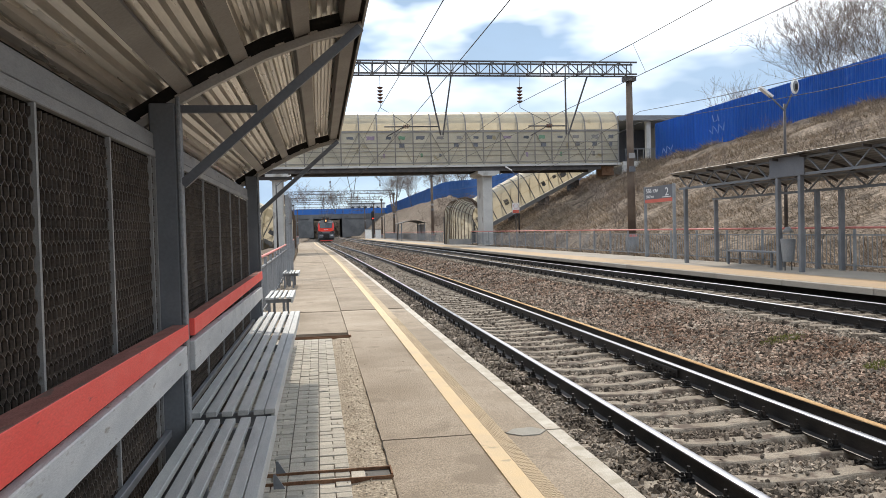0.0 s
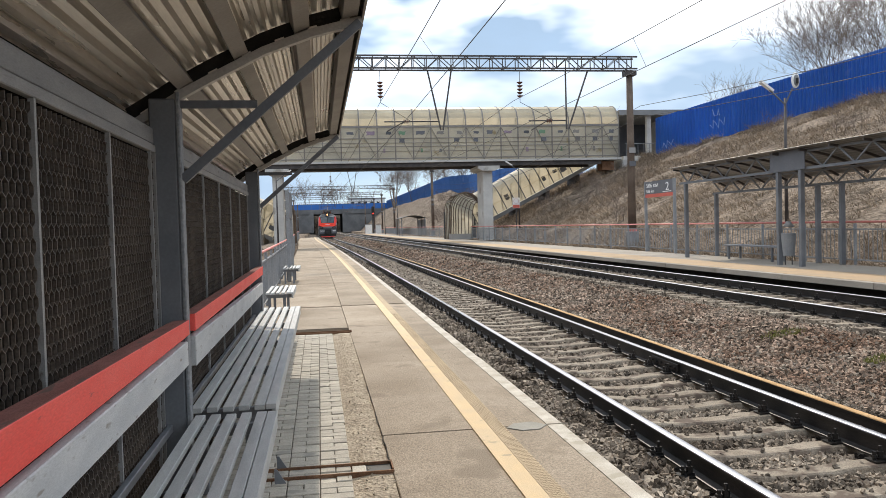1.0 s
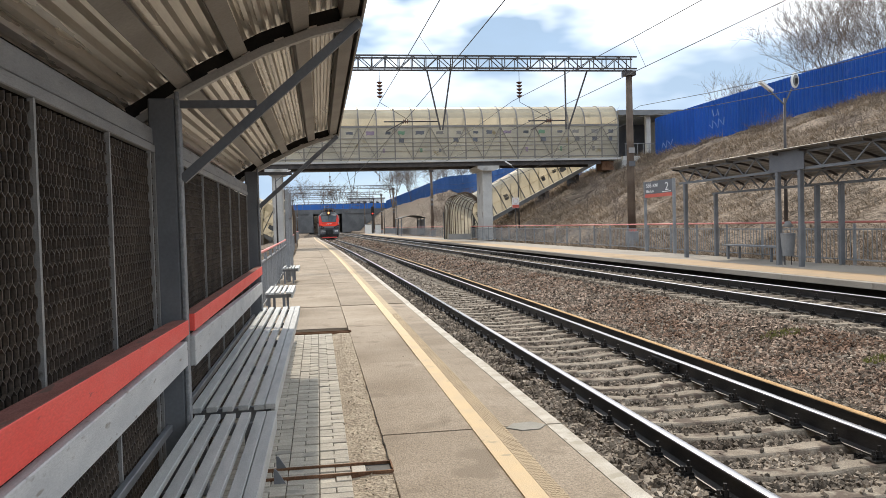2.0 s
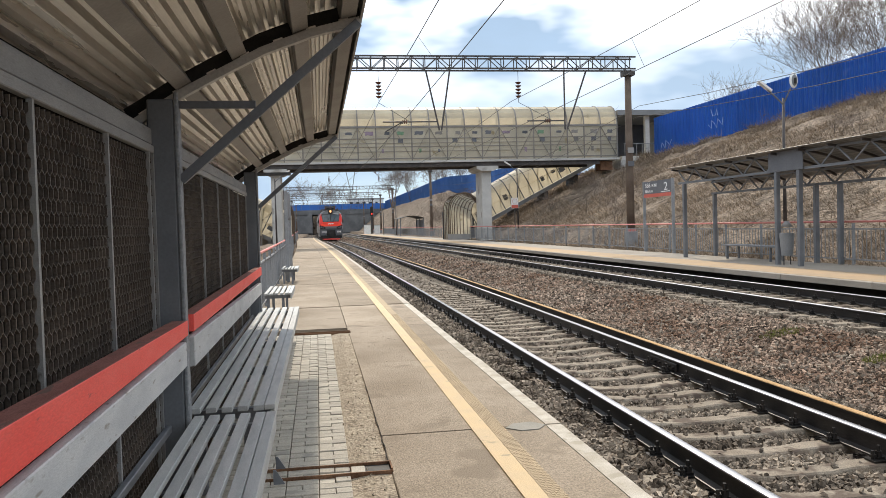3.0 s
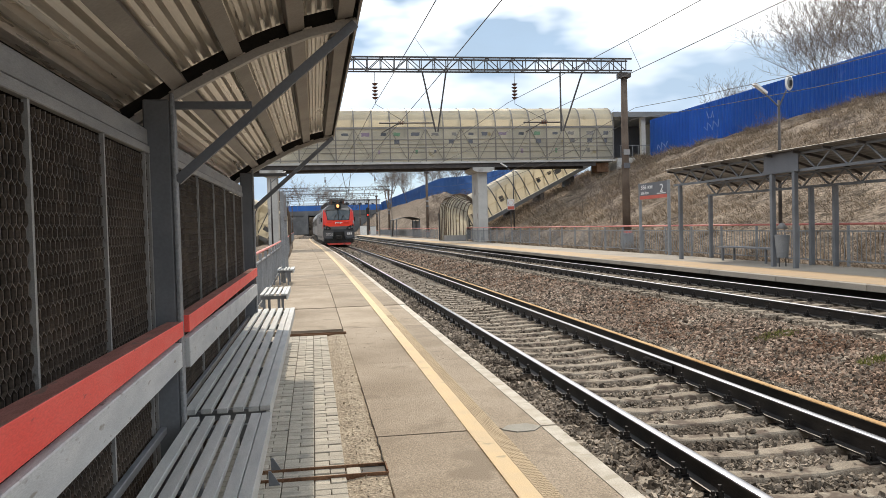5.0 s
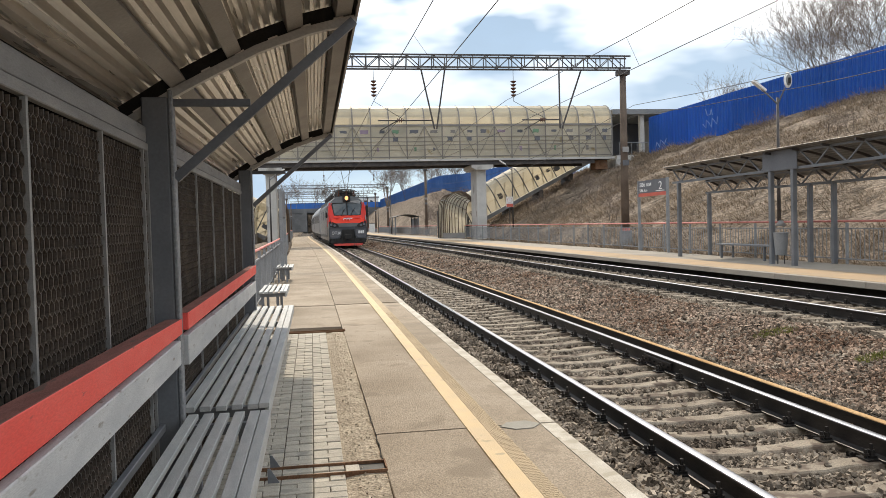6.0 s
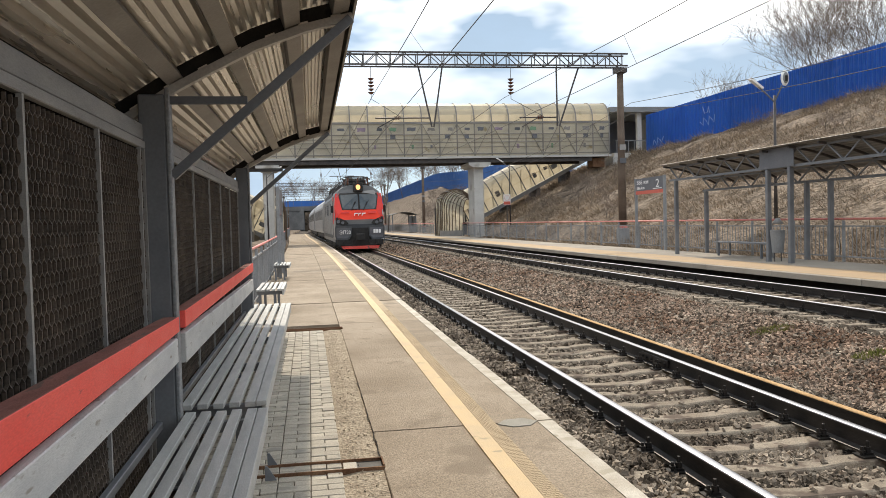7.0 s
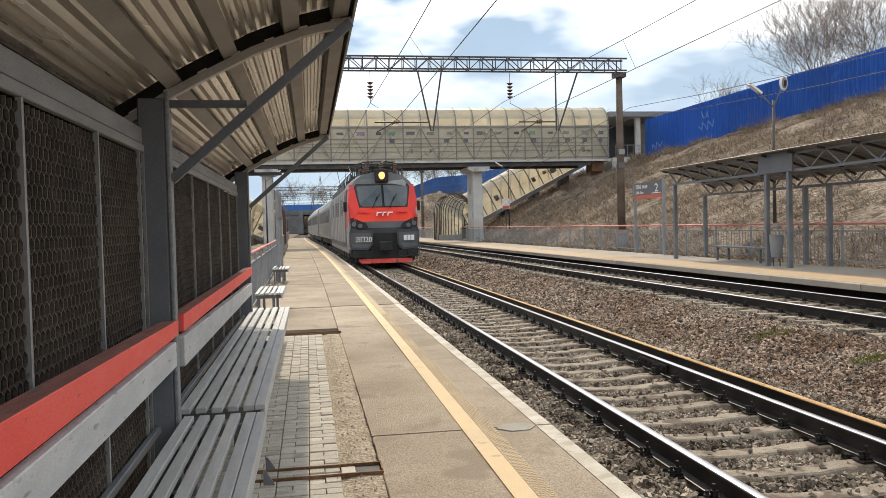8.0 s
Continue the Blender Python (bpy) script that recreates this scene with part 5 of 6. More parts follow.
        part("side_window", box(B(), s * 1.553, s * 1.57, -LOCO_L / 2 + 1.6, -LOCO_L / 2 + 2.2, 2.95, 3.6), M_WINDOW, lo)
        part("sill", box(B(), s * 1.42, s * 1.5, -LOCO_L / 2 + 1.6, LOCO_L / 2 - 1.6, 0.75, 1.0), M_LOCOGRAY, lo)
        for i in range(7):
            y = -LOCO_L / 2 + 5 + 2.0 * i
            part("roof_grille", box(B(), s * 1.40, s * 1.46, y, y + 1.7, 3.72, 4.15), M_LOCODARK, lo)
    plow = B()
    o = [(-1.08, 0.16), (1.08, 0.16), (1.2, 0.43), (-1.2, 0.43)]
    f = -LOCO_L / 2 - 0.05
    r0 = [plow.verts.new((x, f + 0.1 * (abs(x) > 1) + (0.0 if z < 0.3 else 0.12), z)) for x, z in o]
    r1 = [plow.verts.new((x, f + 0.3, z)) for x, z in o]
    fs = [plow.faces.new(r0), plow.faces.new(r1[::-1])]
    for i in range(4):
        j = (i + 1) % 4
        fs.append(plow.faces.new((r0[i], r1[i], r1[j], r0[j])))
    bmesh.ops.recalc_face_normals(plow, faces=fs)
    part("plough", plow, M_PLOUGH, lo, "scuffed red track plough")
    part("plough_upper", front_face(B(), [(-1.15, 0.5), (1.15, 0.5), (1.3, 0.98), (-1.3, 0.98)], -0.1, 0.05), M_LOCODARK, lo, "dark grey plate over the plough")
    for hx in (-0.95, -0.1, 0.72):
        part("hatch", front_face(B(), [(hx - 0.2, 2.78), (hx + 0.3, 2.78), (hx + 0.34, 2.86), (hx + 0.3, 2.9), (hx - 0.16, 2.9)], 0.018, 0.008), M_LOCODARKRED, lo, "small recessed hatch")
    for s in (-1, 1):
        o = [(0.62, 1.3), (0.8, 1.08), (1.4, 1.1), (1.47, 1.25), (1.47, 1.85), (0.6, 1.82)]
        part("panel_rim", front_face(B(), o if s > 0 else mirror(o), 0.222, 0.006), M_SIGN, lo, "raised apron field")
    part("plough_mount", box(B(), -1.3, 1.3, f + 0.3, f + 0.9, 0.3, 0.95), M_BLACK, lo)
    part("underframe", box(B(), -1.35, 1.35, -LOCO_L / 2 + 0.9, LOCO_L / 2 - 0.9, 0.55, 1.02), M_BLACK, lo)
    # bogies and turning wheels
    wheels = []
    for yb in (-7.4, 0.0, 7.4):
        bg = part("bogie", box(B(), -1.15, 1.15, yb - 2.1, yb + 2.1, 0.42, 0.75, 0.05), M_BLACK, lo)
        for dy in (-1.45, 1.45):
            bm = B()
            for s in (-0.8, 0.8):
                rod(bm, (s - 0.07, 0, 0), (s + 0.07, 0, 0), 0.62, 24)
                box(bm, s - 0.075, s + 0.075, -0.05, 0.05, -0.45, 0.45)
            rod(bm, (-1.0, 0, 0), (1.0, 0, 0), 0.1, 10)
            wh = part("wheelset", bm, M_DARKSTEEL, lo, "steel wheelset")
            wheels.append((wh, yb + dy))
    # roof gear
    part("roof_deck", box(B(), -0.85, 0.85, -LOCO_L / 2 + 2.6, LOCO_L / 2 - 3.0, 4.38, 4.5), M_LOCODARK, lo)
    for yp, up in ((-7.6, False), (7.0, True)):
        for k in (0,):
            pg = part("pantograph", box(B(), -0.55, 0.55, yp - 0.9, yp + 0.9, 4.68, 4.74), M_DARKSTEEL, lo, "folded pantograph" if not up else "raised pantograph")
            bm = B()
            if up:
                for s in (-0.4, 0.4):
                    rod(bm, (s, yp + 0.8, 4.75), (s * 0.7, yp - 1.0, 5.35), 0.035, 6)
                    rod(bm, (s * 0.7, yp - 1.0, 5.35), (s * 0.9, yp + 0.3, 6.05), 0.03, 6)
                box(bm, -1.0, 1.0, yp + 0.15, yp + 0.2, 6.05, 6.09)
                box(bm, -1.0, 1.0, yp + 0.45, yp + 0.5, 6.05, 6.09)
            else:
                for s in (-0.4, 0.4):
                    rod(bm, (s, yp + 0.9, 4.78), (s * 0.8, yp - 1.1, 4.95), 0.035, 6)
                    rod(bm, (s * 0.8, yp - 1.1, 4.95), (s, yp + 0.7, 5.05), 0.03, 6)
                for dy in (-0.2, 0.2):
                    for i in range(10):
                        a, b = -1.0 + 0.2 * i, -0.8 + 0.2 * i
                        za, zb = 5.12 - 0.22 * abs(a) ** 4, 5.12 - 0.22 * abs(b) ** 4
                        beam(bm, (a, yp + dy, za), (b, yp + dy, zb), 0.04, 0.04)
            part("pantograph_arm", bm, M_DARKSTEEL, pg)
            for s in (-0.5, 0.5):
                for dy in (-0.8, 0.8):
                    part("insulator", rod(B(), (s, yp + dy, 4.48), (s, yp + dy, 4.7), 0.08, 10), M_INSUL, pg)
    for i in range(9):
        y = -4.6 + 1.15 * i
        part("roof_insulator", rod(B(), (random.choice((-0.5, 0.0, 0.5)), y, 4.5), (0.2 * random.uniform(-1, 1), y, 4.85), 0.07, 8), M_INSUL, lo)
    for i in range(14):
        y = -9.0 + 1.3 * i
        for sx in (-1.05, 1.05):
            part("roof_rail_post", rod(B(), (sx, y, 4.25), (sx, y, 4.72), 0.03, 6), M_DARKSTEEL, lo)
    for sx in (-1.05, 1.05):
        part("roof_rail", rod(B(), (sx, -9.0, 4.72), (sx, 7.9, 4.72), 0.025, 6), M_DARKSTEEL, lo)
    for i, (y, w, h) in enumerate(((-8.6, 0.5, 0.3), (-4.9, 0.7, 0.35), (-3.2, 0.5, 0.45), (-1.0, 0.8, 0.3), (1.5, 0.6, 0.4), (4.0, 0.7, 0.35))):
        part("roof_box", box(B(), -w, w, y - 0.6, y + 0.6, 4.45, 4.5 + h, 0.04), M_BLACK, lo, "dark roof equipment box")
    # panel seams and louvres along the flanks
    for s in (-1, 1):
        for i in range(9):
            y = -LOCO_L / 2 + 3.2 + 1.9 * i
            part("panel_seam", box(B(), s * 1.545, s * 1.558, y, y + 0.035, 1.12, 3.72), M_LOCODARK, lo)
        for i in (1, 3, 4, 6):
            y = -LOCO_L / 2 + 3.5 + 1.9 * i
            lv = part("louvre", box(B(), s * 1.545, s * 1.556, y, y + 1.3, 2.75, 3.5), M_LOCODARK, lo, "dark ventilation louvre")
            for k in range(5):
                part("blade", box(B(), s * 1.556, s * 1.566, y + 0.04, y + 1.26, 2.80 + 0.14 * k, 2.86 + 0.14 * k), M_LOCOGRAY, lv)
        part("flank_band", box(B(), s * 1.553, s * 1.5575, -LOCO_L / 2 + 3.3, LOCO_L / 2 - 3.0, 1.06, 1.32), M_LOCODARK, lo, "dark band along the foot of the flank")
        for i in range(8):
            y = -LOCO_L / 2 + 2.6 + 2.1 * i
            part("under_box", box(B(), s * 1.1, s * 1.46, y, y + 1.1, 0.38, 0.9, 0.03), M_BLACK, lo)
    # high-voltage gear behind the headlamp
    for y, h in ((-9.4, 0.42), (-8.9, 0.55), (-6.3, 0.5), (-5.6, 0.6)):
        fr = B()
        for sx in (-0.75, 0.75):
            rod(fr, (sx, y, 4.4), (sx * 0.8, y, 4.45 + h), 0.035, 6)
        rod(fr, (-0.75, y, 4.45 + h), (0.75, y, 4.45 + h), 0.03, 6)
        rod(fr, (-0.7, y, 4.45), (0.6, y, 4.45 + h), 0.025, 6)
        rod(fr, (0.7, y, 4.45), (-0.6, y, 4.45 + h), 0.025, 6)
        rod(fr, (-0.3, y, 4.45 + h), (-0.5, y + 0.9, 4.55), 0.03, 6)
        part("roof_frame", fr, M_DARKSTEEL, lo, "dark roof gear frame")
    for y in (-9.9, -8.2, -7.0, -5.9, -4.4, -3.4):
        for sx in (-0.62, 0.0, 0.62):
            h = 0.30 + 0.12 * ((y * 7 + sx * 3) % 1)
            ins = part("roof_insulator", rod(B(), (sx, y, 4.42), (sx, y, 4.5 + h), 0.045, 8), M_INSUL, lo, "ribbed brown insulator")
            for k in range(4):
                part("shed", rod(B(), (sx, y, 4.5 + h * k / 4), (sx, y, 4.53 + h * k / 4), 0.085, 10, 0.06), M_INSUL, ins)
    for a, b in (((-0.62, -9.9, 4.8), (-0.62, -3.4, 4.84)), ((0.62, -9.9, 4.84), (0.62, -3.4, 4.8)), ((0, -9.9, 4.86), (0.62, -8.2, 4.9)), ((0, -8.2, 4.9), (-0.62, -5.9, 4.86))):
        part("cable", line(B(), [Vector(a).lerp(Vector(b), k / 8) + Vector((0, 0, 0.14 * math.sin(math.pi * k / 8))) for k in range(9)], 0.03, 6), M_BLACK, lo, "black roof cable")
    part("bus_bar", rod(B(), (0, -6, 4.9), (0, 6, 4.9), 0.025, 6), M_DARKSTEEL, lo)
    # lettering on the apron and a plain emblem in place of the maker's mark
    for body_s, x in (("ЭП20", -1.36),):
        y = nose_y(1.5) - 0.235
        text_part("class_letters", body_s, 0.36, Matrix.Translation((x + 0.06, y + 0.05, 1.38)) @ Matrix.Rotation(radians(90), 4, "X") @ Matrix.Rotation(radians(-6), 4, "Y"), lo, M_LETTER, 0.006, "LEFT", 0.82)
    for i in range(3):
        part("number_bar", box(B(), 0.82 + 0.17 * i, 0.95 + 0.17 * i, nose_y(1.5) - 0.235 + 0.05 * i, nose_y(1.5) - 0.17 + 0.05 * i, 1.42, 1.68), M_LETTER, lo, "white bar in place of the running number")
    em = B()
    for x0, z0, w in ((-0.36, 2.62, 0.24), (-0.1, 2.62, 0.18), (0.12, 2.62, 0.24)):
        y = nose_y(z0) - 0.06
        prism(em, [(x0, z0), (x0 + 0.05, z0), (x0 + 0.08, z0 + 0.12), (x0 + w, z0 + 0.12), (x0 + w + 0.03, z0 + 0.18), (x0 + 0.04, z0 + 0.18)], "y", y, y + 0.03)
    part("emblem", em, M_LETTER, lo, "plain white emblem strokes")
    # true heights of the front's bands
    old = [-1, 0.16, 0.5, 1.0, 2.0, 2.36, 3.08, 3.97, 4.28, 4.42, 7]
    tru = [-1, 0.12, 0.36, 0.74, 1.66, 2.02, 2.72, 3.70, 4.14, 4.30, 6.85]
    for ch in lo.children_recursive:
        if ch.type == "MESH" and not ch.name.startswith(("wheelset", "bogie")):
            for v in ch.data.vertices:
                v.co.z = float(np.interp(v.co.z, old, tru))
                v.co.x *= 1.045
    return lo, wheels


def make_coach():
    co = thing("passenger_coach", (0, 0, 0), "grey ribbed passenger coach with dark windows", "railway coach", "train coaches")
    L = 24.2
    half = [(1.5, 0.95), (1.53, 1.2), (1.53, 3.35), (1.42, 3.75), (1.05, 4.1), (0.5, 4.28)]
    o = half + [(-x, z) for x, z in reversed(half)]
    part("body", prism(B(), o, "y", -L / 2, L / 2), M_COACH, co)
    part("roof", prism(B(), [(x * 1.006, z + 0.012) for x, z in o if z > 3.3], "y", -L / 2 + 0.02, L / 2 - 0.02), M_COACHROOF, co, "pale grey rounded roof")
    part("gangway", box(B(), -0.7, 0.7, -L / 2 - 0.3, L / 2 + 0.3, 1.1, 3.4), M_BLACK, co)
    part("underframe", box(B(), -1.2, 1.2, -L / 2 + 0.6, L / 2 - 0.6, 0.45, 0.95), M_BLACK, co)
    for s in (-1, 1):
        for i in range(9):
            z = 1.22 + 0.1 * i
            part("rib", box(B(), s * 1.53, s * 1.56, -L / 2 + 1.4, L / 2 - 1.4, z, z + 0.035), M_COACH, co)
        for i in range(10):
            y = -L / 2 + 2.6 + 2.08 * i
            part("window", box(B(), s * 1.525, s * 1.54, y - 0.7, y + 0.7, 2.2, 3.15), M_WINDOW, co, "dark window")
        for y in (-L / 2 + 0.75, L / 2 - 0.75):
            part("door", box(B(), s * 1.525, s * 1.542, y - 0.4, y + 0.4, 1.1, 3.2), M_LOCOGRAY, co)
    for yb in (-8.5, 8.5):
        bg = part("bogie", box(B(), -1.1, 1.1, yb - 1.7, yb + 1.7, 0.4, 0.7, 0.04), M_BLACK, co)
        for dy in (-1.2, 1.2):
            bm = B()
            for s in (-0.8, 0.8):
                rod(bm, (s - 0.07, yb + dy, 0.47), (s + 0.07, yb + dy, 0.47), 0.47, 18)
            part("wheelset", bm, M_DARKSTEEL, bg)
    return co


LOCO, WHEELS = make_loco()
COACH = make_coach()
COACHES = [COACH] + [copy_thing(COACH, Matrix.Identity(4)) for _ in range(5)]
# ---------- loose stones of the track bed ----------
def chip():
    """A rough block: eight corners, twelve faces."""
    v = np.array([(x, y, z) for x in (-1, 1) for y in (-1, 1) for z in (-1, 1)], float) * 0.8
    q = ((0, 1, 3, 2), (4, 6, 7, 5), (0, 4, 5, 1), (2, 3, 7, 6), (0, 2, 6, 4), (1, 5, 7, 3))
    return v, np.array([t for a, b, c, d in q for t in ((a, b, c), (a, c, d))])


def stone_field(name, centers, sizes, material, parent, label):
    """Many crushed stones in one mesh, each turned and chipped in its own way."""
    rng = np.random.default_rng(len(centers))
    v, f = chip()
    n = len(centers)
    jag = 1 + rng.uniform(-0.6, 0.35, (n, 8, 3))
    flat = rng.uniform((0.8, 0.55, 0.35), (1.35, 0.95, 0.7), (n, 3))
    pts = v[None] * jag * flat[:, None, :]
    q = rng.normal(size=(n, 4))
    q /= np.linalg.norm(q, axis=1, keepdims=True)
    w, x, y, z = q.T
    rot = np.stack([1 - 2 * (y * y + z * z), 2 * (x * y - z * w), 2 * (x * z + y * w), 2 * (x * y + z * w), 1 - 2 * (x * x + z * z), 2 * (y * z - x * w),
                    2 * (x * z - y * w), 2 * (y * z + x * w), 1 - 2 * (x * x + y * y)], 1).reshape(n, 3, 3)
    pts = np.einsum("nij,nkj->nki", rot, pts) * np.asarray(sizes)[:, None, None] + np.asarray(centers)[:, None, :]
    verts = pts.reshape(-1, 3)
    faces = (f[None] + 8 * np.arange(n)[:, None, None]).reshape(-1, 3)
    me = bpy.data.meshes.new(name)
    me.vertices.add(len(verts))
    me.vertices.foreach_set("co", verts.ravel())
    me.loops.add(faces.size)
    me.loops.foreach_set("vertex_index", faces.ravel())
    me.polygons.add(len(faces))
    me.polygons.foreach_set("loop_start", np.arange(0, faces.size, 3))
    me.polygons.foreach_set("use_smooth", np.zeros(len(faces), bool))
    me.update(calc_edges=True)
    me.materials.append(material)
    ob = new(name, me)
    return tagged(ob, label, "ballast", "", "stuff")


def scatter_ballast():
    rng = np.random.default_rng(5)
    grey, red = [], []
    gs, rs = [], []
    y = 3.2
    for a, b, dens, size in ((3.2, 9.0, 1150, 0.026), (9.0, 16.0, 680, 0.031), (16.0, 28.0, 300, 0.038), (28.0, 50.0, 100, 0.05), (50.0, 85.0, 42, 0.07), (85.0, 140.0, 16, 0.1)):
        n = int((b - a) * 8.9 * dens)
        ys = rng.uniform(a, b, n)
        us = rng.uniform(-1.74, 7.05, n)
        for yy, u in zip(ys, us):
            x = tx(yy) + u
            if x > 1.9 + 0.68 * yy:
                continue
            d = tx2(yy) - tx(yy)
            on1, on2 = abs(u) < 1.38, abs(u - d) < 1.38
            k = yy - 1.2
            off = abs((k / SLEEPER_STEP) % 1 - 0.5)
            base = ground_z(x, yy)
            s = size * rng.uniform(0.65, 1.35)
            if on2 and off > 0.26:
                continue
            if on1 or on2:
                uu = abs(u) if on1 else abs(u - d)
                if abs(uu - 0.796) < 0.10:
                    continue
                ends = on1 and uu > 0.95
                if off > 0.34 and rng.random() > (0.35 if ends else 0.03):
                    continue
                if off > 0.34:
                    base += 0.065 if ends else 0.05
                base += 0.05 if ends and off <= 0.34 else 0.0
                base += 0.0 if off > 0.34 else 0.008 * (1 - off / 0.34) + (0.02 if uu > 0.9 else 0.0)
            elif u < -1.0:
                base += 0.05
            p = (x, yy, base + s * rng.uniform(-0.1, 0.45))
            reddish = 1.9 < u < d - 1.5 and rng.random() < 0.8
            if reddish:
                red.append(p)
                rs.append(s * 0.9)
            else:
                grey.append(p)
                gs.append(s)
    stone_field("ballast_stones", grey, gs, M_STONE, None, "grey crushed stone ballast between and beside the rails")
    stone_field("fine_ballast", red, rs, M_STONERED, None, "reddish brown fine crushed stone between the tracks")


scatter_ballast()


def moss(x, y, r, seed):
    """A low tuft of yellow-green moss blades among the stones."""
    rng = np.random.default_rng(seed)
    verts, faces = [], []
    for _ in range(500):
        a, d = rng.uniform(0, math.tau), r * math.sqrt(rng.random())
        bx, by = x + 1.6 * d * math.cos(a), y + d * math.sin(a)
        z, i, t = ground_z(bx, by), len(verts), rng.uniform(0, math.tau)
        verts += [(bx - 0.008 * math.cos(t), by - 0.008 * math.sin(t), z), (bx + 0.008 * math.cos(t), by + 0.008 * math.sin(t), z),
                  (bx + rng.normal(0, 0.02), by + rng.normal(0, 0.02), z + rng.uniform(0.03, 0.075))]
        faces.append((i, i + 1, i + 2))
    raw_mesh("moss_tuft", verts, faces, M_MOSS, None, "stuff", "yellow-green moss tuft among the ballast stones", "moss")


moss(3.25, 10.92, 0.22, 71)
moss(3.20, 8.72, 0.15, 72)


# ---------- vegetation of the cutting ----------
def scatter_grass():
    """Dry flattened tufts over the slope."""
    rng = np.random.default_rng(9)
    verts, faces = [], []
    for _ in range(70000):
        y = 12 + 75 * rng.random() ** 1.2
        cx, cz = crest(y)
        t = rng.uniform(-0.05, 1.02)
        x = 11.3 + (cx - 11.3) * t
        if noise.noise((x * 0.3, y * 0.3, 7)) < -0.18:
            continue
        z = ground_z(x, y)
        h = rng.uniform(0.07, 0.24) * (2.1 if rng.random() < 0.3 else 1.0) * (1.5 if t > 0.9 or t < 0.05 else 1.0)
        for _k in range(3):
            a = rng.uniform(0, math.tau)
            w = rng.uniform(0.005, 0.012) + 0.00018 * y
            lx, ly = rng.normal(-0.6, 0.4) * h, rng.normal(0, 0.8) * h
            bx, by = x + rng.normal(0, 0.12), y + rng.normal(0, 0.12)
            i = len(verts)
            verts += [(bx - w * math.cos(a), by - w * math.sin(a), z - 0.03), (bx + w * math.cos(a), by + w * math.sin(a), z - 0.03),
                      (bx + lx, by + ly, z + h * rng.uniform(0.4, 1.0))]
            faces.append((i, i + 1, i + 2))
    raw_mesh("dry_grass", verts, faces, M_STRAW, None, "stuff", "dry straw-coloured grass on the cutting slope", "grass")


scatter_grass()


def scatter_brush():
    """Dead stalks and twigs lying on the slope."""
    rng = np.random.default_rng(31)
    bm = []
    faces = []
    for _ in range(9000):
        y = 14 + 72 * rng.random() ** 1.2
        cx, cz = crest(y)
        x = 11.5 + (cx - 11.5) * rng.uniform(0, 1)
        if noise.noise((x * 0.22, y * 0.22, 17)) < 0.02:
            continue
        z = ground_z(x, y)
        L = rng.uniform(0.3, 1.0)
        a = rng.normal(math.pi, 0.9)
        w = 0.012 + 0.00012 * y
        i = len(bm)
        up = rng.uniform(0.02, 0.45) * L
        bm += [(x, y - w, z), (x, y + w, z), (x + L * math.cos(a) * 0.6, y + L * math.sin(a) * 0.6, ground_z(x + L * math.cos(a) * 0.6, y) + up)]
        faces.append((i, i + 1, i + 2))
    raw_mesh("brushwood", bm, faces, M_TWIG, None, "stuff", "dark dead stalks and twigs on the slope", "brushwood")


scatter_brush()


def limb(bm, a, d, length, r, depth, rng, twigs, spread=0.55, up=0.12, rmin=0.006):
    """One limb with its side branches; the finest go into twigs."""
    target = bm if depth > 1 else twigs
    segs = 3 if depth > 1 else 2
    p, rr = Vector(a), r
    for i in range(segs):
        nd = (d + Vector((rng.normal(0, 0.1), rng.normal(0, 0.1), rng.normal(0.05, 0.08)))).normalized()
        q = p + nd * (length / segs)
        r2 = max(rmin, rr * 0.74)
        rod(target, p, q, rr, 5 if depth > 2 else 3, r2)
        if depth > 0 and (i > 0 or depth < 3):
            for _ in range(2 if depth > 1 else 3):
                side = Vector((rng.normal(), rng.normal(), rng.normal() * 0.6 + 0.2)).normalized()
                limb(bm, q, (nd * (1 - spread) + side * spread + Vector((0, 0, up))).normalized(), length * rng.uniform(0.5, 0.72), max(rmin, r2 * 0.62), depth - 1, rng, twigs, spread, up, rmin)
        p, d, rr = q, nd, r2


def make_tree(x, y, h, stems, depth, seed, label, name="bare_tree", group="bare trees", spread=0.55, r0=0.14, lean_by=0.22):
    rng = np.random.default_rng(seed)
    z = ground_z(x, y)
    tr = thing(name, (x, y, z - 0.1), label, "tree" if "tree" in name else "shrub", group)
    bm, tw = B(), B()
    for _ in range(stems):
        lean = Vector((rng.normal(0, lean_by), rng.normal(0, lean_by), 1)).normalized()
        base = Vector((rng.normal(0, 0.15 * (stems - 1)), rng.normal(0, 0.15 * (stems - 1)), 0))
        limb(bm, base, lean, h * rng.uniform(0.42, 0.55), r0 * rng.uniform(0.7, 1.1), depth, rng, tw, spread, 0.12, 0.0062 if y < 80 else 0.002 + 0.00006 * y)
    part("trunk", bm, M_BARK, tr, "grey-brown trunk and limbs", False, "stuff" if name == "shrub" else "")
    part("crown", tw, M_TWIG, tr, "fine leafless twigs", False, "stuff")
    return tr


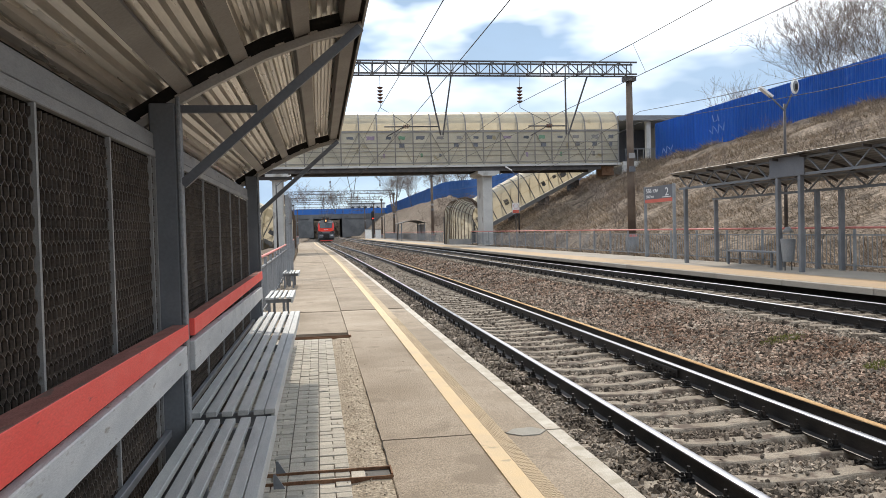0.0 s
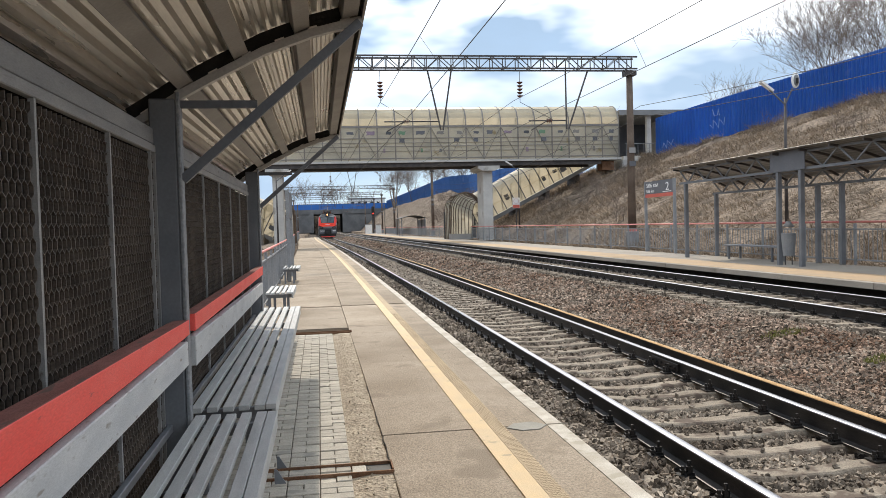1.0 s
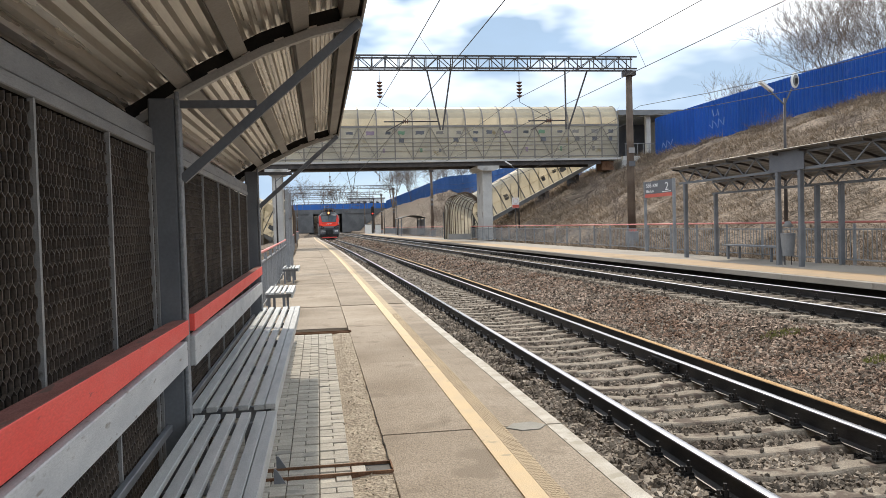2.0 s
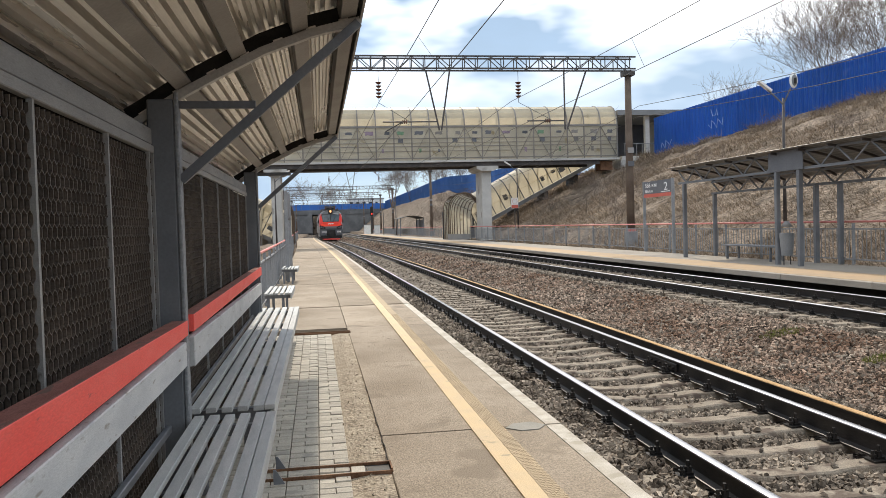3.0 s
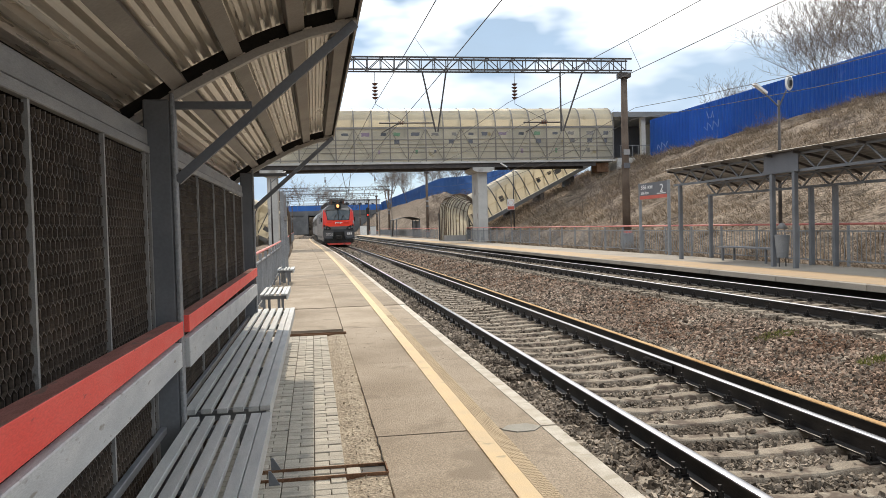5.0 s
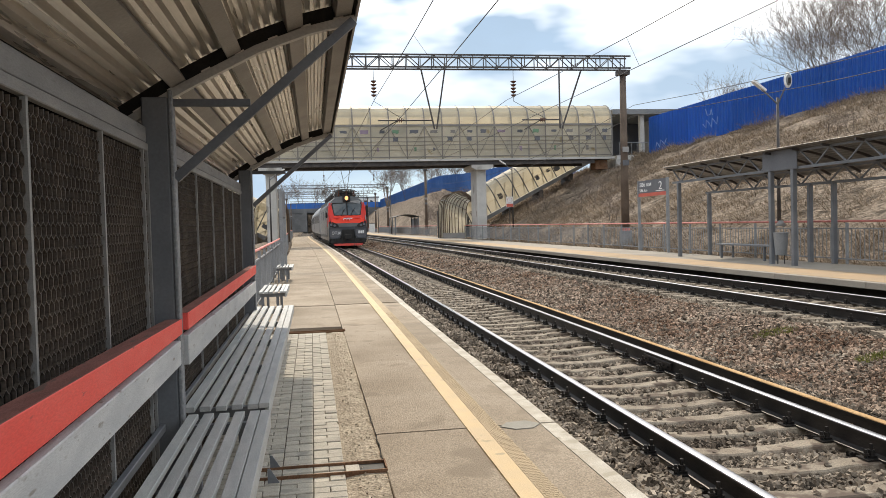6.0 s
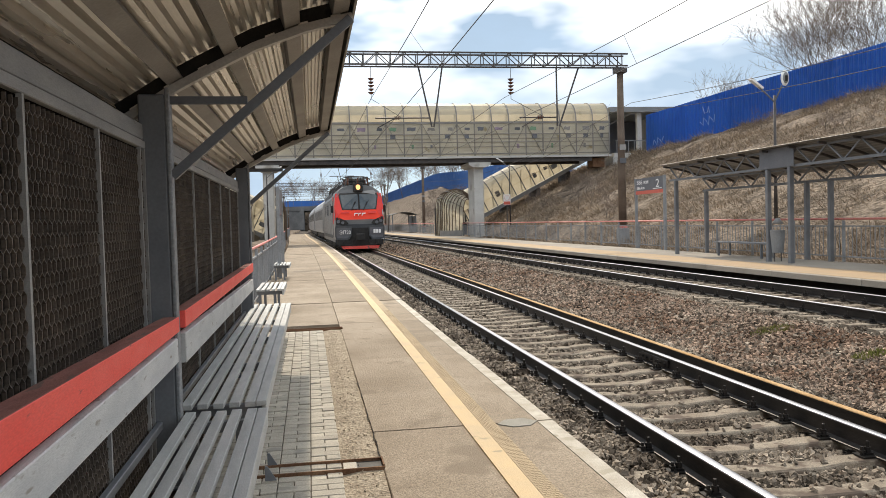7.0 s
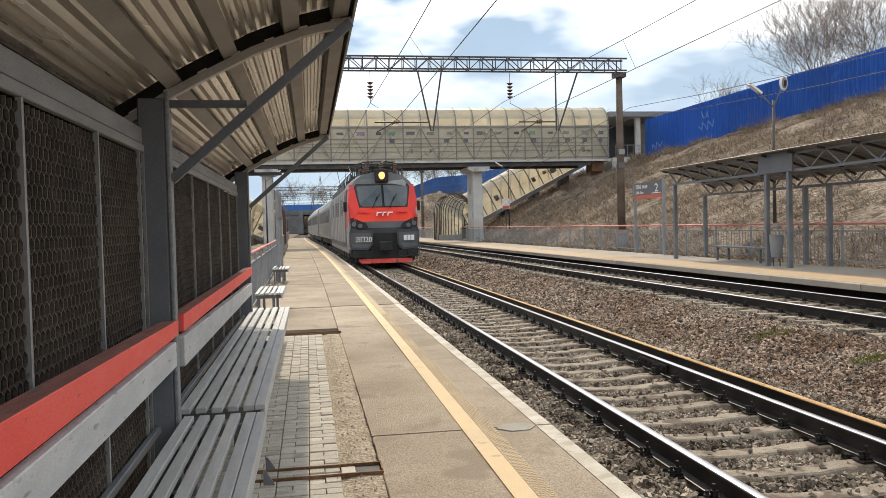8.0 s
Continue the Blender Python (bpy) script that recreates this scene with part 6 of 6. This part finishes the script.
make_tree(39.8, 57.0, 12.0, 10, 4, 1, "large leafless tree behind the blue fence", r0=0.12, spread=0.5, lean_by=0.4)
make_tree(45.0, 58.0, 14.0, 10, 4, 2, "large leafless tree behind the blue fence", r0=0.12, spread=0.5, lean_by=0.4)
make_tree(31.4, 62.0, 5.6, 7, 3, 3, "small bushy leafless tree behind the blue fence", r0=0.05, spread=0.5)
make_tree(18.0, 232.0, 16.0, 2, 4, 4, "tall leafless tree far beside the line", r0=0.3)
for i, (x, y, h) in enumerate(((24.5, 150, 9), (25, 128, 8), (26, 110, 9), (24, 175, 10), (27, 95, 8), (29, 86, 7), (-2, 345, 13), (-9, 348, 14), (4, 350, 13), (-14, 346, 14), (10, 350, 12), (25, 200, 11), (23, 140, 8), (26, 165, 10), (24, 188, 11), (22, 215, 12), (20.5, 250, 13), (24, 240, 12), (28, 120, 9), (30, 102, 9))):
    make_tree(x, y, h, 3, 3, 20 + i, "leafless tree far along the cutting", r0=0.14)
for i, (x, y, h) in enumerate(((15.5, 52, 2.0), (17.5, 55, 2.2), (14.2, 44, 1.6), (18.5, 61, 2.2), (16.0, 63, 2.0), (20.5, 58, 1.8), (26, 40, 1.5), (30.5, 42, 2.0), (32.5, 37, 2.2), (28.5, 52, 1.6), (22.5, 50, 1.4), (13.0, 88, 2.6), (16, 94, 2.8), (18.5, 97, 2.4), (14.5, 103, 3.0), (17.5, 106, 2.6), (13.5, 118, 2.8), (16.5, 121, 3.0), (18.5, 114, 2.8), (15.5, 130, 3.0), (18, 138, 3.2), (13.0, 92, 2.2), (15.0, 100, 2.4), (14, 112, 2.2), (17.5, 90, 2.0))):
    make_tree(x, y, h, 7, 2, 60 + i, "low leafless brown shrub on the slope", "shrub", "slope shrubs", 0.6, 0.025)
# ---------- things on the near platform ----------
make_bench(14.2, 16.0, -4.56, -4.08, 0.645, "short grey slatted bench in the sun beside the railing")
make_bench(22.9, 24.6, -4.66, -4.2, 0.645, "short grey slatted bench in the sun beside the railing")


def side_sign(x, y0, y1, z0, z1, label):
    sg = thing("station_sign", (0, 0, 0), label, "sign")
    for y in (y0, y1):
        part("post", box(B(), x - 0.05, x + 0.05, y - 0.05, y + 0.05, PZ if x < 0 else PZ2 - 0.02, z1 + 0.02, 0.006), M_FENCE, sg, "grey steel post")
    part("board", box(B(), x - 0.03, x + 0.03, y0 + 0.05, y1 - 0.05, z0, z1), M_SIGN, sg, "dark grey sign board")
    return sg


side_sign(-4.42 + tx(24), 23.9, 26.6, 2.1, 2.9, "station sign board on posts, seen edge-on")
far_sign = side_sign(10.1, 29.1, 31.85, 2.72, 3.32, "dark grey kilometre sign with white text and red strip")
part("red_strip", box(B(), 10.062, 10.068, 29.15, 31.8, 2.66, 2.80), M_SIGNRED, far_sign, "red strip")
FACE = Matrix.Rotation(radians(-90), 4, "Z") @ Matrix.Rotation(radians(90), 4, "X")
for txt, y, z, s in (("586 км", 31.7, 3.07, 0.25), ("586 km", 31.7, 2.86, 0.17), ("2", 29.85, 2.9, 0.46)):
    text_part("sign_text", txt, s, Matrix.Translation((10.066, y, z)) @ FACE, far_sign, M_LETTER, 0.003, "LEFT", 1.55)
part("text_bar", box(B(), 10.062, 10.068, 29.3, 30.1, 2.835, 2.865), M_LETTER, far_sign, "thin white bar of small text")


def channel(y0, y1, x0, x1, label):
    """Two rusty steel angles let into the paving, with an open rusty box at their end."""
    ch = thing("drain_channel", (0, 0, 0), label, "drain channel", "drain channels")
    for y in (y0, y1):
        part("side", box(B(), x0, x1, y - 0.006, y + 0.006, PZ - 0.07, PZ + 0.012), M_RUST, ch)
    # Shallow black plate paints the shade down in the open box.
    part("bottom", box(B(), x1 - 0.22, x1, y0 + 0.006, y1 - 0.006, PZ - 0.03, PZ - 0.007), M_BLACK, ch, "black plate for the shade in the open box")
    part("end_plate", box(B(), x1 - 0.012, x1 - 0.002, y0 + 0.008, y1 - 0.008, PZ - 0.007, PZ + 0.022), M_RUST, ch, "bent rusty end plate")
    return ch


c1 = channel(5.0, 5.2, -3.98, -3.155, "rusty open drain channel across the paving")
part("loose_paver", box(B(), -3.42, -3.33, 5.03, 5.17, PZ - 0.04, PZ + 0.002, 0.004), M_BRICK, c1, "grey paver lying in the channel")
channel(11.86, 12.0, -4.1, -3.155, "rusty drain channel at the end of the paving")


# cracks, chips and scattered bits on the slabs
def crack(pts, label):
    bm = B()
    z = PZ + 0.002
    for (x0, y0), (x1, y1) in zip(pts, pts[1:]):
        w = random.uniform(0.004, 0.009)
        beam(bm, (x0, y0, z), (x1, y1, z), w, 0.002)
    return solo("crack", bm, M_DARKWALL, label, "crack", "", "platform cracks")


crack([(-3.166 + random.uniform(-0.008, 0.006), 5.25 + 0.12 * i) for i in range(22)], "dark open crack along the slab edge")
pt = prism(B(), [(-2.22, 5.84), (-2.12, 5.74), (-1.98, 5.75), (-1.9, 5.86), (-1.99, 5.97), (-2.14, 5.95)], "z", PZ - 0.01, PZ + 0.0075)
solo("cement_patch", pt, M_CEMENT, "grey cement patch on the worn platform slab", "patch")
rng6 = np.random.default_rng(3)
n6 = 420
ce = np.stack([np.where(rng6.random(n6) < 0.7, rng6.normal(-3.3, 0.08, n6), rng6.uniform(-3.1, -1.9, n6)), rng6.uniform(3.4, 12, n6), np.full(n6, PZ - 0.004)], 1)
stone_field("grit", ce, rng6.uniform(0.003, 0.009, n6), M_SAND, None, "sandy crumbs and grit on the platform")


# ---------- things on the far platform ----------
def far_bench(x0, x1, y0, y1):
    be = thing("bench", (0, 0, 0), "grey bench under the far canopy", "bench", "platform benches")
    w = (x1 - x0 - 0.08) / 5
    for i in range(5):
        xa = x0 + i * (w + 0.02)
        part("slat", box(B(), xa, xa + w, y0, y1, PZ2 + 0.42, PZ2 + 0.46), M_GRAYPAINT, be)
    for y in (y0 + 0.3, y1 - 0.3):
        for x in (x0 + 0.05, x1 - 0.05):
            part("leg", box(B(), x - 0.03, x + 0.03, y - 0.03, y + 0.03, PZ2 - 0.01, PZ2 + 0.42), M_GRAYPAINT, be)
    return be


far_bench(9.55, 10.05, 21.3, 24.4)
far_bench(9.55, 10.05, 12.6, 16.6)


def litter_bin(x, y):
    lb = thing("litter_bin", (x, y, PZ2), "grey steel litter bin with a domed lid", "litter bin")
    bm = B()
    bmesh.ops.create_cone(bm, cap_ends=True, segments=20, radius1=0.15, radius2=0.2, depth=0.62, matrix=Matrix.Translation((0, 0, 0.56)))
    part("bucket", bm, M_FENCE, lb)
    bm = B()
    bmesh.ops.create_cone(bm, cap_ends=True, segments=20, radius1=0.16, radius2=0.05, depth=0.16, matrix=Matrix.Translation((0, 0, 1.12)))
    part("lid", bm, M_LOCOLIGHT, lb, "pale domed lid", True)
    for a in (0.5, 2.6, 4.7):
        part("lid_stay", rod(B(), (0.15 * math.cos(a), 0.15 * math.sin(a), 0.86), (0.13 * math.cos(a), 0.13 * math.sin(a), 1.06), 0.01, 6), M_FENCE, lb)
    for s in (-0.1, 0.1):
        part("leg", rod(B(), (s, 0, 0), (s, 0, 0.27), 0.015, 6), M_DARKSTEEL, lb)
    return lb


litter_bin(9.15, 20.05)


def street_lamp(x, y, h, heads, label, group="platform lamps", disc=False, r=0.07):
    z = ground_z(x, y) if abs(x) > 10.6 else PZ2
    la = thing("street_lamp", (x, y, z - 0.05), label, "street lamp", group)
    part("pole", rod(B(), (0, 0, 0), (0, 0, h), r, 10, r * 0.6), M_DARKSTEEL, la, "", True)
    for s in heads:
        arm = part("arm", rod(B(), (0, 0, h - 0.25), (s * 0.75, -0.1, h + 0.35), 0.03, 6), M_GRAYPAINT, la)
        bm = B()
        beam(bm, (s * 0.55, -0.08, h + 0.24), (s * 1.1, -0.2, h + 0.56), 0.17, 0.08)
        part("lantern", bm, M_WHITEPAINT, arm, "pale lantern head")
    if disc:
        arm = part("arm", rod(B(), (0, 0, h - 0.25), (0.08, -0.35, h + 0.3), 0.03, 6), M_GRAYPAINT, la)
        bm = B()
        bmesh.ops.create_uvsphere(bm, u_segments=18, v_segments=10, radius=1.0, matrix=Matrix.Translation((0.1, -0.5, h + 0.55)) @ Matrix.Diagonal((0.16, 0.08, 0.29, 1)))
        part("lantern", bm, M_WHITEPAINT, arm, "oval pale lantern head", True)
        bm = B()
        bmesh.ops.create_uvsphere(bm, u_segments=16, v_segments=8, radius=1.0, matrix=Matrix.Translation((0.1, -0.56, h + 0.55)) @ Matrix.Diagonal((0.11, 0.04, 0.21, 1)))
        part("lens", bm, M_LOCOGRAY, arm, "grey lamp glass", True)
        part("bulb", rod(B(), (0.1, -0.6, h + 0.42), (0.1, -0.6, h + 0.62), 0.05, 8), M_BLACK, arm, "dark bulb behind the glass")
    return la


street_lamp(13.5, 27.0, 4.75, (-1,), "tall lamp pole with two pale lantern heads on the slope", disc=True)
street_lamp(12.95, 64.5, 5.1, (-1,), "lamp pole with a pale lantern beside the covered stairs")
for x, y in ((9.8, 118), (9.6, 136), (-6.1, 60.0)):
    street_lamp(x + tx(y), y, 5.2, (-1,) if x > 0 else (1,), "lamp pole with a pale lantern on the platform")


def prohibition_sign(x, y, z):
    sg = thing("warning_sign", (0, 0, 0), "white warning sign with a red ring beside the stairs", "sign")
    part("post", rod(B(), (x, y, ground_z(x, y) - 0.1), (x, y, z + 0.4), 0.04, 8), M_DARKSTEEL, sg)
    part("plate", box(B(), x - 0.3, x + 0.3, y - 0.06, y - 0.04, z - 0.42, z + 0.45), M_WHITEPAINT, sg, "white plate")
    bm = B()
    for i in range(20):
        a, b = i * math.tau / 20, (i + 1) * math.tau / 20
        beam(bm, (x + 0.21 * math.cos(a), y - 0.065, z + 0.16 + 0.21 * math.sin(a)), (x + 0.21 * math.cos(b), y - 0.065, z + 0.16 + 0.21 * math.sin(b)), 0.01, 0.06, (0, 1, 0))
    part("ring", bm, M_SIGNRED, sg, "red ring")
    part("red_field", box(B(), x - 0.28, x + 0.28, y - 0.068, y - 0.062, z - 0.4, z - 0.14), M_SIGNRED, sg, "red field under the ring")
    return sg


prohibition_sign(12.6, 64.2, 3.4)


# ---------- far end: road bridge, signal, cabinets, small shelter ----------
def make_portal():
    po = thing("road_bridge", (0, 0, 0), "concrete road bridge over the line with a blue sheet parapet", "bridge")
    x = tx(300)
    y0, y1 = 298.0, 334.0
    part("abutment", box(B(), x - 24, x - 3.2, y0, y1, -0.5, 8.2), M_PORTAL, po, "concrete abutment")
    part("abutment", box(B(), x + 7.4, x + 40, y0, y1, -0.5, 8.2), M_PORTAL, po, "concrete abutment")
    part("deck", box(B(), x - 24, x + 40, y0 - 0.3, y1, 6.9, 8.6), M_PORTAL, po, "grey concrete deck")
    part("parapet", box(B(), x - 26, x + 26, y0 - 0.2, y0, 8.6, 10.6), M_BLUE, po, "blue sheet parapet")
    for i in range(18):
        part("parapet_post", box(B(), x - 25 + 3 * i, x - 24.9 + 3 * i, y0 - 0.28, y0 - 0.2, 8.6, 10.7), M_GRAYPAINT, po)
    for s in (-1, 1):
        w = B()
        cx = x + (-3.2 if s < 0 else 7.4)
        prism(w, [(cx, 0), (cx + s * 9, 0), (cx, 8.2)], "y", y0 - 1.2, y0)
        part("wing_wall", w, M_PORTAL, po)
    return po


make_portal()


def make_signal(x, y):
    sg = thing("railway_signal", (0, 0, 0), "railway signal mast showing red", "railway signal")
    g = ground_z(x, y)
    part("mast", rod(B(), (x, y, g - 0.1), (x, y, 6.0), 0.09, 10), M_DARKSTEEL, sg)
    part("head", box(B(), x - 0.3, x + 0.3, y - 0.15, y + 0.1, 4.0, 5.8, 0.05), M_BLACK, sg, "black signal head")
    for z in (4.4, 4.9, 5.4):
        part("lens", rod(B(), (x, y - 0.2, z), (x, y - 0.15, z), 0.14, 14), M_LAMPRED if z == 4.4 else M_BLACK, sg, "red light" if z == 4.4 else "dark lens")
    part("ladder", box(B(), x - 0.2, x + 0.2, y + 0.14, y + 0.18, 0.2, 5.0), M_DARKSTEEL, sg)
    return sg


make_signal(9.4 + tx(160), 160.0)


def cabinet(x, y, w, h, mat, label):
    g = 0.3
    cb = thing("relay_cabinet", (x, y, g), label, "cabinet", "trackside cabinets")
    part("body", box(B(), -w / 2, w / 2, -0.4, 0.4, -0.2, h, 0.03), mat, cb)
    part("roof", box(B(), -w / 2 - 0.08, w / 2 + 0.08, -0.5, 0.5, h, h + 0.08), M_LOCOGRAY, cb)
    part("door", box(B(), -w / 2 + 0.1, w / 2 - 0.1, -0.42, -0.4, 0.1, h - 0.1), mat, cb)
    return cb


cabinet(8.3 + tx(158), 158.0, 1.3, 1.9, M_WHITEPAINT, "pale grey relay cabinet beside the track")
cabinet(10.8 + tx(165), 165.0, 1.1, 1.8, M_WHITEPAINT, "pale relay cabinet beside the track")


def far_kiosk():
    ks = thing("platform_canopy", (0, 0, 0), "small dark arched shelter far along the platform", "canopy", "platform canopies")
    y0, y1, x0, x1 = 108.0, 116.0, 9.2 + tx(112), 12.6 + tx(112)
    for x in (x0 + 0.1, x1 - 0.1):
        for y in (y0, (y0 + y1) / 2, y1):
            part("post", box(B(), x - 0.06, x + 0.06, y - 0.06, y + 0.06, PZ2 - 0.02, 2.8), M_GRAYPAINT, ks)
    arc = [(x0 + (x1 - x0) * i / 8, 2.75 + 0.35 * math.sin(math.pi * i / 8)) for i in range(9)]
    part("roof", prism(B(), arc + [(x, z + 0.06) for x, z in reversed(arc)], "y", y0 - 0.4, y1 + 0.4), M_BLACK, ks, "dark arched roof")
    part("back_wall", box(B(), x1 - 0.05, x1, y0, y1, PZ2, 2.6), M_LOCOGRAY, ks)
    return ks


far_kiosk()


def pavilion():
    """Entrance building at the head of the footbridge."""
    pv = thing("entrance_pavilion", (0, 0, 0), "grey flat-roofed entrance pavilion at the head of the footbridge", "building")
    x0, x1, y0, y1, z = 23.2, 28.6, 68.0, 74.0, 7.3
    part("roof", box(B(), x0 - 0.4, x1 + 0.8, y0 - 1.2, y1 + 0.6, 11.0, 11.45), M_LOCOGRAY, pv, "grey flat roof")
    part("back_wall", box(B(), x0, x1, y1 - 0.3, y1, z, 11.0), M_SIGN, pv)
    part("side_wall", box(B(), x1 - 0.3, x1, y0, y1 - 0.3, z, 11.0), M_CONCRETE, pv)
    for x in (x0 + 2.6, x1 - 0.3):
        part("column", box(B(), x - 0.2, x + 0.2, y0 - 0.6, y0 - 0.2, z - 0.6, 11.0), M_CONCRETE, pv)
    part("plinth", box(B(), x0, x1 + 0.5, y0 - 1.0, y1, z - 1.2, z + 0.1), M_CONCRETE, pv)
    for i in range(9):
        part("railing_bar", rod(B(), (x0 + 0.3 + 0.55 * i, y0 - 0.9, z + 0.1), (x0 + 0.3 + 0.55 * i, y0 - 0.9, z + 1.2), 0.025, 6), M_FENCE, pv)
    part("railing_top", rod(B(), (x0 + 0.2, y0 - 0.9, z + 1.2), (x1 + 0.3, y0 - 0.9, z + 1.2), 0.035, 6), M_FENCE, pv)
    return pv


pavilion()


def far_house(x, y, z, w, h, label):
    hs = thing("far_building", (0, 0, 0), label, "building", "far buildings")
    part("wall", box(B(), x - w / 2, x + w / 2, y, y + 8, z - 2, z + h), M_WHITEPAINT, hs)
    part("roof", box(B(), x - w / 2 - 0.3, x + w / 2 + 0.3, y - 0.3, y + 8.3, z + h, z + h + 0.5), M_LOCOGRAY, hs)
    for i in range(int(w / 2.5)):
        part("window", box(B(), x - w / 2 + 0.8 + 2.5 * i, x - w / 2 + 2.0 + 2.5 * i, y - 0.03, y, z + h - 2.2, z + h - 0.9), M_WINDOW, hs)
    return hs


far_house(15.0, 312.0, 8.6, 14, 4.0, "long white building above the far cutting")


def motions():
    off = LOCO_L / 2 - 0.1
    walk(LOCO, [(t, place(train_y(t) + off)) for t in T_ROWS])
    for i, co in enumerate(COACHES):
        o = LOCO_L + 0.6 + 12.4 + 24.9 * i
        walk(co, [(t, place(train_y(t) + o)) for t in T_ROWS])
    for wh, y in WHEELS:
        walk(wh, [(k / 30, pose(0, y, 0.62, math.degrees((train_y(0) - train_y(k / 30)) / 0.62))) for k in range(241)])


motions()
